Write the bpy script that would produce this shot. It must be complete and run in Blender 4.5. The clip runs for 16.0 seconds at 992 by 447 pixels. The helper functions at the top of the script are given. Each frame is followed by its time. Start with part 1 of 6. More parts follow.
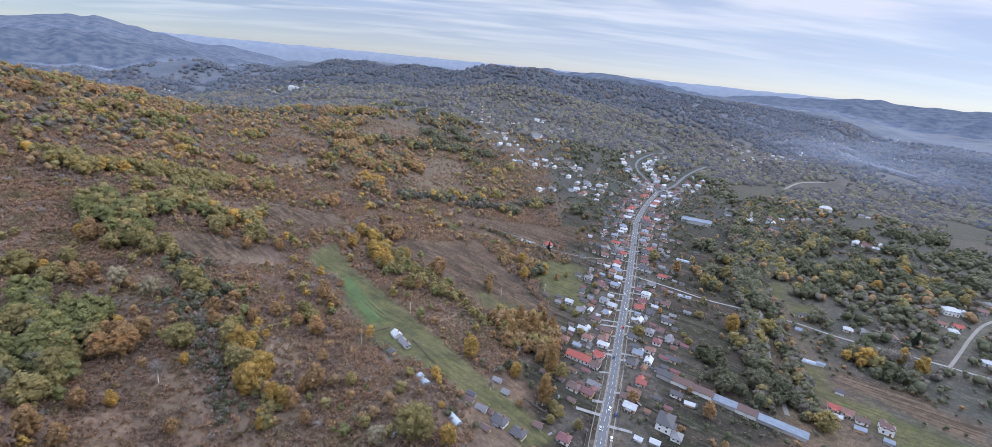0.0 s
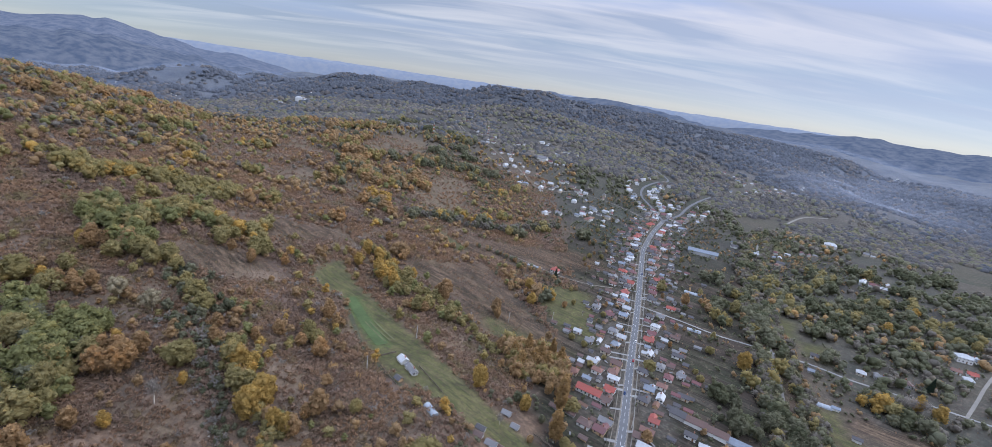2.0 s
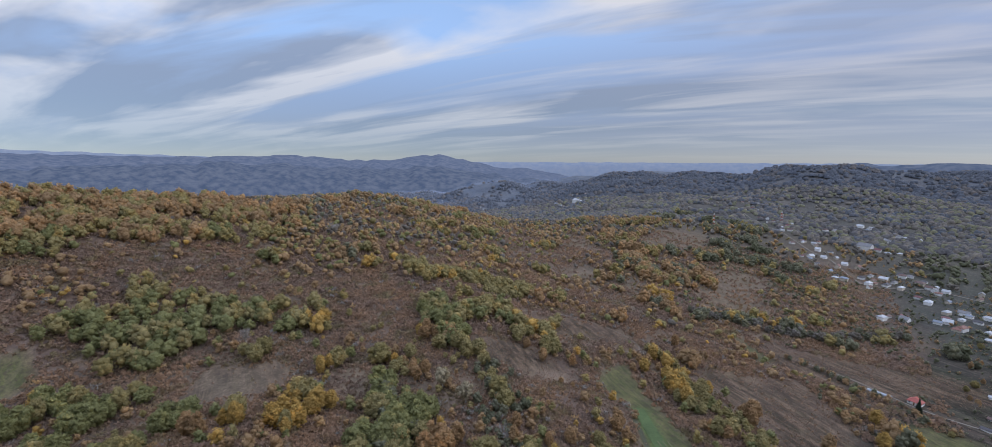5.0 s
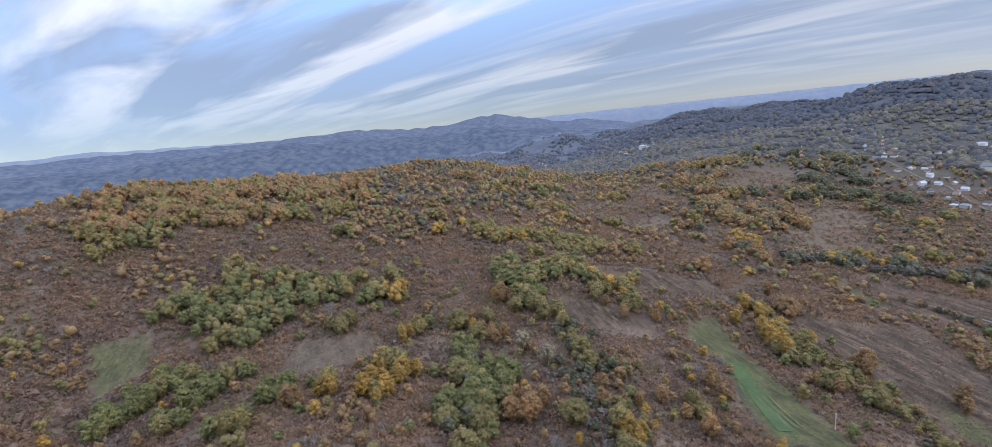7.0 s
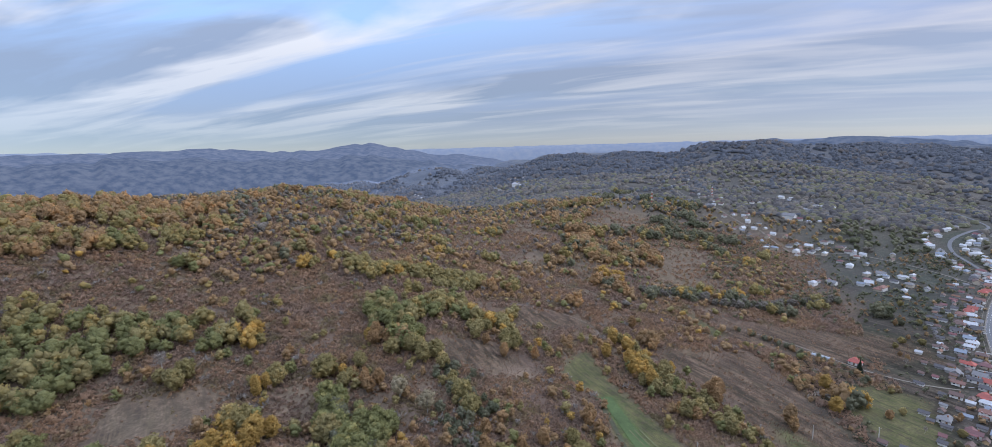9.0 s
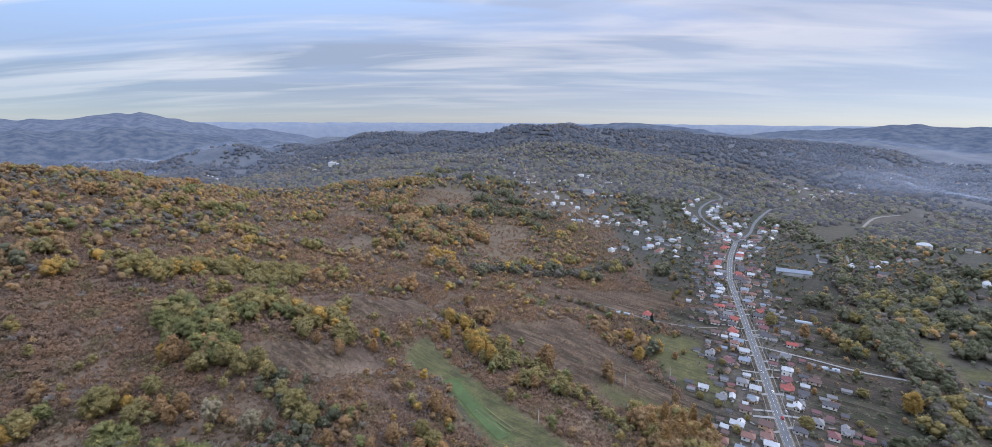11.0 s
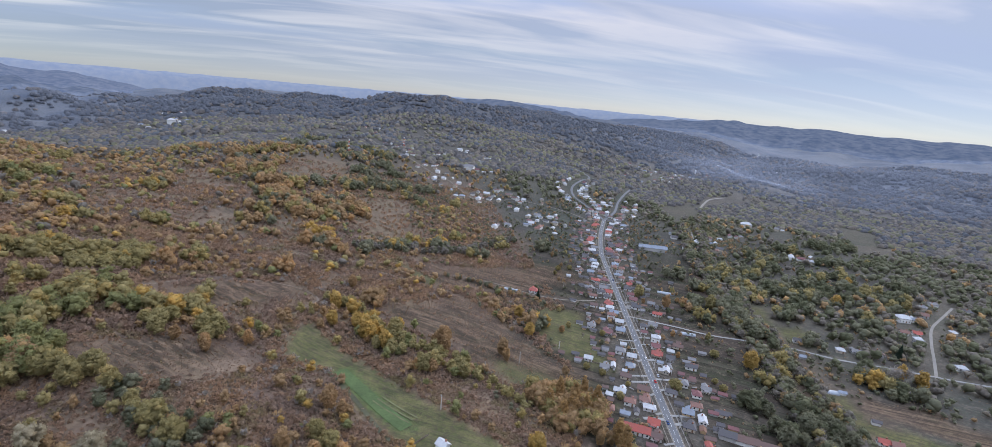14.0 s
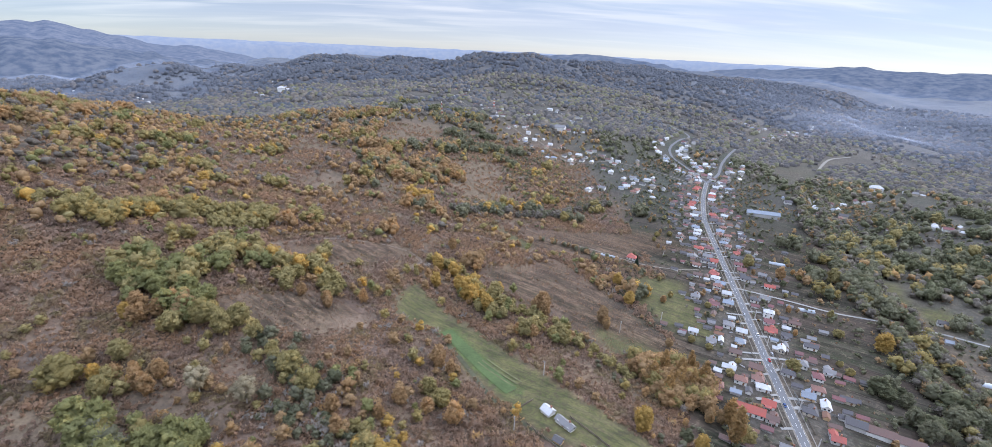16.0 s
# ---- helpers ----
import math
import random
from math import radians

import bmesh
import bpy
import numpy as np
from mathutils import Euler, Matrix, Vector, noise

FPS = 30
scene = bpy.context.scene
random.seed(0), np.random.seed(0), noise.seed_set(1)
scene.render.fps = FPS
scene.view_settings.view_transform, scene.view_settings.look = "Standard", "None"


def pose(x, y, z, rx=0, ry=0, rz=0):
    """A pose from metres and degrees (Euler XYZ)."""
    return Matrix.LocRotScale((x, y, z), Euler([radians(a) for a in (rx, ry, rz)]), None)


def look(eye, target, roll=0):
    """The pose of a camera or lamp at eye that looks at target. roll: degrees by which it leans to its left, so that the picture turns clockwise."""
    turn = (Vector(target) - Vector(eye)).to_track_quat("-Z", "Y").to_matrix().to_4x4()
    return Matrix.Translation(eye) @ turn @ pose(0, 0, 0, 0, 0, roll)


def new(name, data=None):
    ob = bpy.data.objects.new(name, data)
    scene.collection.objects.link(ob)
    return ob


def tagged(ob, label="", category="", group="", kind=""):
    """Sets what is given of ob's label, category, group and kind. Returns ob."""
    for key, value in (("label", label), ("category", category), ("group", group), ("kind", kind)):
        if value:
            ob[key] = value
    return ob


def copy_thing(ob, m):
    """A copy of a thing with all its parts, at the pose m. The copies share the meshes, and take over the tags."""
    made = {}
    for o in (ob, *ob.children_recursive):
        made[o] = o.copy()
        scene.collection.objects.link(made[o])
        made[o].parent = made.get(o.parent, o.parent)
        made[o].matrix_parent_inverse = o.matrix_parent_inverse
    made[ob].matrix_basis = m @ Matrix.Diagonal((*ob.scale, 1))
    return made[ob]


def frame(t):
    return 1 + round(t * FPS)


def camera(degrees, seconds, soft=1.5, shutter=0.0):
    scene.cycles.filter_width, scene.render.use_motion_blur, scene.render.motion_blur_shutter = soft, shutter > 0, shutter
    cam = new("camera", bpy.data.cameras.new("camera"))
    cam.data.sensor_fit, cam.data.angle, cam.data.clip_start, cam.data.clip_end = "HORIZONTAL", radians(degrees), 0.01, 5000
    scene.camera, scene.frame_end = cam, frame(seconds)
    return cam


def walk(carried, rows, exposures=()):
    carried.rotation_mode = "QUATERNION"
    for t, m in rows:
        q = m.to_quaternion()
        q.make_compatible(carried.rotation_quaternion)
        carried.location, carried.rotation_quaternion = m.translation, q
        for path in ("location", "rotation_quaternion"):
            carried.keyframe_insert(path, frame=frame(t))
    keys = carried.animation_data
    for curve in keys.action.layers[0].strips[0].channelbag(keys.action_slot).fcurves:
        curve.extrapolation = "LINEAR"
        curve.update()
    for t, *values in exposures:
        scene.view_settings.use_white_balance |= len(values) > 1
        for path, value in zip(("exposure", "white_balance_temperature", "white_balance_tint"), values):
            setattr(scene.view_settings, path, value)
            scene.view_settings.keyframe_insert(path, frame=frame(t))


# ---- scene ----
cam = camera(92.58, 16.0, 0.65)
# seconds, x, y, z, heading to the left, tilt, lean
PATH = [
    (0.00, 0.00, 0.00, 190.00, 0.000, -18.921, 5.643),
    (0.50, -3.04, 1.87, 190.08, -0.518, -18.848, 5.567),
    (1.00, -6.19, 3.85, 190.13, -0.324, -18.422, 6.829),
    (1.50, -9.26, 5.98, 189.98, -0.058, -17.638, 7.566),
    (2.00, -12.39, 8.28, 189.78, -0.162, -16.607, 8.401),
    (2.50, -15.52, 10.32, 189.65, -0.508, -15.617, 8.905),
    (3.00, -18.60, 12.39, 189.66, -0.938, -14.861, 9.267),
    (3.50, -21.10, 13.75, 189.81, -1.180, -13.753, 8.436),
    (4.00, -23.40, 14.72, 190.45, 5.085, -8.927, 5.108),
    (4.50, -25.50, 15.62, 191.26, 21.741, -7.131, 1.895),
    (5.00, -27.50, 16.62, 192.10, 32.852, -7.862, 0.206),
    (5.20, -28.30, 17.08, 192.41, 34.855, -9.389, -0.003),
    (6.25, -32.95, 21.08, 192.18, 43.877, -11.796, -4.475),
    (7.30, -39.24, 26.45, 190.98, 39.518, -12.940, -6.290),
    (7.50, -40.48, 27.37, 190.95, 38.809, -13.260, -5.926),
    (8.00, -43.50, 29.54, 190.85, 34.790, -13.514, -4.647),
    (8.50, -46.57, 31.44, 190.61, 30.398, -13.220, -3.469),
    (9.00, -49.63, 33.36, 190.40, 25.203, -9.621, -1.634),
    (9.50, -52.99, 35.84, 190.51, 23.023, -8.487, -1.142),
    (10.00, -56.93, 39.02, 190.61, 16.704, -10.438, 0.106),
    (10.20, -58.48, 40.30, 190.62, 12.704, -10.455, 0.482),
    (11.25, -65.95, 46.07, 190.42, 1.563, -13.164, 0.121),
    (12.30, -72.74, 51.65, 189.91, -5.320, -14.589, 0.224),
    (12.50, -74.07, 52.87, 189.85, -6.654, -14.645, 0.701),
    (13.00, -77.34, 55.86, 189.60, -9.963, -14.845, 2.466),
    (13.50, -80.52, 58.50, 189.37, -11.804, -14.923, 4.012),
    (14.00, -83.46, 60.97, 189.43, -12.956, -14.875, 5.237),
    (14.50, -86.26, 63.17, 189.71, -13.564, -14.872, 6.113),
    (15.00, -89.03, 65.24, 189.98, -11.881, -15.579, 5.745),
    (15.50, -91.74, 67.09, 190.41, -9.582, -19.192, 5.387),
    (16.00, -94.31, 68.55, 190.93, -2.726, -20.371, 2.742),
]

# the lens opens and closes a little on the way: seconds, stops, kelvin, tint
STOPS = [(0.0, 0.26), (1.2, 0.14), (2.5, 0.0), (3.5, 0.04), (4.5, -0.30), (5.0, -0.38), (7.3, 0.04), (8.0, 0.10), (8.5, -0.02), (9.0, -0.10), (9.5, -0.36), (10.2, 0.02), (12.5, 0.06), (14.5, 0.0), (15.0, 0.04), (15.5, 0.34), (16.0, 0.46)]
EXPOSURES = [(t, stops, 6390 - 290 * math.exp(-(((t - 7.5) / 3.5) ** 2)) - 190 * math.exp(-((t / 2.6) ** 2)), 10) for t, stops in STOPS]


def flown(x, y, z, heading, tilt, lean):
    """The pose of a level-carried camera from its heading, tilt and lean."""
    return pose(x, y, z, 0, 0, heading) @ pose(0, 0, 0, 90 + tilt) @ pose(0, 0, 0, 0, 0, lean)


walk(cam, [(t, flown(*row)) for t, *row in PATH], EXPOSURES)

# ---------------------------------------------------------------- light
SUN_BEARING, SUN_HEIGHT = 62.0, 24.0


def links(tree):
    def make(kind, *inputs, op=""):
        node = tree.nodes.new(kind)
        if op:
            node.operation = op
        for slot, value in inputs:
            if isinstance(value, bpy.types.NodeSocket):
                tree.links.new(value, node.inputs[slot])
            else:
                node.inputs[slot].default_value = value
        return node
    return make


def ramp(make, fac, *stops):
    node = make("ShaderNodeValToRGB", ("Fac", fac))
    el = node.color_ramp.elements
    while len(el) > 1:
        el.remove(el[-1])
    el[0].position, el[0].color = stops[0][0], (*stops[0][1], 1)
    for at, col in stops[1:]:
        el.new(at).color = (*col, 1)
    return node.outputs["Color"]


def math_node(make, op, a, b=0.0):
    return make("ShaderNodeMath", (0, a), (1, b), op=op).outputs[0]


def mix(make, fac, a, b, kind="MIX"):
    node = make("ShaderNodeMix", (0, fac))
    node.data_type, node.blend_type = "RGBA", kind
    for slot, value in ((6, a), (7, b)):
        if isinstance(value, bpy.types.NodeSocket):
            node.id_data.links.new(value, node.inputs[slot])
        else:
            node.inputs[slot].default_value = (*value, 1)
    return node.outputs[2]


def build_world():
    world = bpy.data.worlds.new("evening_sky")
    scene.world = world
    world.use_nodes = True
    tree = world.node_tree
    tree.nodes.clear()
    make = links(tree)
    way = make("ShaderNodeTexCoord").outputs["Generated"]
    xyz = make("ShaderNodeSeparateXYZ", (0, way))
    up = xyz.outputs[2]
    height = math_node(make, "MAXIMUM", up, 0.0)
    # clear air between the clouds, paler towards the horizon
    air = ramp(make, height, (0.0, (0.52, 0.52, 0.62)), (0.06, (0.47, 0.53, 0.70)), (0.22, (0.48, 0.70, 1.10)), (0.6, (0.36, 0.55, 0.92)))
    # the evening glow over the sun's side of the horizon
    a = radians(SUN_BEARING)
    side = make("ShaderNodeVectorMath", (0, way), (1, (math.sin(a), math.cos(a), 0)), op="DOT_PRODUCT").outputs["Value"]
    side = make("ShaderNodeMapRange", (0, side), (1, -0.2), (2, 0.85)).outputs[0]
    low = make("ShaderNodeMapRange", (0, height), (1, 0.55), (2, 0.06)).outputs[0]
    glow = math_node(make, "MULTIPLY", side, low)
    # a high cloud deck, drawn out into streaks
    deck = math_node(make, "ADD", height, 0.10)
    flat = make("ShaderNodeCombineXYZ", (0, math_node(make, "DIVIDE", xyz.outputs[0], deck)), (1, math_node(make, "DIVIDE", xyz.outputs[1], deck)), (2, 0.0)).outputs[0]
    turned = make("ShaderNodeMapping", ("Vector", flat), ("Rotation", (0, 0, radians(-16))), ("Scale", (0.30, 1.05, 1.0)), ("Location", (2.7, 0.9, 0))).outputs[0]
    big = make("ShaderNodeTexNoise", ("Vector", turned), ("Scale", 0.85), ("Detail", 6.0), ("Roughness", 0.52), ("Distortion", 0.6)).outputs[0]
    fine = make("ShaderNodeTexNoise", ("Vector", turned), ("Scale", 1.25), ("Detail", 5.0), ("Roughness", 0.52), ("Distortion", 0.5)).outputs[0]
    cover = make("ShaderNodeMapRange", (0, big), (1, 0.38), (2, 0.53)).outputs[0]
    bright = make("ShaderNodeMapRange", (0, fine), (1, 0.43), (2, 0.58)).outputs[0]
    grey = mix(make, glow, (0.38, 0.425, 0.53), (0.45, 0.42, 0.445))
    lit = mix(make, glow, (1.05, 1.0, 0.97), (0.70, 0.60, 0.545))
    cloud = mix(make, bright, grey, lit)
    base = mix(make, math_node(make, "MULTIPLY", glow, 0.95), air, (0.42, 0.355, 0.375))
    col = mix(make, math_node(make, "MULTIPLY", cover, 0.92), base, cloud)
    # haze along the horizon
    haze = make("ShaderNodeMapRange", (0, height), (1, 0.085), (2, 0.0)).outputs[0]
    rim = mix(make, side, (0.44, 0.43, 0.56), (0.52, 0.335, 0.44))
    col = mix(make, math_node(make, "MULTIPLY", haze, 0.85), col, rim)
    # an overcast sky is brightest overhead
    over = make("ShaderNodeMapRange", (0, height), (1, 0.36), (2, 0.95), (3, 0.56), (4, 2.65)).outputs[0]
    veil = make("ShaderNodeMapRange", (0, height), (1, 0.34), (2, 0.62)).outputs[0]
    col = mix(make, veil, col, (0.495, 0.556, 0.72))
    lift = make("ShaderNodeMapRange", (0, height), (1, 0.0), (2, 0.24), (3, 0.70), (4, 1.66)).outputs[0]
    over = math_node(make, "MULTIPLY", over, lift)
    painted = make("ShaderNodeBackground", ("Color", col), ("Strength", over))
    sky = make("ShaderNodeTexSky")
    sky.sky_type, sky.sun_disc = "NISHITA", False
    sky.sun_elevation, sky.sun_rotation, sky.altitude = radians(SUN_HEIGHT), radians(SUN_BEARING), 300.0
    sky.air_density, sky.dust_density = 0.5, 0.0
    clear = make("ShaderNodeBackground", ("Color", sky.outputs[0]), ("Strength", 0.05))
    both = make("ShaderNodeAddShader", (0, painted.outputs[0]), (1, clear.outputs[0]))
    make("ShaderNodeOutputWorld", ("Surface", both.outputs[0]))


build_world()
lamp = bpy.data.lights.new("sun", "SUN")
lamp.energy, lamp.angle, lamp.color = 1.8, radians(20), (1.0, 0.93, 0.87)
sun = new("sun", lamp)
sb, sh = radians(SUN_BEARING), radians(SUN_HEIGHT)
sun.matrix_world = look((math.sin(sb) * math.cos(sh) * 900, math.cos(sb) * math.cos(sh) * 900, math.sin(sh) * 900), (0, 0, 0))

# ---------------------------------------------------------------- the lie of the land
MIDDLE = (-40.0, 30.0)
# ground height by distance (rows, each 1.52 times the last, from 120 m) and bearing (columns, each 15 degrees, from 120 degrees to the left)
NEAR_RISE = [
    [54, 88, 108, 91, 45, 0, -3, 11, 26, 27, 14, 7, 4, 1],
    [63, 76, 78, 82, 66, 32, 37, 18, 30, 15, -4, -2, 1, -1],
    [85, 71, 23, 47, 55, 41, 56, 16, 22, -5, 3, -4, -2, -3],
    [112, 100, 45, 55, 71, 78, 57, 31, 14, -3, 0, -9, -4, -1],
    [94, 131, 198, 213, 134, 128, 46, 56, -3, 16, -12, 9, -1, 2],
]
FAR_RISE = [
    [65, 65, 64, 61, 122, 150, 49, 111, 35, 30, -4, 11, 2, -3],
    [56, 12, -18, -18, 8, -16, -37, 65, 82, 64, -34, -14, 0, 8],
    [78, 7, -61, -78, -76, -60, 74, 193, 138, 236, 35, -60, 13, 51],
    [60, 20, -20, -30, -40, -50, -40, 60, 40, 60, 74, 100, 105, 105],
    [60, 20, -20, -40, -40, -40, -20, 20, 20, 50, 100, 128, 132, 130],
]
RISE = np.array(NEAR_RISE + FAR_RISE, float)


def hashed(i, j, seed):
    n = (i * 374761393 + j * 668265263 + seed * 974634777) & 0x7FFFFFFF
    n = ((n ^ (n >> 13)) * 1274126177) & 0x7FFFFFFF
    return ((n ^ (n >> 16)) & 0xFFFF) / 65535.0


def lumps(x, y, size, seed=0):
    """Smooth random values from 0 to 1 over the plan, with lumps of that many metres."""
    u, v = np.asarray(x, float) / size, np.asarray(y, float) / size
    i, j = np.floor(u).astype(np.int64), np.floor(v).astype(np.int64)
    f, g = u - i, v - j
    f, g = f * f * (3 - 2 * f), g * g * (3 - 2 * g)
    top = hashed(i, j, seed) * (1 - f) + hashed(i + 1, j, seed) * f
    low = hashed(i, j + 1, seed) * (1 - f) + hashed(i + 1, j + 1, seed) * f
    return top * (1 - g) + low * g


def spline(u):
    return ((1 - u) ** 3 / 6, (3 * u**3 - 6 * u**2 + 4) / 6, (-3 * u**3 + 3 * u**2 + 3 * u + 1) / 6, u**3 / 6)


def land(x, y):
    """The height of the ground."""
    x, y = np.asarray(x, float), np.asarray(y, float)
    dx, dy = x - MIDDLE[0], y - MIDDLE[1]
    r = np.hypot(dx, dy)
    span = (np.degrees(np.arctan2(dx, dy)) + 120) % 360
    v = np.clip(np.where(span <= 195, span / 15, 13 * (1 - (span - 195) / 165)), 0, 12.999)
    u = np.clip(np.log(np.maximum(r, 120) / 120) / np.log(1.52), 0, 8.999)
    iu, iv = np.floor(u).astype(int), np.floor(v).astype(int)
    z = 0.0
    for a, wa in enumerate(spline(u - iu)):
        for b, wb in enumerate(spline(v - iv)):
            z = z + wa * wb * RISE[np.clip(iu + a - 1, 0, 9), np.clip(iv + b - 1, 0, 13)]
    near = np.clip((r - 30) / 85, 0, 1)
    z = 34 + (z - 34) * near * near * (3 - 2 * near)
    rough = np.clip((r - 700) / 1200, 0, 1)
    hills = 1 + 0.7 * np.clip((r - 1100) / 400, 0, 1) * np.clip((600 - x) / 300, 0, 1)
    z = z + rough * hills * (48 * (lumps(x, y, 330, 3) - 0.5) + 26 * (lumps(x, y, 130, 4) - 0.5))
    slope = np.clip((-x - 20) / 150, 0, 1) * (1 - rough)
    return z + slope * (5 * (lumps(x, y, 70, 5) - 0.5) + 2.2 * (lumps(x, y, 22, 6) - 0.5))


def land_at(x, y):
    return float(land(x, y))


def inside(poly, x, y, soft):
    """How far points lie inside a polygon of the plan: 0 outside, 1 inside, with a soft edge."""
    x, y = np.asarray(x, float), np.asarray(y, float)
    odd, dist = np.zeros(x.shape, bool), np.full(x.shape, 1e9)
    for (ax, ay), (bx, by) in zip(poly, poly[1:] + poly[:1]):
        cut = ((ay > y) != (by > y)) & (x < (bx - ax) * (y - ay) / ((by - ay) or 1e-9) + ax)
        odd ^= cut
        t = np.clip(((x - ax) * (bx - ax) + (y - ay) * (by - ay)) / ((bx - ax) ** 2 + (by - ay) ** 2), 0, 1)
        dist = np.minimum(dist, np.hypot(x - ax - t * (bx - ax), y - ay - t * (by - ay)))
    return np.clip(0.5 + np.where(odd, dist, -dist) / (2 * soft), 0, 1)


def along(line, step):
    """Points of a line of the plan at even steps, with the way that it runs."""
    line = [Vector(p) for p in line]
    out = []
    for n in range(len(line) - 1):
        p = [line[max(n - 1, 0)], line[n], line[n + 1], line[min(n + 2, len(line) - 1)]]
        count = max(1, round((p[2] - p[1]).length / step))
        for k in range(count):
            t = k / count
            q = 0.5 * (2 * p[1] + (p[2] - p[0]) * t + (2 * p[0] - 5 * p[1] + 4 * p[2] - p[3]) * t * t + (3 * p[1] - p[0] - 3 * p[2] + p[3]) * t**3)
            out.append(q)
    out.append(line[-1])
    return [(p, (out[min(n + 1, len(out) - 1)] - out[max(n - 1, 0)]).normalized()) for n, p in enumerate(out)]


def off_line(line, x, y):
    """Distance of points from a line of the plan."""
    x, y = np.asarray(x, float), np.asarray(y, float)
    dist = np.full(x.shape, 1e9)
    for (ax, ay), (bx, by) in zip(line, line[1:]):
        t = np.clip(((x - ax) * (bx - ax) + (y - ay) * (by - ay)) / ((bx - ax) ** 2 + (by - ay) ** 2), 0, 1)
        dist = np.minimum(dist, np.hypot(x - ax - t * (bx - ax), y - ay - t * (by - ay)))
    return dist


# roads, the river and the fields, in plan
BUILT = []  # where buildings stand
MAIN_ROAD = [(-95, -430), (-20, -130), (35, 90), (67, 203), (84, 256), (103, 320), (136, 429), (180, 583), (193, 622), (224, 694), (259, 762)]
LEFT_BRANCH = [(259, 762), (257, 841), (256, 896), (275, 960), (322, 1031), (365, 1090), (350, 1180)]
RIGHT_BRANCH = [(259, 762), (304, 818), (353, 903), (456, 1055)]
MIST_STREET = [(560, 1190), (640, 1270), (737, 1323), (830, 1400)]
LANE = [(139, 438), (177, 418), (203, 402), (231, 392), (246, 384), (271, 374), (296, 356), (329, 340), (360, 324), (383, 312), (520, 250)]
DIRT_ROAD = [(361, 323), (391, 347), (423, 373), (458, 398), (503, 420), (545, 440)]
RIVER_BED = [(195, 250), (215, 310), (232, 350), (249, 399), (257, 440), (300, 514), (330, 600), (420, 760)]
FARM_TRACK = [(120, 470), (95, 468), (60, 476), (20, 500), (-20, 512)]
HILL_TRACKS = [
    [(-262, 360), (-237, 381), (-218, 407), (-186, 425), (-155, 429), (-136, 416), (-142, 398), (-150, 376)],
    [(-480, 456), (-436, 428), (-398, 402), (-374, 399)],
    [(-152, 531), (-111, 496), (-75, 485), (-27, 467)],
]
VALLEY_TRACK = [(576, 957), (640, 1030), (720, 1110), (789, 1150)]
HILL_STREET = [(233, 748), (185, 799), (123, 831), (55, 820), (18, 927), (-6, 956), (-55, 1061), (-86, 1114), (-141, 1288)]
MEADOW = [(-144, 329), (-142, 363), (-134, 376), (-111, 345), (-65, 302), (-31, 266), (-1, 239), (30, 213), (43, 199), (26, 189), (7, 207), (-11, 216), (-42, 231), (-61, 243), (-91, 281), (-116, 321)]
GREEN_FIELDS = [
    [(30, 430), (60, 450), (92, 440), (80, 350), (50, 372)],
    [(-14, 352), (28, 338), (66, 306), (40, 314), (-2, 326)],
    [(-81, 528), (-62, 520), (-32, 482), (-51, 477)],
    [(-450, 68), (-437, 98), (-405, 92), (-394, 55)],
    [(232, 309), (255, 309), (245, 282), (287, 247), (330, 225), (258, 220), (225, 279)],
    [(286, 420), (312, 409), (300, 380), (276, 388)],
]
BRIGHT_PLOT = [(-114, 323), (-105, 325), (-88, 302), (-67, 272), (-76, 272), (-96, 296)]
TAN_FIELDS = [
    [(-96, 414), (-16, 462), (57, 335), (33, 319), (-9, 325), (-75, 396)],
    [(-48, 532), (115, 554), (131, 519), (76, 501), (28, 469), (-38, 489)],
    [(-237, 381), (-159, 437), (-142, 424), (-180, 384), (-191, 367)],
    [(-236, 295), (-183, 330), (-151, 320), (-164, 292), (-214, 275)],
    [(258, 306), (275, 300), (330, 250), (312, 238), (249, 289)],
    [(-340, 160), (-300, 190), (-275, 165), (-315, 130)],
]
PASTURES = [
    [(-278, 204), (-253, 230), (-225, 209), (-246, 183)],
    [(-257, 795), (-220, 898), (-155, 907), (-158, 806), (-211, 718)],
    [(-134, 621), (-107, 740), (-50, 764), (-63, 666), (-34, 618), (-88, 590), (-128, 592)],
    [(-224, 523), (-168, 541), (-152, 495), (-208, 496)],
    [(-352, 547), (-358, 614), (-335, 577), (-333, 531)],
    [(-368, 777), (-318, 737), (-282, 680), (-324, 680)],
    [(-307, 569), (-218, 600), (-180, 546), (-265, 538)],
    [(-357, 136), (-328, 178), (-301, 197), (-270, 164), (-309, 131)],
    [(439, 906), (603, 1028), (525, 875), (407, 793)],
    [(613, 1021), (871, 1217), (825, 1109), (581, 947)],
    [(789, 836), (816, 763), (665, 605), (660, 665)],
]
VALLEY_GREENS = [
    [(385, 756), (487, 799), (446, 715), (376, 703)],
    [(288, 468), (308, 456), (277, 404), (259, 410)],
]
PLOTS_WEST = [(25, 185), (62, 190), (250, 760), (150, 760), (70, 560), (0, 480), (25, 430), (-10, 345), (30, 300)]
PLOTS_EAST = [(72, 190), (180, 225), (228, 340), (245, 440), (320, 620), (420, 900), (280, 760), (190, 580)]


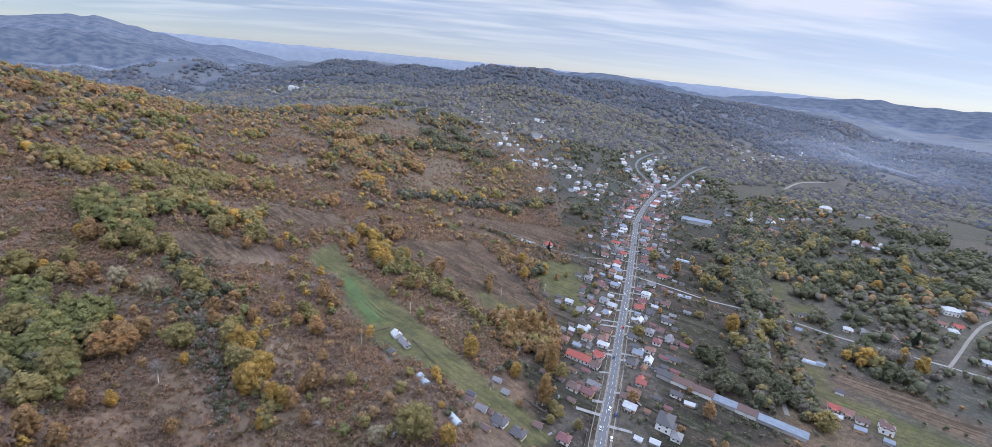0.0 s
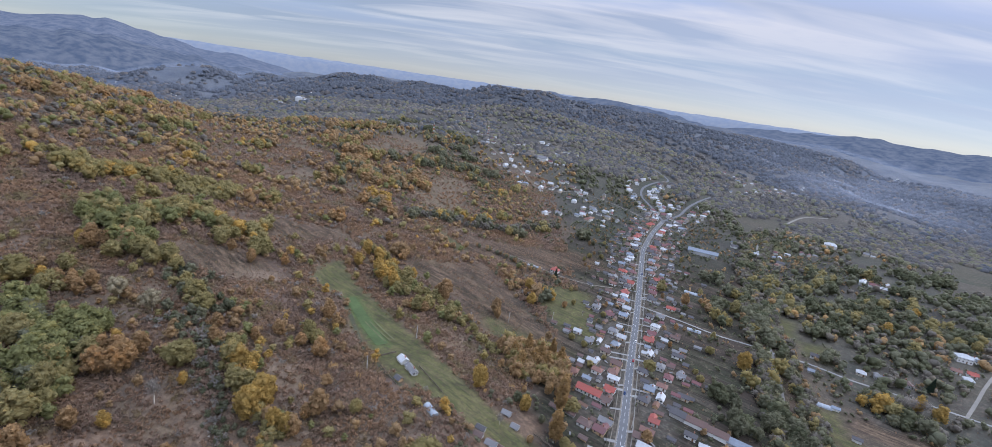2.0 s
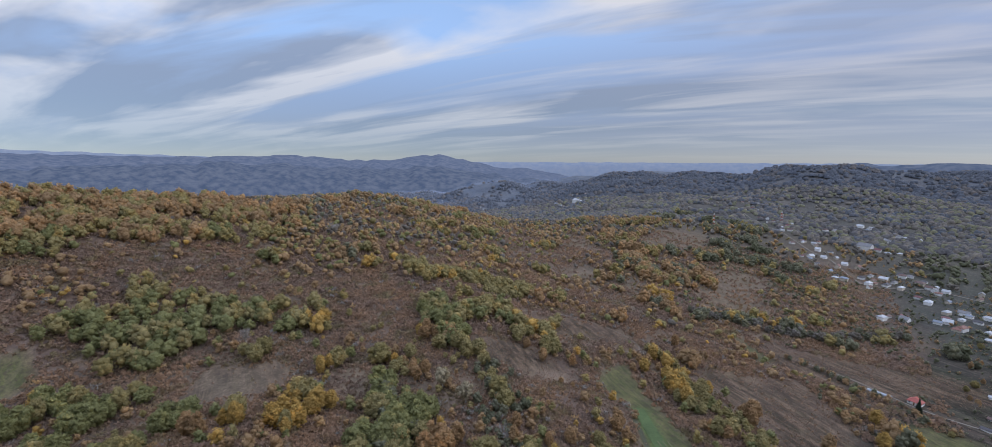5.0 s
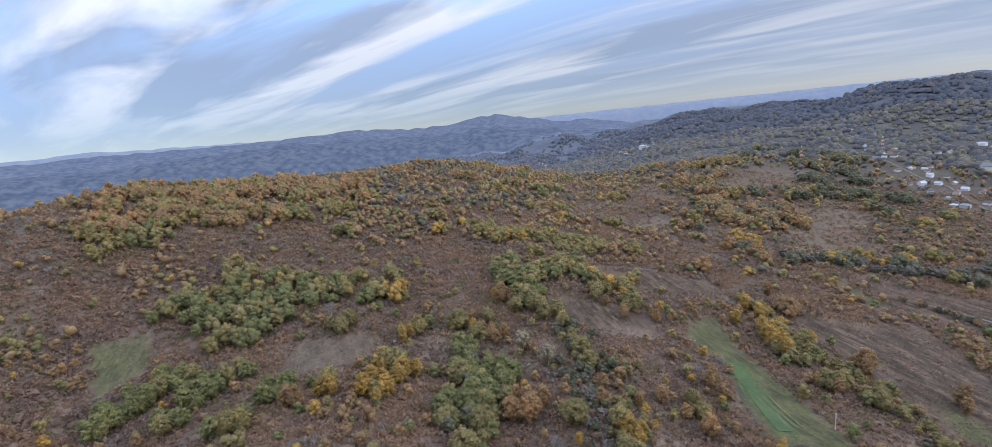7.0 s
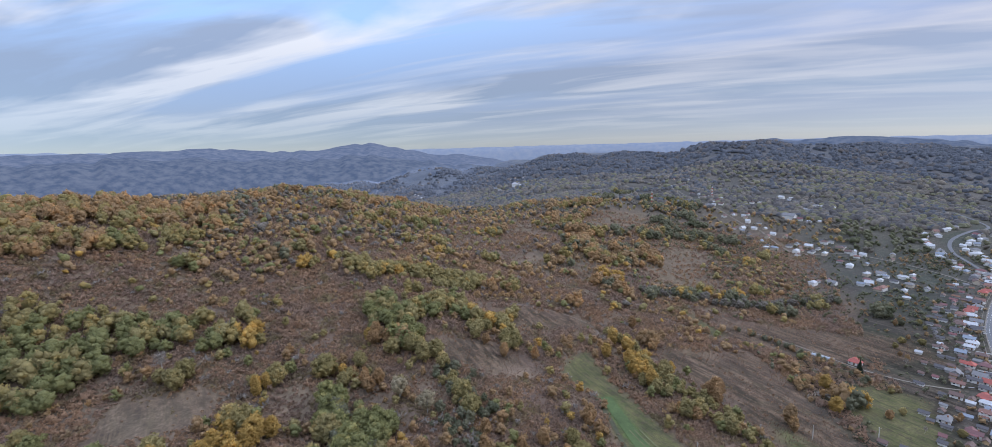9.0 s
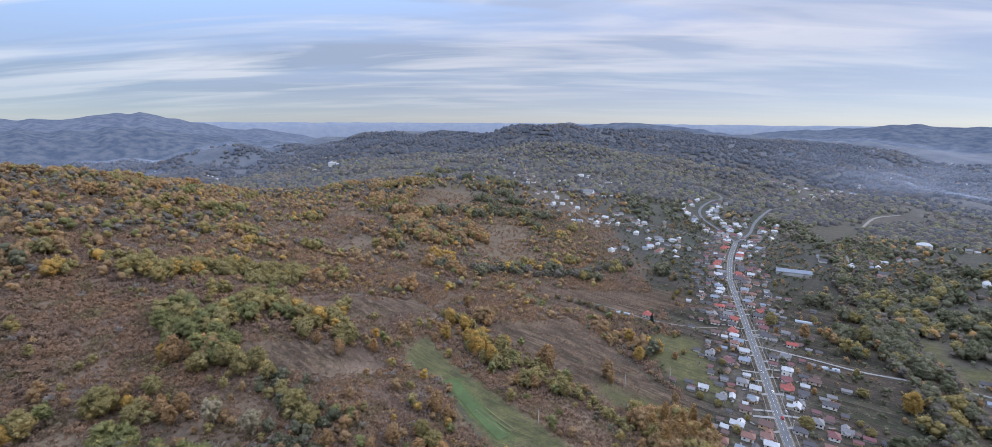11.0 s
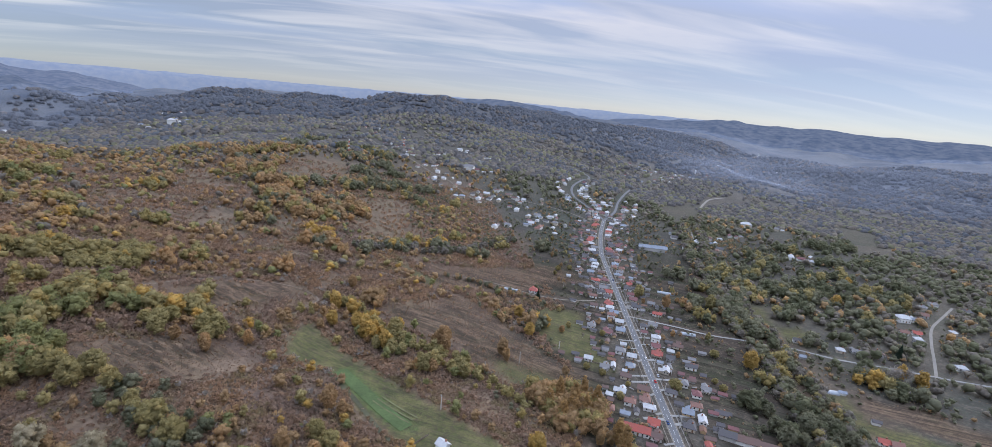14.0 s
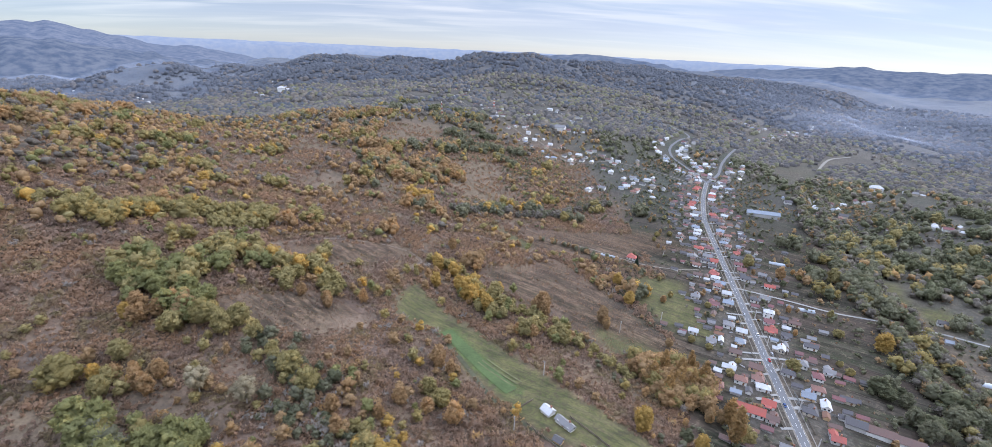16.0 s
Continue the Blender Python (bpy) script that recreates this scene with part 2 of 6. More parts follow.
# ---------------------------------------------------------------- materials
def surface(name, rough=0.9, metal=0.0):
    """A node material; returns it, its node maker and its shader."""
    mat = bpy.data.materials.new(name)
    mat.use_nodes = True
    tree = mat.node_tree
    make = links(tree)
    shader = tree.nodes["Principled BSDF"]
    shader.inputs["Roughness"].default_value = rough
    shader.inputs["Metallic"].default_value = metal
    shader.inputs["Specular IOR Level"].default_value = 0.25
    return mat, make, shader


def join(shader, slot, socket):
    shader.id_data.links.new(socket, shader.inputs[slot])


def noise_at(make, size, detail=4.0, rough=0.6, vector=None):
    """Noise over the world with lumps of that many metres."""
    where = vector or make("ShaderNodeNewGeometry").outputs["Position"]
    return make("ShaderNodeTexNoise", ("Vector", where), ("Scale", 1.0 / size), ("Detail", detail), ("Roughness", rough)).outputs[0]


def stretch(make, value, low, high):
    return make("ShaderNodeMapRange", (0, value), (1, low), (2, high)).outputs[0]


def bumped(make, shader, value, depth, strength=0.6):
    node = make("ShaderNodeBump", ("Strength", strength), ("Distance", depth), ("Height", value))
    join(shader, "Normal", node.outputs[0])


def plain(name, col, rough=0.8, metal=0.0, size=0.8, vary=0.25, own=0.25):
    """A worn one-coloured surface: stains at two sizes, and a shade of its own for each object."""
    mat, make, shader = surface(name, rough, metal)
    a = stretch(make, noise_at(make, size * 4), 0.3, 0.7)
    b = stretch(make, noise_at(make, size * 0.4), 0.3, 0.7)
    own_shade = make("ShaderNodeObjectInfo").outputs["Random"]
    k = math_node(make, "ADD", math_node(make, "MULTIPLY", a, vary * 0.6), math_node(make, "MULTIPLY", b, vary * 0.4))
    k = math_node(make, "ADD", k, math_node(make, "MULTIPLY", own_shade, own))
    dark = tuple(c * (1 - (vary + own) * 0.5) for c in col)
    light = tuple(min(c * (1 + (vary + own) * 0.5), 0.95) for c in col)
    join(shader, "Base Color", mix(make, math_node(make, "DIVIDE", k, vary + own), dark, light))
    bumped(make, shader, b, 0.03, 0.4)
    return mat


def roofing(name, col, course=0.35, rough=0.7, metal=0.0):
    """Roof sheets or tiles in courses, weathered in patches."""
    mat, make, shader = surface(name, rough, metal)
    where = make("ShaderNodeTexCoord").outputs["Object"]
    wave = make("ShaderNodeTexWave", ("Vector", where), ("Scale", 0.32 / course), ("Distortion", 0.6), ("Detail", 2.0)).outputs[1]
    patch = stretch(make, noise_at(make, 2.2, 5.0, 0.65), 0.32, 0.68)
    own = make("ShaderNodeObjectInfo").outputs["Random"]
    k = math_node(make, "ADD", math_node(make, "MULTIPLY", patch, 0.6), math_node(make, "MULTIPLY", own, 0.4))
    worn = tuple(0.6 * c + 0.05 for c in col)
    tone = mix(make, k, worn, tuple(min(c * 1.2, 0.9) for c in col))
    join(shader, "Base Color", mix(make, math_node(make, "MULTIPLY", wave, 0.25), tone, tuple(c * 0.5 for c in col)))
    bumped(make, shader, wave, 0.06, 0.7)
    return mat


def foliage(name, dark, light, turning, share=0.25):
    """Leaves: a tone for each tree, a tone for each clump, and some that have turned."""
    mat, make, shader = surface(name, 0.8)
    geo = make("ShaderNodeNewGeometry")
    island = geo.outputs["Random Per Island"]
    own = make("ShaderNodeObjectInfo").outputs["Random"]
    stand = stretch(make, noise_at(make, 9.0, 2.0), 0.3, 0.7)
    k = math_node(make, "ADD", math_node(make, "MULTIPLY", island, 0.40), math_node(make, "MULTIPLY", own, 0.28))
    k = math_node(make, "ADD", k, math_node(make, "MULTIPLY", stand, 0.32))
    tone = mix(make, k, dark, light)
    if name == "dead_scrub_twigs":
        # briars, withered grass and half-green thorn in patches
        ruddy = mix(make, k, (0.308, 0.193, 0.121), (0.524, 0.342, 0.211))
        dull = mix(make, k, (0.234, 0.164, 0.127), (0.422, 0.302, 0.229))
        greenish = mix(make, k, (0.211, 0.175, 0.099), (0.376, 0.302, 0.162))
        tone = mix(make, stretch(make, noise_at(make, 36.0, 4.0), 0.40, 0.60), dull, ruddy)
        tone = mix(make, stretch(make, noise_at(make, 17.0, 4.0), 0.53, 0.66), tone, greenish)
    turned = stretch(make, math_node(make, "ADD", math_node(make, "MULTIPLY", own, 0.3), math_node(make, "ADD", math_node(make, "MULTIPLY", stand, 0.4), math_node(make, "MULTIPLY", island, 0.3))), 1 - share - 0.18, 1 - share + 0.12)
    tone = mix(make, turned, tone, turning)
    fine = stretch(make, noise_at(make, 0.85, 4.0, 0.7), 0.38, 0.62)
    join(shader, "Base Color", mix(make, math_node(make, "MULTIPLY", fine, 0.48), tone, tuple(c * 0.75 for c in dark)))
    shader.inputs["Specular IOR Level"].default_value = 0.08
    bumped(make, shader, fine, 0.4, 1.0)
    # leaves let light through
    glowing = make("ShaderNodeBsdfTranslucent", ("Color", tone))
    both = make("ShaderNodeMixShader", (0, 0.38), (1, shader.outputs[0]), (2, glowing.outputs[0]))
    mat.node_tree.links.new(both.outputs[0], mat.node_tree.nodes["Material Output"].inputs[0])
    return mat


def ground_material():
    mat, make, shader = surface("hillside_soil_and_grass", 0.95)
    shader.inputs["Specular IOR Level"].default_value = 0.05
    here = make("ShaderNodeNewGeometry").outputs["Position"]

    def zone(name):
        node = make("ShaderNodeAttribute")
        node.attribute_name = name
        return node.outputs["Fac"]

    wide, mid, fine = noise_at(make, 60.0, 5.0), noise_at(make, 11.0, 5.0, 0.65), noise_at(make, 1.3, 5.0, 0.7)
    laid_out = make("ShaderNodeMapping", ("Vector", here), ("Rotation", (0, 0, radians(-31))), ("Scale", (9.0, 1.0, 1.0)))
    laid_out.vector_type = "TEXTURE"
    streak = laid_out.outputs[0]
    streaks = noise_at(make, 2.6, 4.0, 0.65, streak)
    # dry scrub land: dark dead growth, paler grass between
    dull = mix(make, stretch(make, mid, 0.36, 0.62), (0.090, 0.064, 0.052), (0.160, 0.114, 0.091))
    ruddy = mix(make, stretch(make, mid, 0.36, 0.62), (0.108, 0.070, 0.048), (0.189, 0.127, 0.086))
    scrub = mix(make, stretch(make, noise_at(make, 42.0, 3.0), 0.38, 0.62), dull, ruddy)
    scrub = mix(make, math_node(make, "MULTIPLY", stretch(make, wide, 0.45, 0.65), 0.55), scrub, (0.138, 0.113, 0.062))
    # fields left dry
    furrows = noise_at(make, 1.5, 3.0, 0.7, streak)
    dry = mix(make, stretch(make, math_node(make, "ADD", math_node(make, "MULTIPLY", streaks, 0.6), math_node(make, "MULTIPLY", mid, 0.4)), 0.41, 0.58), (0.046, 0.030, 0.022), (0.192, 0.124, 0.081))
    dry = mix(make, math_node(make, "MULTIPLY", stretch(make, furrows, 0.50, 0.56), 0.7), dry, (0.042, 0.030, 0.021))
    dry = mix(make, math_node(make, "MULTIPLY", stretch(make, mid, 0.55, 0.62), 0.6), dry, (0.073, 0.063, 0.033))
    long_way = make("ShaderNodeMapping", ("Vector", here), ("Rotation", (0, 0, radians(-30))), ("Scale", (34.0, 1.0, 1.0)))
    long_way.vector_type = "TEXTURE"
    lines = noise_at(make, 3.4, 3.0, 0.65, long_way.outputs[0])
    dry = mix(make, math_node(make, "MULTIPLY", stretch(make, lines, 0.53, 0.60), 0.7), dry, (0.234, 0.159, 0.104))
    dry = mix(make, math_node(make, "MULTIPLY", stretch(make, lines, 0.47, 0.41), 0.8), dry, (0.035, 0.028, 0.018))
    # grass
    grass = mix(make, stretch(make, mid, 0.38, 0.62), (0.074, 0.080, 0.032), (0.130, 0.124, 0.053))
    grass = mix(make, math_node(make, "MULTIPLY", stretch(make, streaks, 0.48, 0.60), 0.6), grass, (0.042, 0.050, 0.025))
    grass = mix(make, math_node(make, "MULTIPLY", stretch(make, lines, 0.50, 0.60), 0.5), grass, (0.125, 0.110, 0.062))
    fresh = mix(make, stretch(make, streaks, 0.35, 0.65), (0.054, 0.104, 0.030), (0.096, 0.152, 0.048))
    # long narrow plots, each with its own crop
    across = make("ShaderNodeVectorMath", (0, here), (1, (0.4848 / 11, 0.8746 / 11, 0)), op="DOT_PRODUCT").outputs["Value"]
    wobble = math_node(make, "ADD", across, math_node(make, "MULTIPLY", wide, 0.8))
    number = math_node(make, "FLOOR", wobble)
    crop = make("ShaderNodeTexWhiteNoise")
    crop.noise_dimensions = "1D"
    mat.node_tree.links.new(number, crop.inputs["W"])
    strip = ramp(make, crop.outputs["Value"], (0.0, (0.017, 0.015, 0.013)), (0.17, (0.077, 0.060, 0.047)), (0.34, (0.017, 0.028, 0.014)), (0.5, (0.038, 0.046, 0.025)), (0.68, (0.081, 0.069, 0.055)), (0.84, (0.021, 0.021, 0.017)), (1.0, (0.015, 0.027, 0.012)))
    strip = mix(make, math_node(make, "MULTIPLY", stretch(make, streaks, 0.44, 0.62), 0.5), strip, (0.029, 0.028, 0.023))
    strip = mix(make, math_node(make, "MULTIPLY", stretch(make, lines, 0.54, 0.61), 0.5), strip, (0.087, 0.077, 0.061))
    strip = mix(make, math_node(make, "MULTIPLY", stretch(make, lines, 0.46, 0.40), 0.7), strip, (0.015, 0.016, 0.012))
    rim = math_node(make, "ABSOLUTE", math_node(make, "SUBTRACT", math_node(make, "FRACT", wobble), 0.5))
    strip = mix(make, math_node(make, "MULTIPLY", stretch(make, rim, 0.43, 0.47), 0.8), strip, (0.019, 0.019, 0.015))
    # broader fields over the valley floor
    broad = math_node(make, "ADD", make("ShaderNodeVectorMath", (0, here), (1, (0.4848 / 27, 0.8746 / 27, 0)), op="DOT_PRODUCT").outputs["Value"], math_node(make, "MULTIPLY", wide, 1.6))
    block = math_node(make, "FLOOR", make("ShaderNodeVectorMath", (0, here), (1, (0.8746 / 120, -0.4848 / 120, 0)), op="DOT_PRODUCT").outputs["Value"])
    tilled = make("ShaderNodeTexWhiteNoise", ("Vector", make("ShaderNodeCombineXYZ", (0, math_node(make, "FLOOR", broad)), (1, block)).outputs[0]))
    field = ramp(make, tilled.outputs["Value"], (0.0, (0.036, 0.037, 0.038)), (0.25, (0.041, 0.059, 0.044)), (0.5, (0.059, 0.062, 0.054)), (0.75, (0.036, 0.053, 0.040)), (1.0, (0.089, 0.081, 0.072)))
    field = mix(make, math_node(make, "MULTIPLY", stretch(make, lines, 0.53, 0.61), 0.6), field, (0.112, 0.107, 0.092))
    field = mix(make, math_node(make, "MULTIPLY", stretch(make, streaks, 0.40, 0.66), 0.55), field, (0.066, 0.067, 0.061))
    col = mix(make, zone("plots"), scrub, strip)
    col = mix(make, zone("valley"), col, field)
    col = mix(make, zone("dry"), col, mix(make, 0.3, dry, strip))
    trodden = mix(make, stretch(make, noise_at(make, 4.0, 4.0), 0.35, 0.65), (0.056, 0.053, 0.043), (0.125, 0.115, 0.100))
    col = mix(make, zone("yards"), col, trodden)
    rank = mix(make, stretch(make, mid, 0.38, 0.62), (0.118, 0.094, 0.064), (0.182, 0.142, 0.098))
    rank = mix(make, math_node(make, "MULTIPLY", stretch(make, lines, 0.50, 0.60), 0.5), rank, (0.085, 0.078, 0.046))
    col = mix(make, zone("pasture"), col, rank)
    col = mix(make, zone("grass"), col, grass)
    col = mix(make, zone("fresh"), col, fresh)
    col = mix(make, zone("bare"), col, mix(make, stretch(make, mid, 0.3, 0.7), (0.19, 0.140, 0.100), (0.27, 0.20, 0.145)))
    col = mix(make, zone("woods"), col, mix(make, stretch(make, mid, 0.3, 0.7), (0.082, 0.076, 0.062), (0.135, 0.122, 0.096)))
    col = mix(make, math_node(make, "MULTIPLY", stretch(make, fine, 0.42, 0.64), 0.55), col, (0.052, 0.040, 0.033))
    # far ground takes the tone of its woods
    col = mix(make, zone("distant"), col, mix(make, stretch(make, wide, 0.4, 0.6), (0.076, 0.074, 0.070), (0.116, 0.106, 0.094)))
    # farther still, blue haze is painted into the ground colour
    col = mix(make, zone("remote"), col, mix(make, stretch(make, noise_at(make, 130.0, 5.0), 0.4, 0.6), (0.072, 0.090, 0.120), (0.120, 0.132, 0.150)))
    grain = noise_at(make, 3.6, 3.0, 0.7)
    col = mix(make, math_node(make, "MULTIPLY", stretch(make, grain, 0.50, 0.64), 0.50), col, (0.060, 0.045, 0.037))
    col = mix(make, math_node(make, "MULTIPLY", stretch(make, grain, 0.46, 0.32), math_node(make, "SUBTRACT", 0.30, math_node(make, "MULTIPLY", zone("grass"), 0.26))), col, (0.225, 0.170, 0.125))
    join(shader, "Base Color", col)
    bumped(make, shader, fine, 0.5, 0.9)
    return mat


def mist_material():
    """Thin ground mist and distance haze: mostly clear, drawn out in soft banks."""
    mat, make, shader = surface("valley_mist_and_haze", 1.0)
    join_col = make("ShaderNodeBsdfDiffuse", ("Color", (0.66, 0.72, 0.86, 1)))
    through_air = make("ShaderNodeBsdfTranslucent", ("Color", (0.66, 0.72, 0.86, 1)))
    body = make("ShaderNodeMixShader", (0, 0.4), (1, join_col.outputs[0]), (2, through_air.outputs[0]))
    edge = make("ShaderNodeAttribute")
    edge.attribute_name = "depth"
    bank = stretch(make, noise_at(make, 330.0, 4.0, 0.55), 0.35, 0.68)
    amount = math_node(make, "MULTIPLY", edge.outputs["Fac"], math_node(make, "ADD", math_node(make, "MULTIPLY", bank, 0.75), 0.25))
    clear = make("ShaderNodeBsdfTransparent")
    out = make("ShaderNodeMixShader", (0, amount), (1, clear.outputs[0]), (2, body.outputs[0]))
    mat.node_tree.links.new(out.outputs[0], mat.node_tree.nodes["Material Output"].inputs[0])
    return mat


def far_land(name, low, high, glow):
    """Far hills, with the haze of miles of air put into their colour and emission."""
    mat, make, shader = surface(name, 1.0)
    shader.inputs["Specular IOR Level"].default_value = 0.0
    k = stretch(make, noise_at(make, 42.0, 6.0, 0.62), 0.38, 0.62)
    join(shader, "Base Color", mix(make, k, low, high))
    # the surface itself emits the blue of the haze
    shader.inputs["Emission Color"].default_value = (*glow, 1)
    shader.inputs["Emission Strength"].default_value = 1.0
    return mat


ROOFS = {
    "brown": roofing("brown_roof_tiles", (0.125, 0.075, 0.062)), "wine": roofing("wine_red_roof_sheet", (0.165, 0.068, 0.068)),
    "slate": roofing("dark_slate_roof_sheet", (0.078, 0.072, 0.076)), "grey": roofing("grey_fibre_cement_roof", (0.185, 0.18, 0.182)),
    "orange": roofing("orange_clay_roof_tiles", (0.200, 0.100, 0.076)), "white": roofing("bright_zinc_roof_sheet", (0.44, 0.445, 0.455), 0.5),
    "blue": roofing("blue_grey_roof_sheet", (0.195, 0.225, 0.27), 0.55, 0.2), "red": roofing("bright_red_roof_tiles", (0.32, 0.075, 0.055)), "rust": roofing("rusted_roof_sheet", (0.17, 0.085, 0.052), 0.55),
}
WALLS = [plain("white_house_plaster", (0.68, 0.67, 0.65)), plain("cream_house_plaster", (0.48, 0.42, 0.34)), plain("grey_house_render", (0.36, 0.35, 0.34)), plain("ochre_house_plaster", (0.48, 0.34, 0.20))]
GLASS = plain("dark_window_glass", (0.035, 0.042, 0.055), 0.12, 0.0, 0.6, 0.3, 0.2)
FRAME_PAINT = plain("pale_window_paint", (0.62, 0.60, 0.56), 0.6)
DOOR_WOOD = plain("brown_door_wood", (0.16, 0.09, 0.05), 0.6)
BRICK = plain("sooty_chimney_brick", (0.26, 0.12, 0.08))
ASPHALT = plain("worn_pale_asphalt", (0.108, 0.110, 0.116), 0.85, 0.0, 1.6, 0.22, 0.0)
GRAVEL = plain("pale_road_gravel", (0.185, 0.172, 0.152), 0.95, 0.0, 1.2, 0.4, 0.0)
TRACK_EARTH = plain("worn_track_earth", (0.15, 0.116, 0.088), 0.95, 0.0, 1.4, 0.4, 0.0)
VERGE = plain("trodden_roadside_earth", (0.17, 0.15, 0.125), 0.95, 0.0, 1.4, 0.4, 0.0)
CONCRETE = plain("weathered_concrete", (0.22, 0.215, 0.205), 0.9, 0.0, 1.0, 0.3, 0.1)
LINE_PAINT = plain("white_road_paint", (0.55, 0.55, 0.54), 0.7, 0.0, 0.8, 0.3, 0.0)
STEEL = plain("galvanised_steel", (0.42, 0.44, 0.46), 0.45, 0.7)
FILM = plain("milky_greenhouse_film", (0.30, 0.33, 0.365), 0.4, 0.0, 1.2, 0.25, 0.2)
TEAL_FILM = plain("teal_tunnel_film", (0.04, 0.30, 0.26), 0.4)
TIMBER = plain("grey_old_timber", (0.17, 0.14, 0.11), 0.85)
BARK = plain("grey_brown_bark", (0.16, 0.13, 0.10), 0.95, 0.0, 0.4, 0.5, 0.2)
PALE_BARK = plain("pale_birch_bark", (0.52, 0.48, 0.42), 0.9, 0.0, 0.4, 0.4, 0.1)
RUBBER = plain("black_tyre_rubber", (0.025, 0.025, 0.027), 0.8)
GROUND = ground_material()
LEAVES = {
    "straw": foliage("bleached_grass", (0.217, 0.146, 0.104), (0.397, 0.275, 0.195), (0.248, 0.201, 0.112), 0.2),
    "green": foliage("green_leaves", (0.213, 0.217, 0.097), (0.422, 0.410, 0.177), (0.558, 0.464, 0.165), 0.2),
    "olive": foliage("olive_leaves", (0.254, 0.217, 0.099), (0.471, 0.393, 0.168), (0.583, 0.427, 0.165), 0.22),
    "lime": foliage("yellowing_leaves", (0.288, 0.249, 0.120), (0.533, 0.442, 0.198), (0.657, 0.476, 0.189), 0.22),
    "yellow": foliage("yellow_leaves", (0.378, 0.257, 0.088), (0.725, 0.492, 0.156), (0.887, 0.544, 0.143), 0.22),
    "orange": foliage("orange_leaves", (0.347, 0.229, 0.123), (0.608, 0.393, 0.196), (0.694, 0.397, 0.165), 0.22),
    "brown": foliage("brown_leaves", (0.331, 0.227, 0.130), (0.580, 0.397, 0.208), (0.677, 0.423, 0.176), 0.22),
    "silver": foliage("silver_leaves", (0.340, 0.292, 0.192), (0.629, 0.538, 0.370), (0.511, 0.384, 0.197), 0.15),
    "dark": foliage("dark_green_leaves", (0.122, 0.128, 0.080), (0.244, 0.248, 0.146), (0.320, 0.285, 0.150), 0.08),
    "river": foliage("grey_green_leaves", (0.166, 0.168, 0.114), (0.305, 0.296, 0.190), (0.375, 0.325, 0.190), 0.12),
    "scrub": foliage("dead_scrub_twigs", (0.172, 0.125, 0.101), (0.293, 0.216, 0.168), (0.310, 0.197, 0.120), 0.16),
    "poplar": foliage("rusty_poplar_leaves", (0.284, 0.183, 0.088), (0.588, 0.385, 0.166), (0.701, 0.404, 0.140), 0.2),
    "conifer": foliage("conifer_needles", (0.038, 0.058, 0.044), (0.091, 0.130, 0.088), (0.076, 0.123, 0.064), 0.1),
    "bare": foliage("bare_twigs", (0.228, 0.200, 0.174), (0.440, 0.398, 0.356), (0.365, 0.291, 0.190), 0.15),
    # leaf colours with the haze of distant air painted in, bluest for far
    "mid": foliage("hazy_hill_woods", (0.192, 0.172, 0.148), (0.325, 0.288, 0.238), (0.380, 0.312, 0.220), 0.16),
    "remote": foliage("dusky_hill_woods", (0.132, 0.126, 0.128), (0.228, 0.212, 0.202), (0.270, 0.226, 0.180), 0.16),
    "far": foliage("haze_tinted_far_woods", (0.120, 0.132, 0.158), (0.185, 0.192, 0.208), (0.215, 0.204, 0.196), 0.15),
}


# ---------------------------------------------------------------- making meshes
def mesh_from(name, verts, faces, mats, index=None, smooth=False):
    me = bpy.data.meshes.new(name)
    me.from_pydata([tuple(map(float, v)) for v in verts], [], [tuple(map(int, f)) for f in faces])
    for m in mats if isinstance(mats, (list, tuple)) else [mats]:
        me.materials.append(m)
    if index is not None:
        me.polygons.foreach_set("material_index", np.asarray(index, np.int32))
    if smooth:
        me.polygons.foreach_set("use_smooth", np.ones(len(me.polygons), bool))
    me.update()
    return me


def big_mesh(name, verts, tris, mats, index=None, smooth=False):
    """A mesh of triangles from arrays, quickly."""
    me = bpy.data.meshes.new(name)
    verts, tris = np.asarray(verts, np.float32), np.asarray(tris, np.int32)
    me.vertices.add(len(verts))
    me.vertices.foreach_set("co", verts.ravel())
    me.loops.add(tris.size)
    me.loops.foreach_set("vertex_index", tris.ravel())
    me.polygons.add(len(tris))
    me.polygons.foreach_set("loop_start", np.arange(0, tris.size, 3, dtype=np.int32))
    for m in mats if isinstance(mats, (list, tuple)) else [mats]:
        me.materials.append(m)
    if index is not None:
        me.polygons.foreach_set("material_index", np.asarray(index, np.int32))
    if smooth:
        me.polygons.foreach_set("use_smooth", np.ones(len(tris), bool))
    me.update(calc_edges=True)
    return me


def part(name, bm, material, parent, label=""):
    """Links a bmesh as one mesh object under a thing or a part."""
    me = bpy.data.meshes.new(name)
    bm.normal_update()
    bm.to_mesh(me)
    bm.free()
    me.materials.append(material)
    ob = new(name, me)
    ob.parent = parent
    return tagged(ob, label)


def laid(name, me, parent):
    ob = new(name, me)
    ob.parent = parent
    return ob


def box(w, d, h, at=(0, 0, 0), bevel=0.0):
    """A box that stands on at."""
    bm = bmesh.new()
    bmesh.ops.create_cube(bm, size=1.0, matrix=Matrix.Translation((at[0], at[1], at[2] + h / 2)) @ Matrix.Diagonal((w, d, h, 1)))
    if bevel:
        bmesh.ops.bevel(bm, geom=bm.edges[:], offset=bevel, segments=1, affect="EDGES")
    return bm


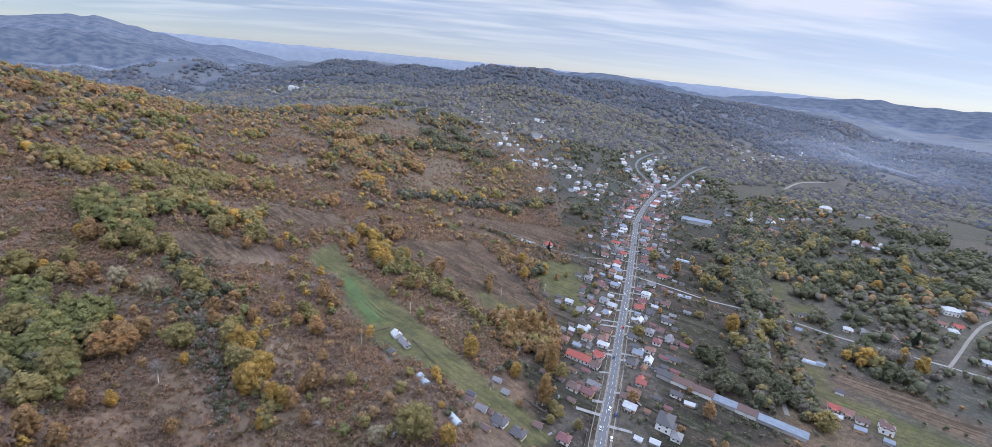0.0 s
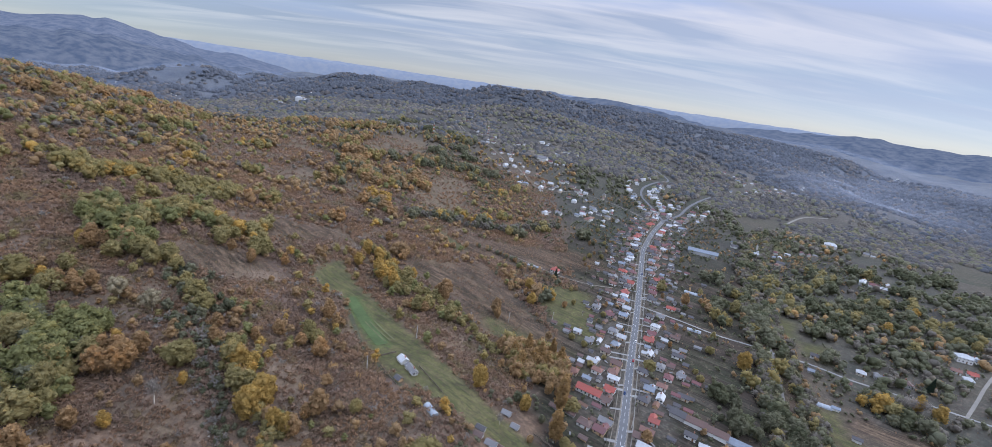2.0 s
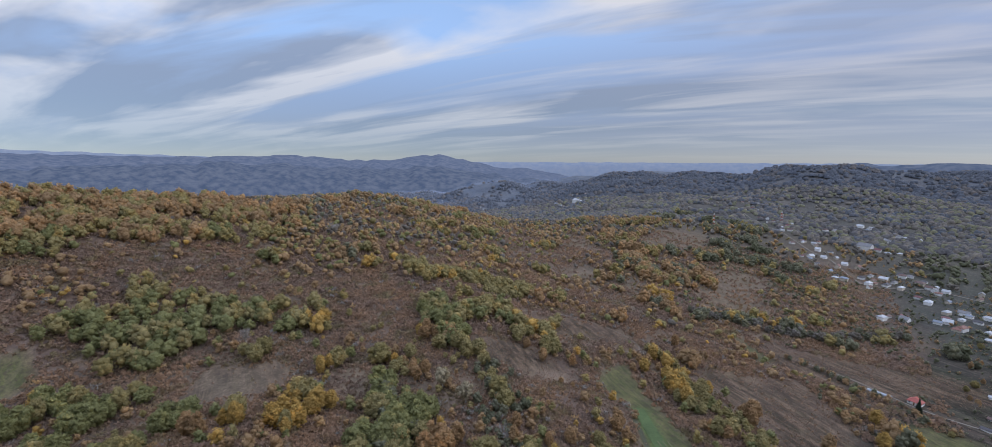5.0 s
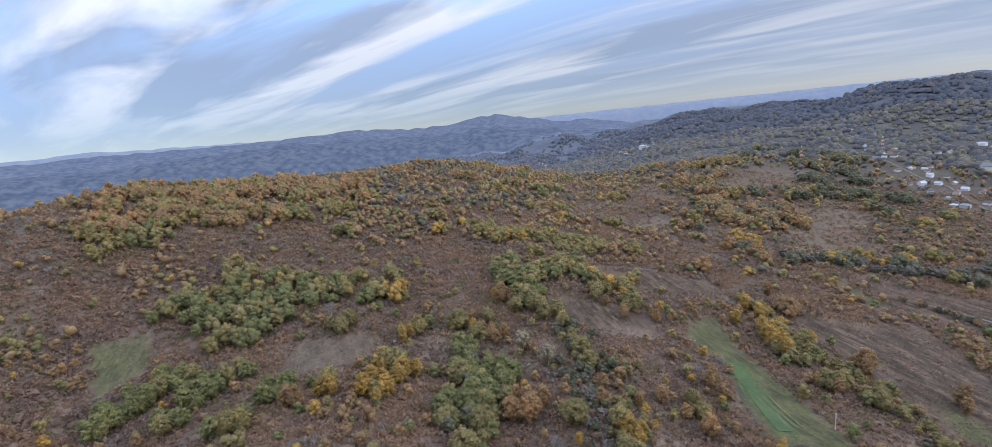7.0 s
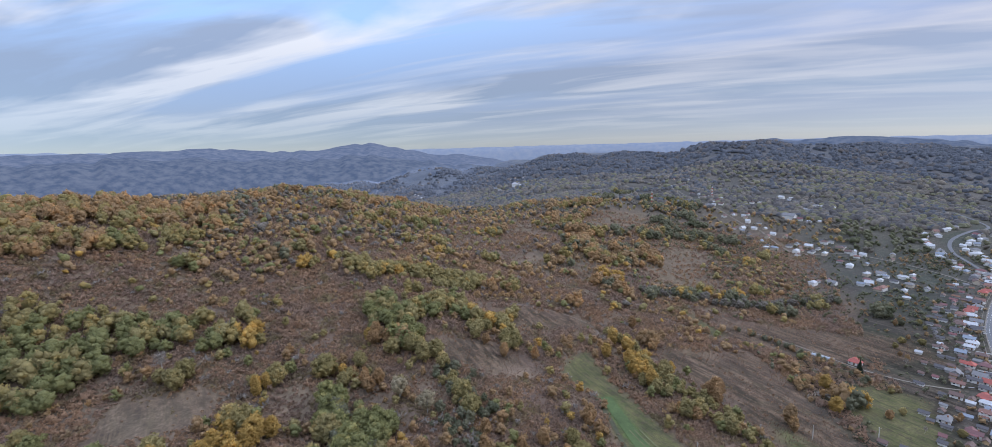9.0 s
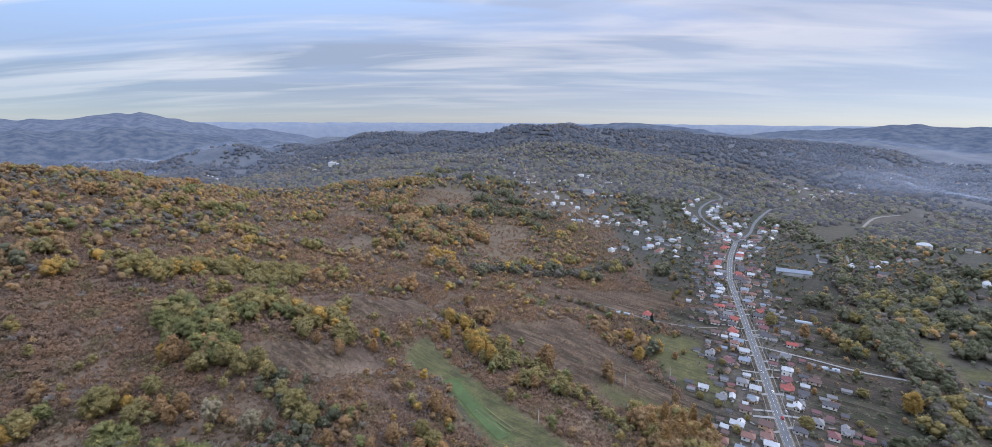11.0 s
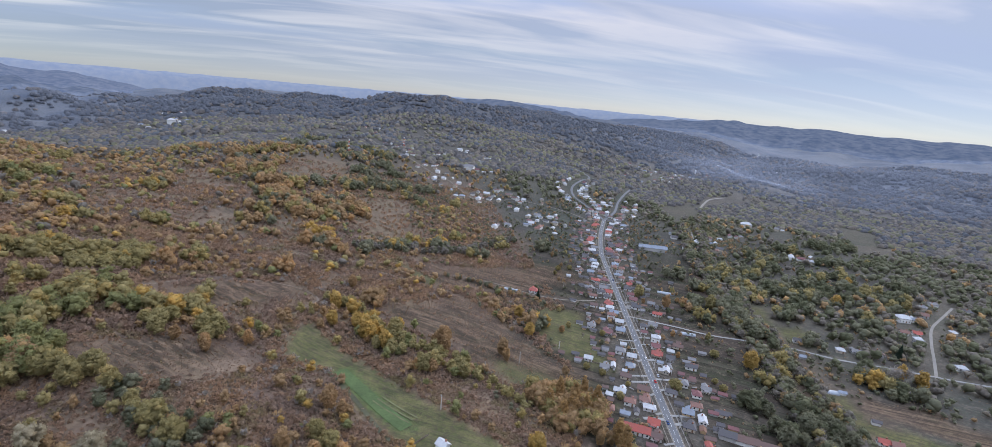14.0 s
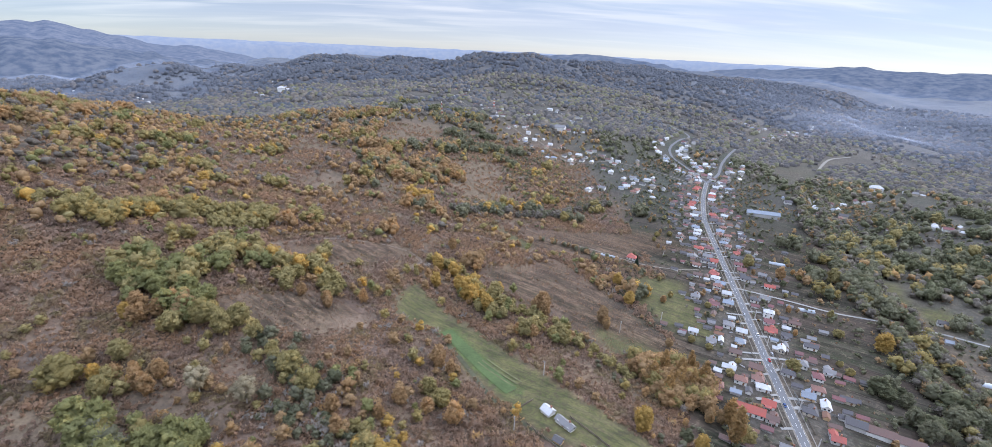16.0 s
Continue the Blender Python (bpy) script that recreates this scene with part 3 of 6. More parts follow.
def tube(r1, r2, h, at=(0, 0, 0), sides=8, m=None):
    bm = bmesh.new()
    bmesh.ops.create_cone(bm, cap_ends=True, segments=sides, radius1=r1, radius2=r2, depth=h, matrix=Matrix.Translation((at[0], at[1], at[2] + h / 2)) @ (m or Matrix()))
    return bm


def ribbon(line, width, lift, step=5.0, crown=0.0):
    """A strip along a line of the plan, laid on the land: its vertices and faces."""
    verts, faces, cols = [], [], 5
    for p, d in along(line, step):
        side = Vector((d.y, -d.x))
        mid = land_at(p.x, p.y)
        for k in range(cols):
            o = (k / (cols - 1) - 0.5) * width
            q = p + side * o
            verts.append((q.x, q.y, max(land_at(q.x, q.y), mid - 0.3) + lift + crown * (1 - (2 * o / width) ** 2)))
    for n in range(len(verts) // cols - 1):
        for k in range(cols - 1):
            a = n * cols + k
            faces.append((a, a + 1, a + cols + 1, a + cols))
    return verts, faces


# ---------------------------------------------------------------- ground, hills and roads
def put_attribute(me, name, values):
    me.attributes.new(name, "FLOAT", "POINT").data.foreach_set("value", np.asarray(values, np.float32))


def worn(x, y, amount, size, seed):
    """Ragged edges for the zones of the ground."""
    return x + amount * (lumps(x, y, size, seed) - 0.5), y + amount * (lumps(x, y, size, seed + 50) - 0.5)


def wooded(x, y):
    """How thickly trees stand on the far land, from 0 to 1."""
    dx, dy = x - MIDDLE[0], y - MIDDLE[1]
    r, b = np.hypot(dx, dy), np.degrees(np.arctan2(dx, dy))
    patch = 0.4 * lumps(x, y, 210, 24) + 0.35 * lumps(x, y, 95, 21) + 0.25 * lumps(x, y, 38, 22)
    hill = np.clip((r - 780) / 250, 0, 1) * np.clip((26 - b) / 8, 0, 1)
    right = np.clip((r - 400) / 130, 0, 1) * np.clip((b - 16) / 10, 0, 1) * np.clip((off_line(MAIN_ROAD, x, y) - 90) / 60, 0, 1)
    across = (0.4848 * x + 0.8746 * y) / 27
    hedge = np.where(np.abs(across % 1 - 0.5) > 0.40, 0.55, 0.05) * np.clip(lumps(x, y, 48, 23) * 2.4 - 0.5, 0, 1)
    deep = np.clip((r - 760) / 260, 0, 1) * np.clip((patch - 0.22) * 4.5, 0, 0.9)
    left = np.clip((r - 430) / 150, 0, 1) * np.clip((-8 - b) / 12, 0, 1)
    want = np.maximum(np.maximum(hill * np.clip((patch - 0.30) * 4.5, 0, 1), right * np.maximum(np.maximum(np.clip((patch - 0.36) * 6, 0, 0.97), hedge), deep)), left * np.clip((patch - 0.36) * 3.6, 0, 0.75))
    for line in (LEFT_BRANCH, RIGHT_BRANCH, MIST_STREET, HILL_STREET, VALLEY_TRACK):
        want = want * np.clip((off_line(line, x, y) - 7) / 16, 0, 1)
    for field in TAN_FIELDS + GREEN_FIELDS + PASTURES + VALLEY_GREENS:
        want = want * (1 - inside(field, x, y, 6))
    return want


def build_ground():
    rings = np.concatenate([[0.5, 20, 40, 60], 75 * (4850 / 75) ** (np.arange(185) / 184)])
    turns = 560
    th = np.radians(np.arange(turns) * 360 / turns)
    x = (MIDDLE[0] + rings[:, None] * np.sin(th)).ravel()
    y = (MIDDLE[1] + rings[:, None] * np.cos(th)).ravel()
    z = land(x, y)
    n = len(rings)
    a = (np.arange(n - 1)[:, None] * turns + np.arange(turns)).ravel()
    b = (np.arange(n - 1)[:, None] * turns + (np.arange(turns) + 1) % turns).ravel()
    tris = np.concatenate([np.stack([a, b, b + turns], 1), np.stack([a, b + turns, a + turns], 1)])
    me = big_mesh("ground", np.stack([x, y, z], 1), tris[:, ::-1], GROUND)
    me.polygons.foreach_set("use_smooth", np.ones(len(tris), bool))
    wx, wy = worn(x, y, 9, 14, 31)
    r = np.hypot(x - MIDDLE[0], y - MIDDLE[1])
    grass = np.maximum.reduce([inside(p, *worn(x, y, 4, 9, 33), 1.8) for p in [MEADOW]] + [inside(p, wx, wy, 4) for p in GREEN_FIELDS + VALLEY_GREENS])
    dry = np.maximum.reduce([inside(p, *worn(x, y, 22, 19, 35), 8) for p in TAN_FIELDS])
    put_attribute(me, "pasture", np.where(x < 200, 1, 0.35) * np.maximum.reduce([0.75 * inside(p, *worn(x, y, 40, 28, 37), 22) for p in PASTURES]))
    put_attribute(me, "grass", grass)
    put_attribute(me, "fresh", inside(BRIGHT_PLOT, x, y, 1.5))
    put_attribute(me, "dry", dry)
    put_attribute(me, "plots", np.maximum(inside(PLOTS_WEST, wx, wy, 6), inside(PLOTS_EAST, wx, wy, 6)))
    road_off = off_line(MAIN_ROAD, x, y)
    yards = np.clip((34 - road_off) / 10, 0, 1) * np.clip((y - 180) / 20, 0, 1) * np.clip(lumps(x, y, 13, 17) * 2.4 - 0.5, 0, 1)
    put_attribute(me, "yards", yards * 0.85)
    valley = np.clip((x - 200) / 60, 0, 1) * np.clip((x * 0.958 - y * 0.287 - 120) / 60, 0, 1) + np.clip((r - 800) / 300, 0, 1)
    valley = valley + np.clip((y - 540) / 150, 0, 1) * np.clip((x - 40) / 60, 0, 1)
    put_attribute(me, "valley", np.clip(valley, 0, 1) * (1 - dry))
    bx, by = worn(x, y, 16, 17, 41)
    bare = np.exp(-((bx + 167) ** 2 / 120 + (by - 304) ** 2 / 60)) + np.exp(-((bx + 118) ** 2 / 90 + (by - 205) ** 2 / 900)) * 0.7 + np.exp(-((bx + 98) ** 2 / 50 + (by - 175) ** 2 / 500)) * 0.6
    put_attribute(me, "bare", np.clip(bare, 0, 1))
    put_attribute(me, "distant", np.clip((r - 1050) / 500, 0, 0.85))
    # how strongly the painted blue haze tints the farthest ground
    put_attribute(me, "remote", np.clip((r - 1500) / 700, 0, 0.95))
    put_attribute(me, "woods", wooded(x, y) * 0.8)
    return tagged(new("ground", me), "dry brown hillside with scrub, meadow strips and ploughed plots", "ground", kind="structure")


def ridge(name, label, profile, near, far, mat, rough, seed, base=-120.0):
    """A far range of hills: profile is rows of bearing and height over the eye's level, in degrees."""
    bearings = np.arange(profile[0][0], profile[-1][0] + 0.01, 0.25)
    top = np.interp(bearings, [p[0] for p in profile], [p[1] for p in profile])
    th = np.radians(bearings)
    verts, faces, rows = [], [], 9
    for k in range(rows):
        f = k / (rows - 1)
        r = near + (far - near) * f
        wob = lumps(bearings * 60 + 900, np.full(len(bearings), k * 170.0), 170, seed) - 0.5
        crest = 190 + far * np.tan(np.radians(top + rough * (lumps(bearings * 100 + 5000, bearings * 0, 95, seed + 1) - 0.5)))
        z = base + (crest - base) * math.sin(f * math.pi / 2) ** 0.9 + wob * 60 * f * (1 - f)
        verts += list(zip(MIDDLE[0] + r * np.sin(th), MIDDLE[1] + r * np.cos(th), z))
    m = len(bearings)
    for k in range(rows - 1):
        for n in range(m - 1):
            faces.append((k * m + n, k * m + n + 1, (k + 1) * m + n + 1, (k + 1) * m + n))
    ob = new(name, mesh_from(name, verts, faces, mat, smooth=True))
    return tagged(ob, label, "hills", kind="structure")


ground = build_ground()
# hill surfaces with haze painted in and glowing, paler the farther off
HAZE_NEAR = far_land("haze_glow_wooded_hills", (0.034, 0.042, 0.056), (0.092, 0.094, 0.100), (0.044, 0.064, 0.118))
HAZE_MID = far_land("haze_glow_blue_hills", (0.036, 0.046, 0.066), (0.104, 0.106, 0.116), (0.062, 0.084, 0.145))
HAZE_FAR = far_land("haze_glow_pale_plain", (0.08, 0.10, 0.14), (0.12, 0.13, 0.15), (0.150, 0.180, 0.255))
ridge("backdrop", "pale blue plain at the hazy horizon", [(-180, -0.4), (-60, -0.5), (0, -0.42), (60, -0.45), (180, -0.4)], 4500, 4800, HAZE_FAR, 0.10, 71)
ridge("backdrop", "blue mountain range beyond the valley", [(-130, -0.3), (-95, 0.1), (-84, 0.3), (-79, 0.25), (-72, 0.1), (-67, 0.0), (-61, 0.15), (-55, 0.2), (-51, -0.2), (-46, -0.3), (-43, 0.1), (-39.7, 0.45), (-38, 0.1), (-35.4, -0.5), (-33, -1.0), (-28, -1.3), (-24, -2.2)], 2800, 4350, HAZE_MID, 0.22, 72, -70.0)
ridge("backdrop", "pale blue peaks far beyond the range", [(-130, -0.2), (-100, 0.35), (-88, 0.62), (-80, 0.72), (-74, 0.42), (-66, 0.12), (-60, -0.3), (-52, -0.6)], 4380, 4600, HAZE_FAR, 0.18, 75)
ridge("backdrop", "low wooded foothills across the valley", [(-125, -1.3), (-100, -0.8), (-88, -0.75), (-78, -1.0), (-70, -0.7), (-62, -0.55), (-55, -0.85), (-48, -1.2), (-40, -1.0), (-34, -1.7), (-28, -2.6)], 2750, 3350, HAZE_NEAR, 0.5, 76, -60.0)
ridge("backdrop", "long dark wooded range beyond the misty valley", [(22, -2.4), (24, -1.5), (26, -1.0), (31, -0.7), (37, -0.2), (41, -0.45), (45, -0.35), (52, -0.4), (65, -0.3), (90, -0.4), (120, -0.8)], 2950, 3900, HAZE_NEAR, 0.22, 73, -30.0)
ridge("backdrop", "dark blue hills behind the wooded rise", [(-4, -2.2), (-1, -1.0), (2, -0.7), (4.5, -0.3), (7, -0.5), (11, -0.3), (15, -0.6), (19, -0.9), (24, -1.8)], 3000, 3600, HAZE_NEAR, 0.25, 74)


def mist_bank(label, low, high, left, right, lift, most):
    """A sheet lying on a valley, for mist and for distance haze, thinning out at its rims."""
    r, b = np.linspace(low, high, 40), np.linspace(left, right, 60)
    rr, bb = np.meshgrid(r, b, indexing="ij")
    x, y = MIDDLE[0] + rr * np.sin(np.radians(bb)), MIDDLE[1] + rr * np.cos(np.radians(bb))
    u, v = (rr - low) / (high - low), (bb - left) / (right - left)
    depth = most * np.clip(4 * u * (1 - u), 0, 1) * np.clip(5 * v * (1 - v), 0, 1)
    a = (np.arange(39)[:, None] * 60 + np.arange(59)).ravel()
    tris = np.concatenate([np.stack([a, a + 1, a + 61], 1), np.stack([a, a + 61, a + 60], 1)])
    me = big_mesh("mist", np.stack([x.ravel(), y.ravel(), (land(x, y) + lift).ravel()], 1), tris, MIST)
    put_attribute(me, "depth", depth.ravel())
    ob = tagged(new("mist", me), label, "mist", kind="stuff")
    ob.visible_shadow = False


MIST = mist_material()
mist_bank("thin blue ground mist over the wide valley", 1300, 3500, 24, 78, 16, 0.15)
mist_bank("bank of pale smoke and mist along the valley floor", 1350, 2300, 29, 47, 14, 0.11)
# haze of the distance, made as an added see-through sheet
mist_bank("thin blue sheet standing in for distance haze behind the ridge", 1500, 3500, -95, -20, 18, 0.10)


def road(name, label, line, width, mat, lift, step=5.0):
    verts, faces = ribbon(line, width, lift, step)
    return tagged(new(name, mesh_from(name, verts, faces, mat, smooth=True)), label, "road", kind="structure")


road("road", "pale worn asphalt main road through the village", MAIN_ROAD, 5.0, ASPHALT, 0.34)
road("road_shoulder", "trodden earth shoulders of the main road", MAIN_ROAD, 6.8, VERGE, 0.22)
road("road", "winding asphalt road climbing from the fork", LEFT_BRANCH, 4.6, ASPHALT, 0.5)
road("road", "straight asphalt road leaving the fork", RIGHT_BRANCH, 4.4, ASPHALT, 0.5)
road("road", "narrow pale lane crossing the river meadows", LANE, 2.4, CONCRETE, 0.34)
road("road", "white dirt road bending up the slope", DIRT_ROAD, 2.4, GRAVEL, 0.34)
road("road", "pale farm track between the fields", FARM_TRACK, 1.6, VERGE, 0.3)
for track in HILL_TRACKS:
    road("road", "worn earth track over the hillside", track, 1.3, TRACK_EARTH, 0.3)
road("road", "pale track in the far valley", VALLEY_TRACK, 5.0, GRAVEL, 0.8, 12)
road("road", "narrow street climbing to the upper hamlet", HILL_STREET, 2.2, VERGE, 0.6, 9)
road("river_bed", "dry pale stony river bed", RIVER_BED, 3.2, GRAVEL, 0.26)
road("pavement", "trodden footpath beside the road", [(p.x + d.y * 5.8, p.y - d.x * 5.8) for p, d in along(MAIN_ROAD[2:], 12)], 0.6, GRAVEL, 0.36)
road("pavement", "trodden footpath beside the road", [(p.x - d.y * 6.0, p.y + d.x * 6.0) for p, d in along(MAIN_ROAD[2:], 12)], 0.45, VERGE, 0.36)


PLOT_GRASS = plain("fresh_sown_grass", (0.060, 0.086, 0.033), 0.95, 0.0, 2.2, 0.9, 0.0)
PLOT_EARTH = plain("dark_turned_earth", (0.060, 0.060, 0.036), 0.95, 0.0, 1.8, 0.9, 0.0)
PLOT_STRAW = plain("yellowing_crop_rows", (0.105, 0.108, 0.054), 0.95, 0.0, 1.6, 0.9, 0.0)


def bed(name, label, line, width, mat, lift):
    verts, faces = ribbon(line, width, lift, 3.0)
    tagged(new(name, mesh_from(name, verts, faces, mat, smooth=True)), label, "field", kind="structure")


bed("field", "bright green sown plot in the meadow", [(-110, 323), (-92, 299), (-72, 273)], 8.0, PLOT_GRASS, 0.22)
bed("field", "dark strip of turned earth beside the sown plot", [(-117, 321), (-100, 297), (-80, 262)], 2.6, PLOT_EARTH, 0.24)
bed("field", "dark grassy edge of the meadow", [(-76, 259), (-60, 240), (-40, 224), (-8, 208)], 1.8, PLOT_EARTH, 0.24)
for shift in (0, 2.4, 4.8):
    bed("crop_row", "yellowing rows of a vegetable bed in the meadow", [(-90 + shift, 296 + shift * 0.8), (-71 + shift, 277 + shift * 0.8)], 0.9, PLOT_STRAW, 0.34)


def road_lines():
    verts, faces = [], []
    for n, (p, d) in enumerate(along(MAIN_ROAD, 2.0)):
        side = Vector((d.y, -d.x))
        for o, w, on in ((0, 0.09, n % 4 < 2), (-2.3, 0.04, n % 3 > 0), (2.3, 0.04, n % 3 > 0)):
            if on:
                q = len(verts)
                for s, t in ((-1, -1), (1, -1), (1, 1), (-1, 1)):
                    c = p + side * (o + s * w) + d * t
                    verts.append((c.x, c.y, land_at(c.x, c.y) + 0.40))
                faces.append((q, q + 1, q + 2, q + 3))
    tagged(new("road_marking", mesh_from("road_marking", verts, faces, LINE_PAINT)), "white dashed centre line and edge lines", "road marking", kind="structure")


road_lines()

# ---------------------------------------------------------------- trees and scrub
dice = np.random.default_rng(7)


def ball(level):
    bm = bmesh.new()
    bmesh.ops.create_icosphere(bm, subdivisions=level, radius=1.0)
    bm.verts.index_update()
    v = np.array([p.co[:] for p in bm.verts])
    f = np.array([[p.index for p in q.verts] for q in bm.faces])
    bm.free()
    return v, f


BALLS = {n: ball(n) for n in (1, 2)}


def unit(k):
    v = dice.normal(size=(k, 3))
    return v / np.linalg.norm(v, axis=1)[:, None]


def head(clumps, width, base, size, tufts, tuft, slim=0.2, core=True, ragged=0.36):
    """The leafy head of a tree one metre high: clumps of leaves over an egg-shaped form, with tufts standing out."""
    k = np.arange(clumps) + 0.5
    up = 1 - 2 * k / clumps
    th = 2.39996 * k + dice.normal(0, 0.35, clumps) + dice.uniform(0, 6.28)
    flat = np.sqrt(1 - up * up)
    out = np.stack([np.cos(th) * flat, np.sin(th) * flat, up], 1)
    wide, tall, mid = width / 2 - size * 0.8, (1 - base) / 2 - size * 0.75, (1 + base) / 2
    lean = (1 - slim * np.maximum(up, 0))[:, None] * np.array([1, 1, 0]) + np.array([0, 0, 1])
    hearts = out * np.array([wide, wide, tall]) * lean * dice.uniform(0.66, 1.08, (clumps, 1)) + (0, 0, mid)
    sizes = size * dice.uniform(0.65, 1.3, clumps)
    if core:
        hearts = np.concatenate([hearts, [(0, 0, mid - 0.05)]])
        sizes = np.append(sizes, min(wide, tall) * 0.95)
    verts, tris, n = [], [], 0
    bv, bf = BALLS[1]
    for c, s in zip(hearts, sizes):
        spin = Matrix.Rotation(dice.uniform(0, 6.28), 3, unit(1)[0])
        v = (bv @ np.array(spin)) * (1 + ragged * dice.uniform(-1, 1, (len(bv), 1))) * s * np.array([1, 1, 0.88]) + c
        verts.append(v)
        tris.append(bf + n)
        n += len(v)
    if tufts:
        pick = dice.integers(0, clumps, tufts)
        way = unit(tufts) + 0.7 * out[pick]
        way /= np.linalg.norm(way, axis=1)[:, None]
        at = hearts[pick] + way * (sizes[pick] * dice.uniform(0.9, 1.25, tufts))[:, None]
        a = np.cross(way, unit(tufts))
        a /= np.linalg.norm(a, axis=1)[:, None]
        b = np.cross(way, a) + 0.7 * way
        s = (tuft * dice.uniform(0.6, 1.4, tufts))[:, None]
        verts.append(np.stack([at - a * s * 0.6, at + a * s * 0.6, at + b * s], 1).reshape(-1, 3))
        tris.append(n + np.arange(3 * tufts).reshape(-1, 3))
    return np.concatenate(verts), np.concatenate(tris)


def grown(shape, height):
    return shape[0] * height, shape[1]


def limb(verts, tris, a, b, ra, rb, sides=5):
    """A tapered branch from a to b."""
    a, b = np.array(a, float), np.array(b, float)
    d = (b - a) / np.linalg.norm(b - a)
    u = np.cross(d, (0.3, 0.9, 0.1))
    u /= np.linalg.norm(u)
    w = np.cross(d, u)
    n = sum(len(v) for v in verts)
    th = np.arange(sides) * 2 * np.pi / sides
    circle = np.cos(th)[:, None] * u + np.sin(th)[:, None] * w
    verts.append(np.concatenate([a + circle * ra, b + circle * rb]))
    k = np.arange(sides)
    m = (k + 1) % sides
    tris += [np.stack([n + k, n + m, n + sides + m], 1), np.stack([n + k, n + sides + m, n + sides + k], 1)]


def trunk_mesh(h, r, spread, bark, limbs=4):
    verts, tris = [], []
    limb(verts, tris, (0, 0, -0.6), (0.1 * spread, 0, h * 0.55), r, r * 0.7, 7)
    limb(verts, tris, (0.1 * spread, 0, h * 0.55), (0, 0.1 * spread, h), r * 0.7, r * 0.3, 6)
    for k in range(limbs):
        th, s = k * 2.4 + dice.uniform(0, 0.8), dice.uniform(0.7, 1.1)
        low = h * dice.uniform(0.4, 0.7)
        limb(verts, tris, (0, 0, low), (math.cos(th) * spread * s, math.sin(th) * spread * s, low + h * 0.35 * s), r * 0.45, r * 0.12)
    return big_mesh("trunk", np.concatenate(verts), np.concatenate(tris), bark)


def conifer_crown(h, r):
    verts, tris, n = [], [], 0
    for k in range(9):
        z, s = h * (0.12 + 0.095 * k), r * (1 - k / 9.5)
        m = 13
        th = np.arange(m) * 2 * np.pi / m + k
        reach = s * dice.uniform(0.75, 1.2, m)
        ring = np.stack([np.cos(th) * reach, np.sin(th) * reach, z + dice.uniform(-0.3, 0.1, m)], 1)
        verts.append(np.concatenate([ring, [(0, 0, z + h * 0.17)], [(0, 0, z + h * 0.02)]]))
        q = np.arange(m)
        tris += [np.stack([n + q, n + (q + 1) % m, np.full(m, n + m)], 1), np.stack([n + (q + 1) % m, n + q, np.full(m, n + m + 1)], 1)]
        n += m + 2
    return np.concatenate(verts), np.concatenate(tris)


def twigs(h, r, count):
    """The fine bare head of a leafless tree."""
    foot = np.stack([dice.normal(0, r * 0.3, count), dice.normal(0, r * 0.3, count), h * dice.uniform(0.4, 0.85, count)], 1)
    out = unit(count) * np.array([1, 1, 0.6]) + (0, 0, 0.55)
    tip = foot + out * dice.uniform(0.25, 0.6, (count, 1)) * r
    wide = unit(count) * 0.16
    v = np.stack([foot - wide, foot + wide, tip], 1).reshape(-1, 3)
    return v, np.arange(3 * count).reshape(-1, 3)


def tree_shape(kind):
    """The meshes of one tree of that kind, about its true size: trunk, crown and height."""
    if kind == "poplar":
        return trunk_mesh(13, 0.32, 1.2, PALE_BARK, 5), grown(head(48, 0.30, 0.05, 0.060, 760, 0.038, 0.45), 15), 15.0
    if kind == "conifer":
        return trunk_mesh(8, 0.25, 0.3, BARK, 2), conifer_crown(11, 2.6), 11.5
    if kind == "bare":
        return trunk_mesh(10, 0.26, 2.4, PALE_BARK, 8), twigs(11, 4.2, 330), 12.0
    if kind == "silver":
        v, t = grown(head(34, 0.85, 0.22, 0.105, 520, 0.045, 0.1, False), 11)
        w, s = twigs(9.5, 4.4, 200)
        return trunk_mesh(8.5, 0.28, 3.0, PALE_BARK, 7), (np.concatenate([v, w]), np.concatenate([t, s + len(v)])), 11.0
    if kind in ("yellow", "orange", "brown"):
        return trunk_mesh(7, 0.24, 1.6, BARK), grown(head(42, 0.66, 0.05, 0.092, 700, 0.055, 0.38), 10), 10.0
    if kind == "olive":
        return trunk_mesh(7, 0.40, 3.0, BARK), grown(head(64, 0.98, 0.04, 0.102, 900, 0.050, 0.15), 11), 11.0
    return trunk_mesh(6.5, 0.28, 2.2, BARK), grown(head(48, 0.82, 0.04, 0.100, 760, 0.058, 0.2), 10), 10.0


TREE_WORDS = {
    "green": "broad green tree with a lumpy crown among scrub", "olive": "broad olive-green oak with a full rounded crown", "lime": "yellowing green tree with a ragged crown",
    "yellow": "slender tree in bright yellow autumn leaves", "orange": "small tree in rusty orange autumn leaves", "brown": "tree with dull brown withered leaves",
    "silver": "silvery grey tree half bare of leaves", "dark": "dark green tree in the valley thicket", "river": "grey-green willow in the thicket by the river",
    "poplar": "tall poplar with thinning rusty leaves", "conifer": "dark green conifer with a pointed crown", "bare": "leafless tree with a pale trunk and fine twigs",
}
TREE_NAMES = {"green": "broadleaf_tree", "olive": "oak_tree", "lime": "yellowing_tree", "yellow": "birch_tree", "orange": "autumn_tree", "brown": "withered_tree", "silver": "silver_tree", "dark": "thicket_tree", "river": "willow_tree", "poplar": "poplar_tree", "conifer": "conifer_tree", "bare": "bare_tree"}
PROTOTYPES = {}
GROVE_COUNT = 0


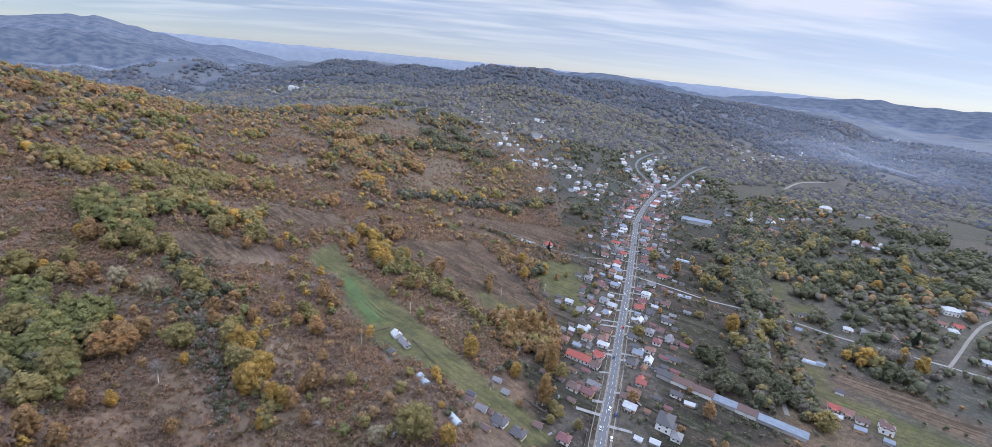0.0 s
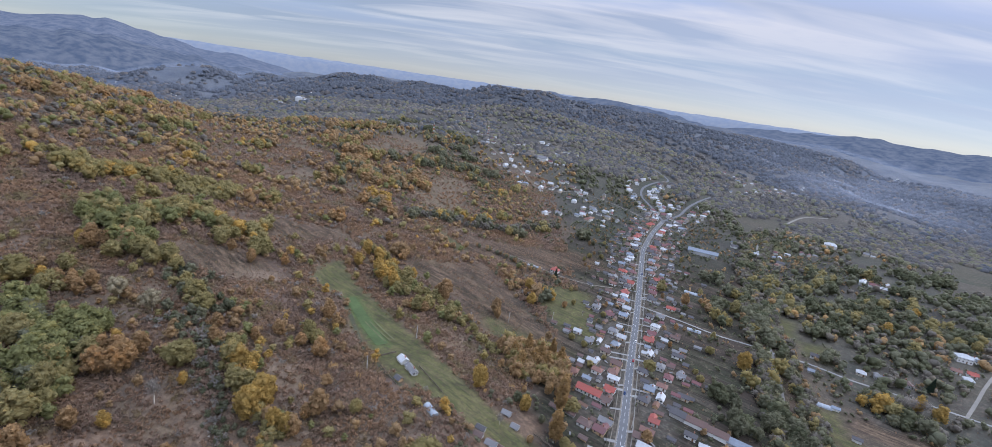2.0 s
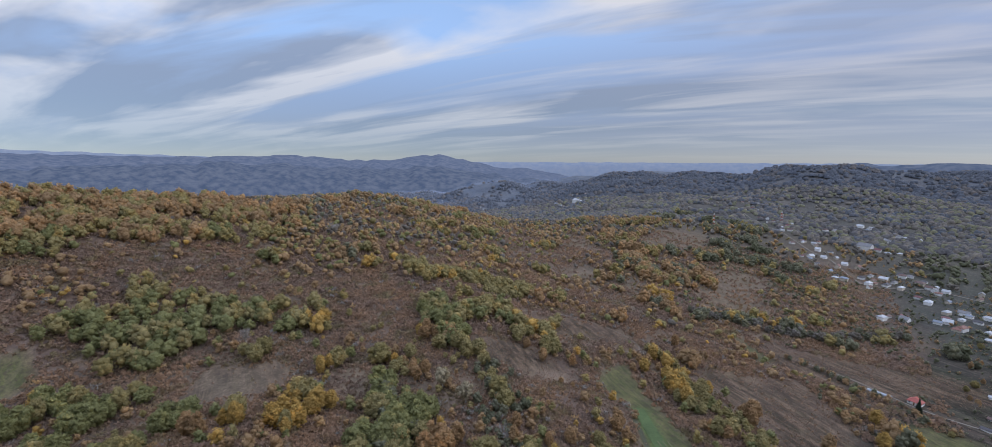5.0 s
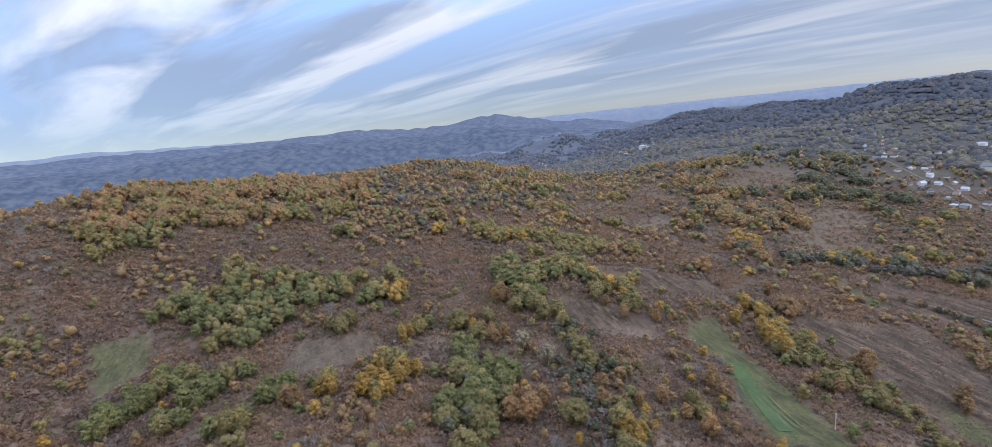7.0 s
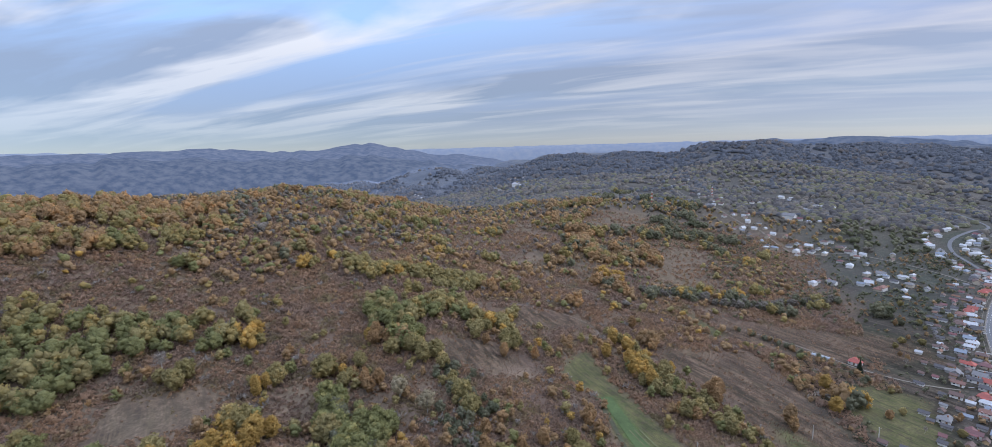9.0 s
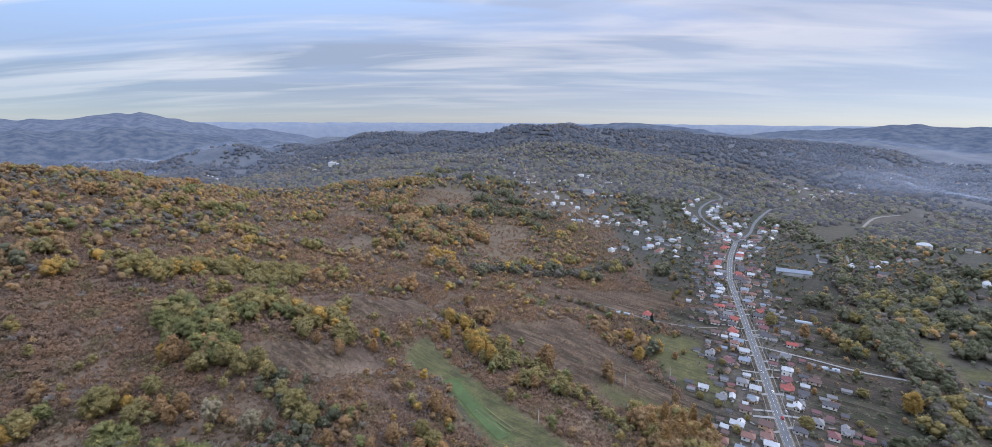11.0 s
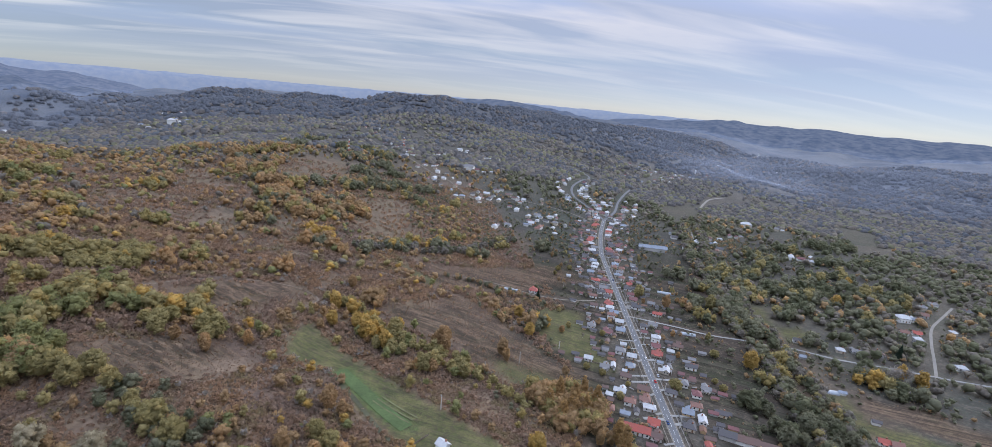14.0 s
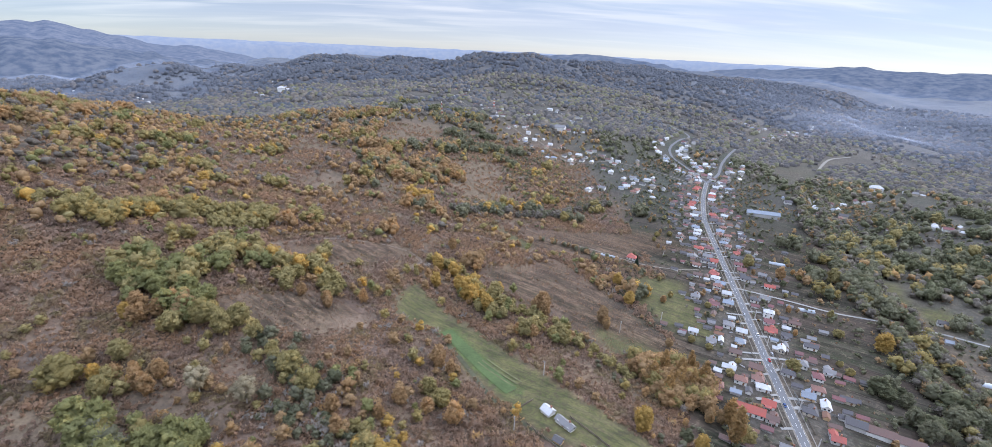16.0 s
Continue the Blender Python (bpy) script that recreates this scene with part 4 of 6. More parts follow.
def plant(kind, x, y, height):
    """A tree as a thing of its own: trunk and crown under one root."""
    global GROVE_COUNT
    GROVE_COUNT += 1
    style = PROTOTYPES.setdefault(kind, [])
    n = GROVE_COUNT % 4
    wide = dice.uniform(0.85, 1.2)
    if len(style) <= n:
        trunk, (v, t), full = tree_shape(kind)
        root = new(TREE_NAMES[kind])
        laid("trunk", trunk, root)
        laid("crown", big_mesh("crown", v, t, LEAVES[kind], smooth=True), root)
        tagged(root, TREE_WORDS[kind], "tree", "trees of the hillside and valley")
        style.append((root, full))
        n = len(style) - 1
        spot = root
    else:
        spot = None
    root, full = style[n]
    s = height / full
    m = Matrix.Translation((x, y, land_at(x, y))) @ Matrix.Rotation(dice.uniform(0, 6.28), 4, "Z") @ Matrix.Diagonal((s * wide, s * wide, s, 1))
    if spot is not None:
        spot.matrix_basis = m
    else:
        sc = Matrix.Diagonal((*root.scale, 1))
        copy_thing(root, m @ sc.inverted())


TREE_SPOTS = {
    "olive": [(-260, 232, 13), (-153, 202, 9), (-228, 277, 9), (-166, 242, 8), (-176, 250, 8), (-27, 172, 12), (-108, 256, 7), (-115, 262, 7), (117, 321, 7)],
    "lime": [(-243, 228, 7), (-249, 250, 7), (-222, 190, 8), (-213, 175, 8), (-133, 213, 9), (-124, 200, 9), (-201, 271, 8), (-238, 269, 8), (-182, 154, 10), (-188, 170, 10), (-68, 207, 5), (51, 258, 7), (46, 220, 5), (56, 213, 5), (43, 224, 5), (243, 457, 11), (174, 483, 9), (472, 436, 8), (211, 239, 10)],
    "orange": [(-244, 238, 6), (-227, 232, 7), (-227, 241, 7), (-173, 190, 10), (-169, 160, 7), (-171, 141, 10), (-162, 143, 7), (-148, 222, 7), (-132, 162, 6), (-255, 274, 7), (-178, 313, 5), (-194, 318, 6), (-171, 203, 8), (-113, 445, 8), (-65, 328, 6), (-55, 327, 6), (-42, 328, 5), (-180, 318, 6), (-162, 331, 7), (-112, 287, 9), (-127, 249, 7), (-134, 236, 6), (-101, 245, 9), (-114, 249, 6), (-91, 187, 8), (-81, 180, 6), (191, 457, 10), (94, 243, 6), (139, 238, 8)],
    "yellow": [(-237, 236, 4), (-145, 193, 5), (-159, 165, 6), (-113, 189, 12), (-261, 273, 7), (-121, 401, 9), (-95, 362, 10), (-104, 376, 9), (-85, 351, 10), (-121, 377, 8), (-75, 380, 7), (-8, 252, 11), (-12, 172, 8), (-110, 196, 11), (-99, 174, 5), (21, 246, 8), (201, 347, 12), (29, 428, 8), (30, 397, 8), (395, 452, 9), (461, 500, 9), (329, 312, 10), (323, 323, 10)],
    "silver": [(-208, 235, 9), (-187, 231, 9), (-43, 166, 7)],
    "bare": [(-150, 181, 10), (302, 319, 11), (308, 318, 12), (314, 320, 11), (323, 318, 10), (-342, 186, 13)],
    "green": [(-219, 199, 9), (-206, 192, 10), (-209, 204, 9), (-202, 183, 10), (-194, 182, 9), (-196, 201, 9), (-201, 175, 10), (-227, 195, 8), (-258, 294, 9), (-271, 296, 9), (-245, 297, 9), (-281, 299, 9)],
    "poplar": [(43, 255, 17), (37, 226, 16), (18, 284, 13), (47, 269, 14), (33, 303, 14), (42, 310, 14), (24, 307, 14), (14, 297, 12), (37, 293, 13), (28, 293, 13), (47, 300, 14)],
    "conifer": [(356, 351, 13), (58, 467, 9)],
}
GROVES = {
    "green": [(-430, 155, 22), (-403, 174, 24), (-373, 201, 18), (-383, 152, 20), (-414, 133, 16), (-369, 94, 10), (-352, 104, 11), (-341, 116, 9), (-327, 77, 9), (-289, 118, 8), (-213, 196, 9), (-196, 184, 11), (-266, 300, 14), (-238, 285, 10), (-287, 309, 7)],
    "olive": [(-453, 169, 14), (-431, 192, 10), (-256, 350, 11), (-283, 357, 8), (-247, 366, 8), (-511, 257, 18), (-497, 296, 18), (-279, 91, 10), (-1, 627, 10)],
    "lime": [(-322, 233, 8), (-340, 229, 9), (-326, 183, 8), (-261, 176, 8), (-216, 347, 8), (-200, 352, 9), (-185, 339, 7), (-270, 422, 11), (-305, 422, 9), (-262, 440, 7), (-327, 384, 8), (-7, 737, 8), (13, 777, 8), (-79, 567, 9), (-58, 594, 9), (-29, 603, 9), (-223, 193, 5), (-80, 365, 7), (-94, 381, 6), (-115, 409, 5), (-59, 332, 5), (-38, 326, 5)],
    "yellow": [(-281, 201, 7), (-253, 162, 7), (-245, 173, 7), (-237, 147, 6), (-260, 133, 5), (-161, 552, 6), (-143, 550, 7), (-93, 367, 7), (-103, 381, 6), (-86, 353, 5), (-124, 413, 5)],
    "orange": [(-613, 130, 24), (-637, 159, 28), (-617, 183, 28), (-604, 210, 26), (-593, 247, 25), (-596, 288, 23), (-566, 324, 22), (-584, 386, 20), (-567, 111, 22), (-560, 142, 24), (-548, 174, 22), (-539, 206, 20), (-524, 239, 18), (-506, 341, 18), (-262, 115, 7), (-178, 194, 9), (-412, 361, 12)],
    "brown": [(-626, 543, 22), (-602, 473, 20), (-592, 566, 20), (-505, 505, 18), (-211, 642, 16), (-178, 615, 15), (-252, 716, 15), (-155, 647, 12), (-252, 809, 14), (-142, 697, 10), (-392, 905, 18), (-139, 958, 18), (-94, 1017, 14), (-225, 563, 7), (-411, 334, 9), (28, 305, 9), (38, 299, 9), (50, 292, 6), (42, 408, 7), (217, 457, 8)],
    "river": [(253, 400, 9), (254, 425, 11), (256, 453, 11), (207, 327, 11), (200, 298, 11), (195, 274, 12), (238, 350, 9), (316, 515, 14), (269, 502, 13), (257, 542, 13), (196, 263, 11), (225, 360, 8)],
    "dark": [(310, 478, 16), (354, 488, 17), (402, 498, 18), (396, 462, 16), (444, 472, 17), (467, 453, 18), (417, 589, 18), (502, 633, 18), (577, 657, 18), (624, 653, 18), (422, 617, 14), (323, 606, 12), (295, 327, 11), (300, 318, 10), (297, 303, 12)],
}

MORE_GROVES = {
    "green": [(-442, 120, 14), (-371, 222, 12), (-340, 217, 10), (-407, 200, 12), (-384, 125, 10), (-364, 60, 12), (-370, 74, 10), (-338, 94, 10), (-233, 211, 6), (-202, 206, 8), (-203, 164, 8), (-282, 217, 6), (-278, 319, 12), (-257, 310, 12), (-253, 325, 12)],
    "olive": [(-345, 251, 8), (-537, 135, 16), (-540, 108, 16), (-450, 273, 10), (-246, 344, 9), (-230, 340, 9), (-307, 399, 10), (-230, 446, 7)],
    "lime": [(-356, 378, 9), (-370, 365, 8), (-374, 333, 8), (-200, 375, 6), (-216, 275, 7), (-186, 255, 5), (-208, 329, 9), (-198, 352, 9), (-183, 330, 7), (-263, 429, 10), (-287, 414, 10), (-322, 375, 10), (-337, 367, 9), (52, 608, 9), (-105, 401, 5), (-75, 347, 5)],
    "yellow": [(-248, 235, 4), (-115, 198, 7), (-126, 211, 6), (-98, 188, 5), (45, 419, 6), (287, 320, 7)],
    "orange": [(-580, 205, 26), (-600, 250, 28), (-570, 285, 26), (-548, 305, 22), (-532, 205, 20), (-560, 352, 24), (-622, 320, 26), (-572, 159, 18), (-234, 241, 5), (-153, 231, 5), (-94, 417, 6), (-45, 361, 5), (-168, 455, 6), (-254, 277, 8), (-239, 284, 6), (-89, 199, 6), (-107, 282, 5)],
    "brown": [(-456, 560, 12), (-522, 759, 14), (-443, 790, 14), (-574, 748, 14), (-339, 657, 12), (-207, 719, 14), (-296, 782, 14), (-138, 771, 12), (-91, 798, 10), (-277, 740, 14), (-218, 663, 14), (-181, 628, 12), (-123, 665, 9), (-211, 568, 9), (-1, 360, 6), (24, 290, 7), (10, 300, 6), (41, 273, 6)],
    "river": [(-108, 535, 9), (-74, 563, 9), (-29, 591, 9), (14, 574, 9), (108, 606, 9), (164, 644, 7), (218, 428, 9), (234, 471, 8), (169, 299, 9), (165, 270, 9), (291, 354, 8), (292, 384, 7)],
    "dark": [(340, 440, 13), (370, 470, 14), (430, 520, 15), (470, 520, 14), (360, 540, 14), (400, 560, 14), (300, 540, 11), (280, 470, 10), (268, 452, 9), (508, 572, 14), (574, 565, 14), (331, 556, 10), (525, 482, 14), (311, 431, 9), (390, 405, 10)],
}

HILL_GROVES = {
    "brown": [(-226, 650, 16), (-236, 718, 15), (-204, 633, 15), (-181, 610, 14), (-166, 607, 12), (-141, 622, 12), (-119, 656, 12), (-250, 754, 14), (-269, 750, 12), (-152, 526, 9), (-133, 519, 9), (-166, 669, 13), (-137, 666, 12), (-215, 704, 15), (-315, 855, 18), (-268, 923, 20), (-293, 888, 18), (-220, 595, 10)],
    "orange": [(-210, 660, 10), (-195, 620, 9), (-160, 528, 8), (-140, 525, 8), (-547, 582, 16), (-572, 623, 16), (-527, 610, 12), (-232, 445, 6), (-244, 428, 6), (-325, 407, 5), (-396, 912, 16), (-401, 867, 16)],
    "river": [(-140, 756, 16), (-118, 796, 16), (-88, 824, 16), (-63, 827, 14), (-131, 865, 18), (-100, 938, 20), (-78, 892, 16), (-160, 965, 20), (-127, 1042, 20), (-95, 1012, 18), (-240, 1128, 22), (-264, 1031, 22), (-178, 1045, 22), (-178, 734, 10), (-59, 779, 12), (-41, 761, 10), (-31, 830, 12)],
    "lime": [(-447, 503, 8), (-425, 508, 8), (-434, 509, 7), (-458, 490, 8), (-365, 515, 8), (-355, 517, 7), (-329, 488, 9), (-379, 485, 6), (-344, 640, 8), (-335, 637, 7)],
    "olive": [(-289, 526, 8), (-343, 356, 8), (-326, 358, 8), (-425, 569, 9), (-408, 560, 8), (-419, 602, 10), (-484, 743, 14), (-529, 684, 14), (-508, 637, 12), (-278, 414, 8)],
}


def spots_in(x, y, r, gap):
    """Random places in a ragged disc, no two nearer than gap."""
    out = []
    for _ in range(int(40 + 6 * (r / gap) ** 2)):
        d, th = r * math.sqrt(dice.uniform()), dice.uniform(0, 6.283)
        d *= 0.8 + 0.35 * math.sin(3 * th + x)
        p = (x + d * math.sin(th), y + d * math.cos(th))
        if all((p[0] - q[0]) ** 2 + (p[1] - q[1]) ** 2 > gap * gap for q in out):
            out.append(p)
    return out


class Thicket:
    """Many trees or bushes too many to count, gathered into one mesh."""

    def __init__(self, shapes):
        self.shapes, self.verts, self.tris, self.n = shapes, [], [], 0

    def grow(self, xs, ys, size, tall):
        """One plant at each place, each turned and sized for itself."""
        xs, ys = np.asarray(xs, float), np.asarray(ys, float)
        if not len(xs):
            return
        zs = land(xs, ys)
        pick = dice.integers(0, len(self.shapes), len(xs))
        for k, (v, t) in enumerate(self.shapes):
            at = np.nonzero(pick == k)[0]
            if not len(at):
                continue
            th = dice.uniform(0, 6.283, len(at))
            s = np.asarray(size)[at] if np.ndim(size) else np.full(len(at), size)
            h = s * (np.asarray(tall)[at] if np.ndim(tall) else tall)
            c, w = np.cos(th), np.sin(th)
            p = np.empty((len(at), len(v), 3))
            p[..., 0] = (c[:, None] * v[:, 0] - w[:, None] * v[:, 1]) * s[:, None] + xs[at][:, None]
            p[..., 1] = (w[:, None] * v[:, 0] + c[:, None] * v[:, 1]) * s[:, None] + ys[at][:, None]
            p[..., 2] = v[:, 2] * h[:, None] + zs[at][:, None]
            self.verts.append(p.reshape(-1, 3))
            self.tris.append((t[None] + (self.n + len(v) * np.arange(len(at)))[:, None, None]).reshape(-1, 3))
            self.n += len(at) * len(v)

    def link(self, name, mat, label, category):
        if self.n:
            ob = new(name, big_mesh(name, np.concatenate(self.verts), np.concatenate(self.tris), mat, smooth=True))
            tagged(ob, label, category, kind="stuff")


def speck():
    """A far tree: a ragged dome."""
    th = np.arange(5) * 1.2566 + dice.uniform(0, 1)
    low = np.stack([np.cos(th) * 0.5, np.sin(th) * 0.5, np.full(5, 0.1)], 1) * dice.uniform(0.8, 1.2, (5, 1))
    top = np.stack([np.cos(th + 0.5) * 0.36, np.sin(th + 0.5) * 0.36, dice.uniform(0.5, 0.75, 5)], 1)
    k, m = np.arange(5), (np.arange(5) + 1) % 5
    tris = np.concatenate([np.stack([k, m, 5 + k], 1), np.stack([m, 5 + m, 5 + k], 1), np.stack([5 + k, 5 + m, np.full(5, 10)], 1)])
    return np.concatenate([low, top, [(0, 0, dice.uniform(0.75, 0.95))]]), tris


def bush():
    """A leafless bush: a dome of fine twigs, seen as many small tangled sprays."""
    k = 17
    out = unit(k)
    out[:, 2] = np.abs(out[:, 2])
    at = out * np.array([0.52, 0.52, 0.62]) * dice.uniform(0.35, 1.0, (k, 1))
    a = np.cross(out, unit(k))
    a /= np.linalg.norm(a, axis=1)[:, None]
    b = np.cross(out, a) * 0.6 + unit(k) * 0.5 + (0, 0, 0.45)
    size = dice.uniform(0.22, 0.42, (k, 1))
    return np.stack([at - a * size * 0.75, at + a * size * 0.75, at + b * size], 1).reshape(-1, 3), np.arange(3 * k).reshape(-1, 3)


def tussock():
    """A tuft of withered grass: blades fanning out."""
    k = 7
    th, lean = dice.uniform(0, 6.283, k), dice.uniform(0.1, 1.0, k)
    foot = np.stack([np.cos(th) * lean * 0.5, np.sin(th) * lean * 0.5, np.full(k, -0.1)], 1)
    tip = foot + np.stack([np.cos(th) * 0.5 * lean, np.sin(th) * 0.5 * lean, dice.uniform(0.5, 1.0, k)], 1)
    side = np.stack([-np.sin(th), np.cos(th), dice.normal(0, 0.25, k)], 1) * 0.3
    return np.stack([foot - side, foot + side, tip], 1).reshape(-1, 3), np.arange(3 * k).reshape(-1, 3)


def twiggy():
    """A leafless shrub or sapling head."""
    v, t = twigs(1.0, 0.75, 22)
    wide = v.reshape(-1, 3, 3)
    wide[:, 0] += unit(22) * 0.06
    wide[:, 1] += unit(22) * 0.06
    return wide.reshape(-1, 3), t


def clear_of_roads(x, y, gap):
    ok = np.ones(np.shape(x), bool)
    for line in (MAIN_ROAD, LEFT_BRANCH, RIGHT_BRANCH, LANE, DIRT_ROAD, FARM_TRACK, HILL_STREET, VALLEY_TRACK):
        ok &= off_line(line, x, y) > gap
    return ok


def clear_of_houses(x, y, gap):
    x, y = np.asarray(x, float), np.asarray(y, float)
    ok = np.ones(x.shape, bool)
    for bx, by in BUILT:
        ok &= (x - bx) ** 2 + (y - by) ** 2 > gap * gap
    return ok


def scatter_grid(x0, x1, y0, y1, step):
    xs, ys = np.meshgrid(np.arange(x0, x1, step), np.arange(y0, y1, step))
    xs, ys = xs.ravel().astype(float), ys.ravel().astype(float)
    return xs + dice.uniform(-0.5, 0.5, len(xs)) * step, ys + dice.uniform(-0.5, 0.5, len(ys)) * step


MID_SHAPES = [head(10, 0.82, 0.03, 0.19, 110, 0.085) for _ in range(10)]
WOOD_SHAPES = [head(2, 0.85, 0.0, 0.33, 14, 0.12, 0.0, False, 0.34) for _ in range(12)]
YOUNG_SHAPES = [head(7, 0.78, 0.0, 0.19, 110, 0.08, 0.25, False, 0.3) for _ in range(10)]
HEDGE_SHAPES = [head(2, 1.0, 0.0, 0.30, 24, 0.12, 0.0, False, 0.35) for _ in range(10)]
SPECK_SHAPES = [speck() for _ in range(14)]
TUSSOCKS = [tussock() for _ in range(8)]
BUSHES = [bush() for _ in range(10)]
TWIGGY = [twiggy() for _ in range(6)]
GAPS = {"green": 6.6, "olive": 6.8, "lime": 6.2, "yellow": 5.4, "orange": 6.4, "brown": 6.4, "river": 6.2, "dark": 6.6}
HEIGHTS = {"green": 12.5, "olive": 12.0, "lime": 11.5, "yellow": 12.5, "orange": 13.0, "brown": 13.0, "river": 12.5, "dark": 13.0}


GROVE_MIX = {"orange": ["orange", "orange", "brown", "brown", "olive", "lime"], "green": ["green", "green", "green", "olive", "lime"], "olive": ["olive", "olive", "green", "lime"], "lime": ["lime", "lime", "olive", "yellow"], "brown": ["brown", "brown", "orange", "olive", "river"], "dark": ["dark", "dark", "river", "river", "lime"], "river": ["river", "river", "river", "dark", "olive"]}


def plant_all():
    for kind, rows in TREE_SPOTS.items():
        for x, y, h in rows:
            plant(kind, x, y, h * (1.45 if kind == "poplar" or h <= 12 else 1.15))
    masses = {kind: Thicket(MID_SHAPES) for kind in GROVES}
    for kind, discs in GROVES.items():
        others = GROVE_MIX.get(kind, [kind])
        for x, y, r in discs + MORE_GROVES.get(kind, []) + HILL_GROVES.get(kind, []):
            far = math.hypot(x - MIDDLE[0], y - MIDDLE[1])
            for px, py in spots_in(x, y, r, GAPS[kind]):
                if not clear_of_roads(px, py, 6) or not clear_of_houses(px, py, 7):
                    continue
                h = HEIGHTS[kind] * dice.uniform(0.65, 1.15)
                if far < 345:
                    other = {"green": "lime", "lime": "olive", "olive": "green", "yellow": "lime", "orange": "brown", "brown": "orange", "river": "dark", "dark": "river"}[kind]
                    plant(other if dice.uniform() < 0.2 else kind, px, py, h)
                else:
                    masses[str(dice.choice(others))].grow([px], [py], h * 1.05, 1.0)
    for kind, mass in masses.items():
        mass.link("grove", LEAVES[kind], TREE_WORDS[kind].replace("tree", "trees") + " in a dense stand", "trees")


def scrub_all():
    for low, high, step, size in ((0, 340, 2.2, (1.7, 4.0)), (340, 560, 2.9, (2.7, 5.4)), (560, 860, 4.8, (3.2, 6.2))):
        mass = Thicket(BUSHES)
        x, y = scatter_grid(max(-700, MIDDLE[0] - high), 80, -100, MIDDLE[1] + high, step)
        r = np.hypot(x - MIDDLE[0], y - MIDDLE[1])
        bearing = np.degrees(np.arctan2(x - MIDDLE[0], y - MIDDLE[1]))
        k = (r >= low) & (r < high) & (r > 95) & (bearing > -98) & (bearing < 25)
        x, y, r = x[k], y[k], r[k]
        thick = 0.5 * lumps(0.87 * x - 0.48 * y, 2.2 * (0.48 * x + 0.87 * y), 34, 61) + 0.25 * lumps(x, y, 13, 64) + 0.25 * lumps(x, y, 6, 62)
        open_land = np.maximum.reduce([inside(p, x, y, 3) for p in [MEADOW] + GREEN_FIELDS] + [0.6 * inside(p, *worn(x, y, 40, 28, 37), 16) for p in PASTURES])
        dry = np.maximum.reduce([inside(p, x, y, 4) for p in TAN_FIELDS])
        want = np.clip((thick - 0.16) * 3.6, 0.5, 1) * (1 - open_land) * (1 - np.where(np.abs((0.4848 * x + 0.8746 * y) / 11 % 1 - 0.5) > 0.42, 0.5, 0.985) * dry)
        want *= 1 - 0.75 * np.exp(-((x + 118) ** 2 / 120 + (y - 205) ** 2 / 1200)) - 0.5 * np.exp(-((x + 98) ** 2 / 60 + (y - 175) ** 2 / 700))
        k = (dice.uniform(size=len(x)) < want) & (off_line(MAIN_ROAD, x, y) > 60) & clear_of_roads(x, y, 4) & clear_of_houses(x, y, 8)
        for track in HILL_TRACKS:
            k &= off_line(track, x, y) > 2.2
        x, y, thick, dry = x[k], y[k], thick[k], dry[k]
        mass.grow(x, y, dice.uniform(*size, len(x)) * (0.6 + 0.8 * thick) * (1 - 0.5 * dry), dice.uniform(0.6, 1.0, len(x)))
        mass.link("scrub", LEAVES["scrub"], "dead purple-brown scrub and briars covering the slope", "scrub")
    # tufts of bleached grass over the dry fields
    tufts = Thicket(TUSSOCKS)
    x, y = scatter_grid(-250, 140, 120, 680, 1.75)
    dry = np.maximum.reduce([inside(p, x, y, 5) for p in TAN_FIELDS])
    k = (dice.uniform(size=len(x)) < dry * np.clip(lumps(x, y, 14, 63) * 1.8 - 0.2, 0.1, 0.9)) & clear_of_roads(x, y, 3) & clear_of_houses(x, y, 7)
    x, y = x[k], y[k]
    tufts.grow(x, y, dice.uniform(0.5, 1.2, len(x)), dice.uniform(0.3, 0.6, len(x)))
    tufts.link("dry_grass", LEAVES["straw"], "tufts of bleached grass over the dry fields", "grass")
    # leafless shrubs and saplings over the scrub
    for kind, share, tall in (("scrub", 0.16, 4.2), ("bare", 0.05, 4.5), ("brown", 0.04, 3.8)):
        mass = Thicket(TWIGGY)
        x, y = scatter_grid(-660, 40, -40, 780, 5.2)
        r = np.hypot(x - MIDDLE[0], y - MIDDLE[1])
        free = 1 - np.maximum.reduce([inside(p, x, y, 3) for p in [MEADOW] + GREEN_FIELDS + TAN_FIELDS + PASTURES])
        k = (off_line(MAIN_ROAD, x, y) > 60) & (dice.uniform(size=len(x)) < share * 2 * np.clip(lumps(x, y, 30, 66) * 1.6 - 0.4, 0, 1) * free)
        x, y = x[k], y[k]
        mass.grow(x, y, tall * dice.uniform(0.6, 1.3, len(x)), dice.uniform(0.7, 1.0, len(x)))
        mass.link("saplings", LEAVES[kind], "leafless shrubs and saplings over the dry scrub", "shrubs")
    # single small trees among the scrub
    for kind, seed, share in (("orange", 81, 0.022), ("lime", 82, 0.020), ("brown", 83, 0.044), ("yellow", 84, 0.007), ("green", 85, 0.020), ("olive", 86, 0.018)):
        mass = Thicket(YOUNG_SHAPES)
        x, y = scatter_grid(-680, 40, -40, 800, 5.0)
        r = np.hypot(x - MIDDLE[0], y - MIDDLE[1])
        where = lumps(x, y, 60, seed)
        free = 1 - np.maximum.reduce([inside(p, x, y, 3) for p in [MEADOW] + GREEN_FIELDS + TAN_FIELDS + PASTURES])
        # rows of trees along the contours and old boundaries
        band = (np.abs(lumps(0.8 * x + 0.5 * y, 1.3 * y - 0.5 * x, 80, 88) - 0.5) < 0.045) & (lumps(x, y, 45, 89) > 0.42)
        where = np.where(band, 0.75 + 1.1 * where, where)
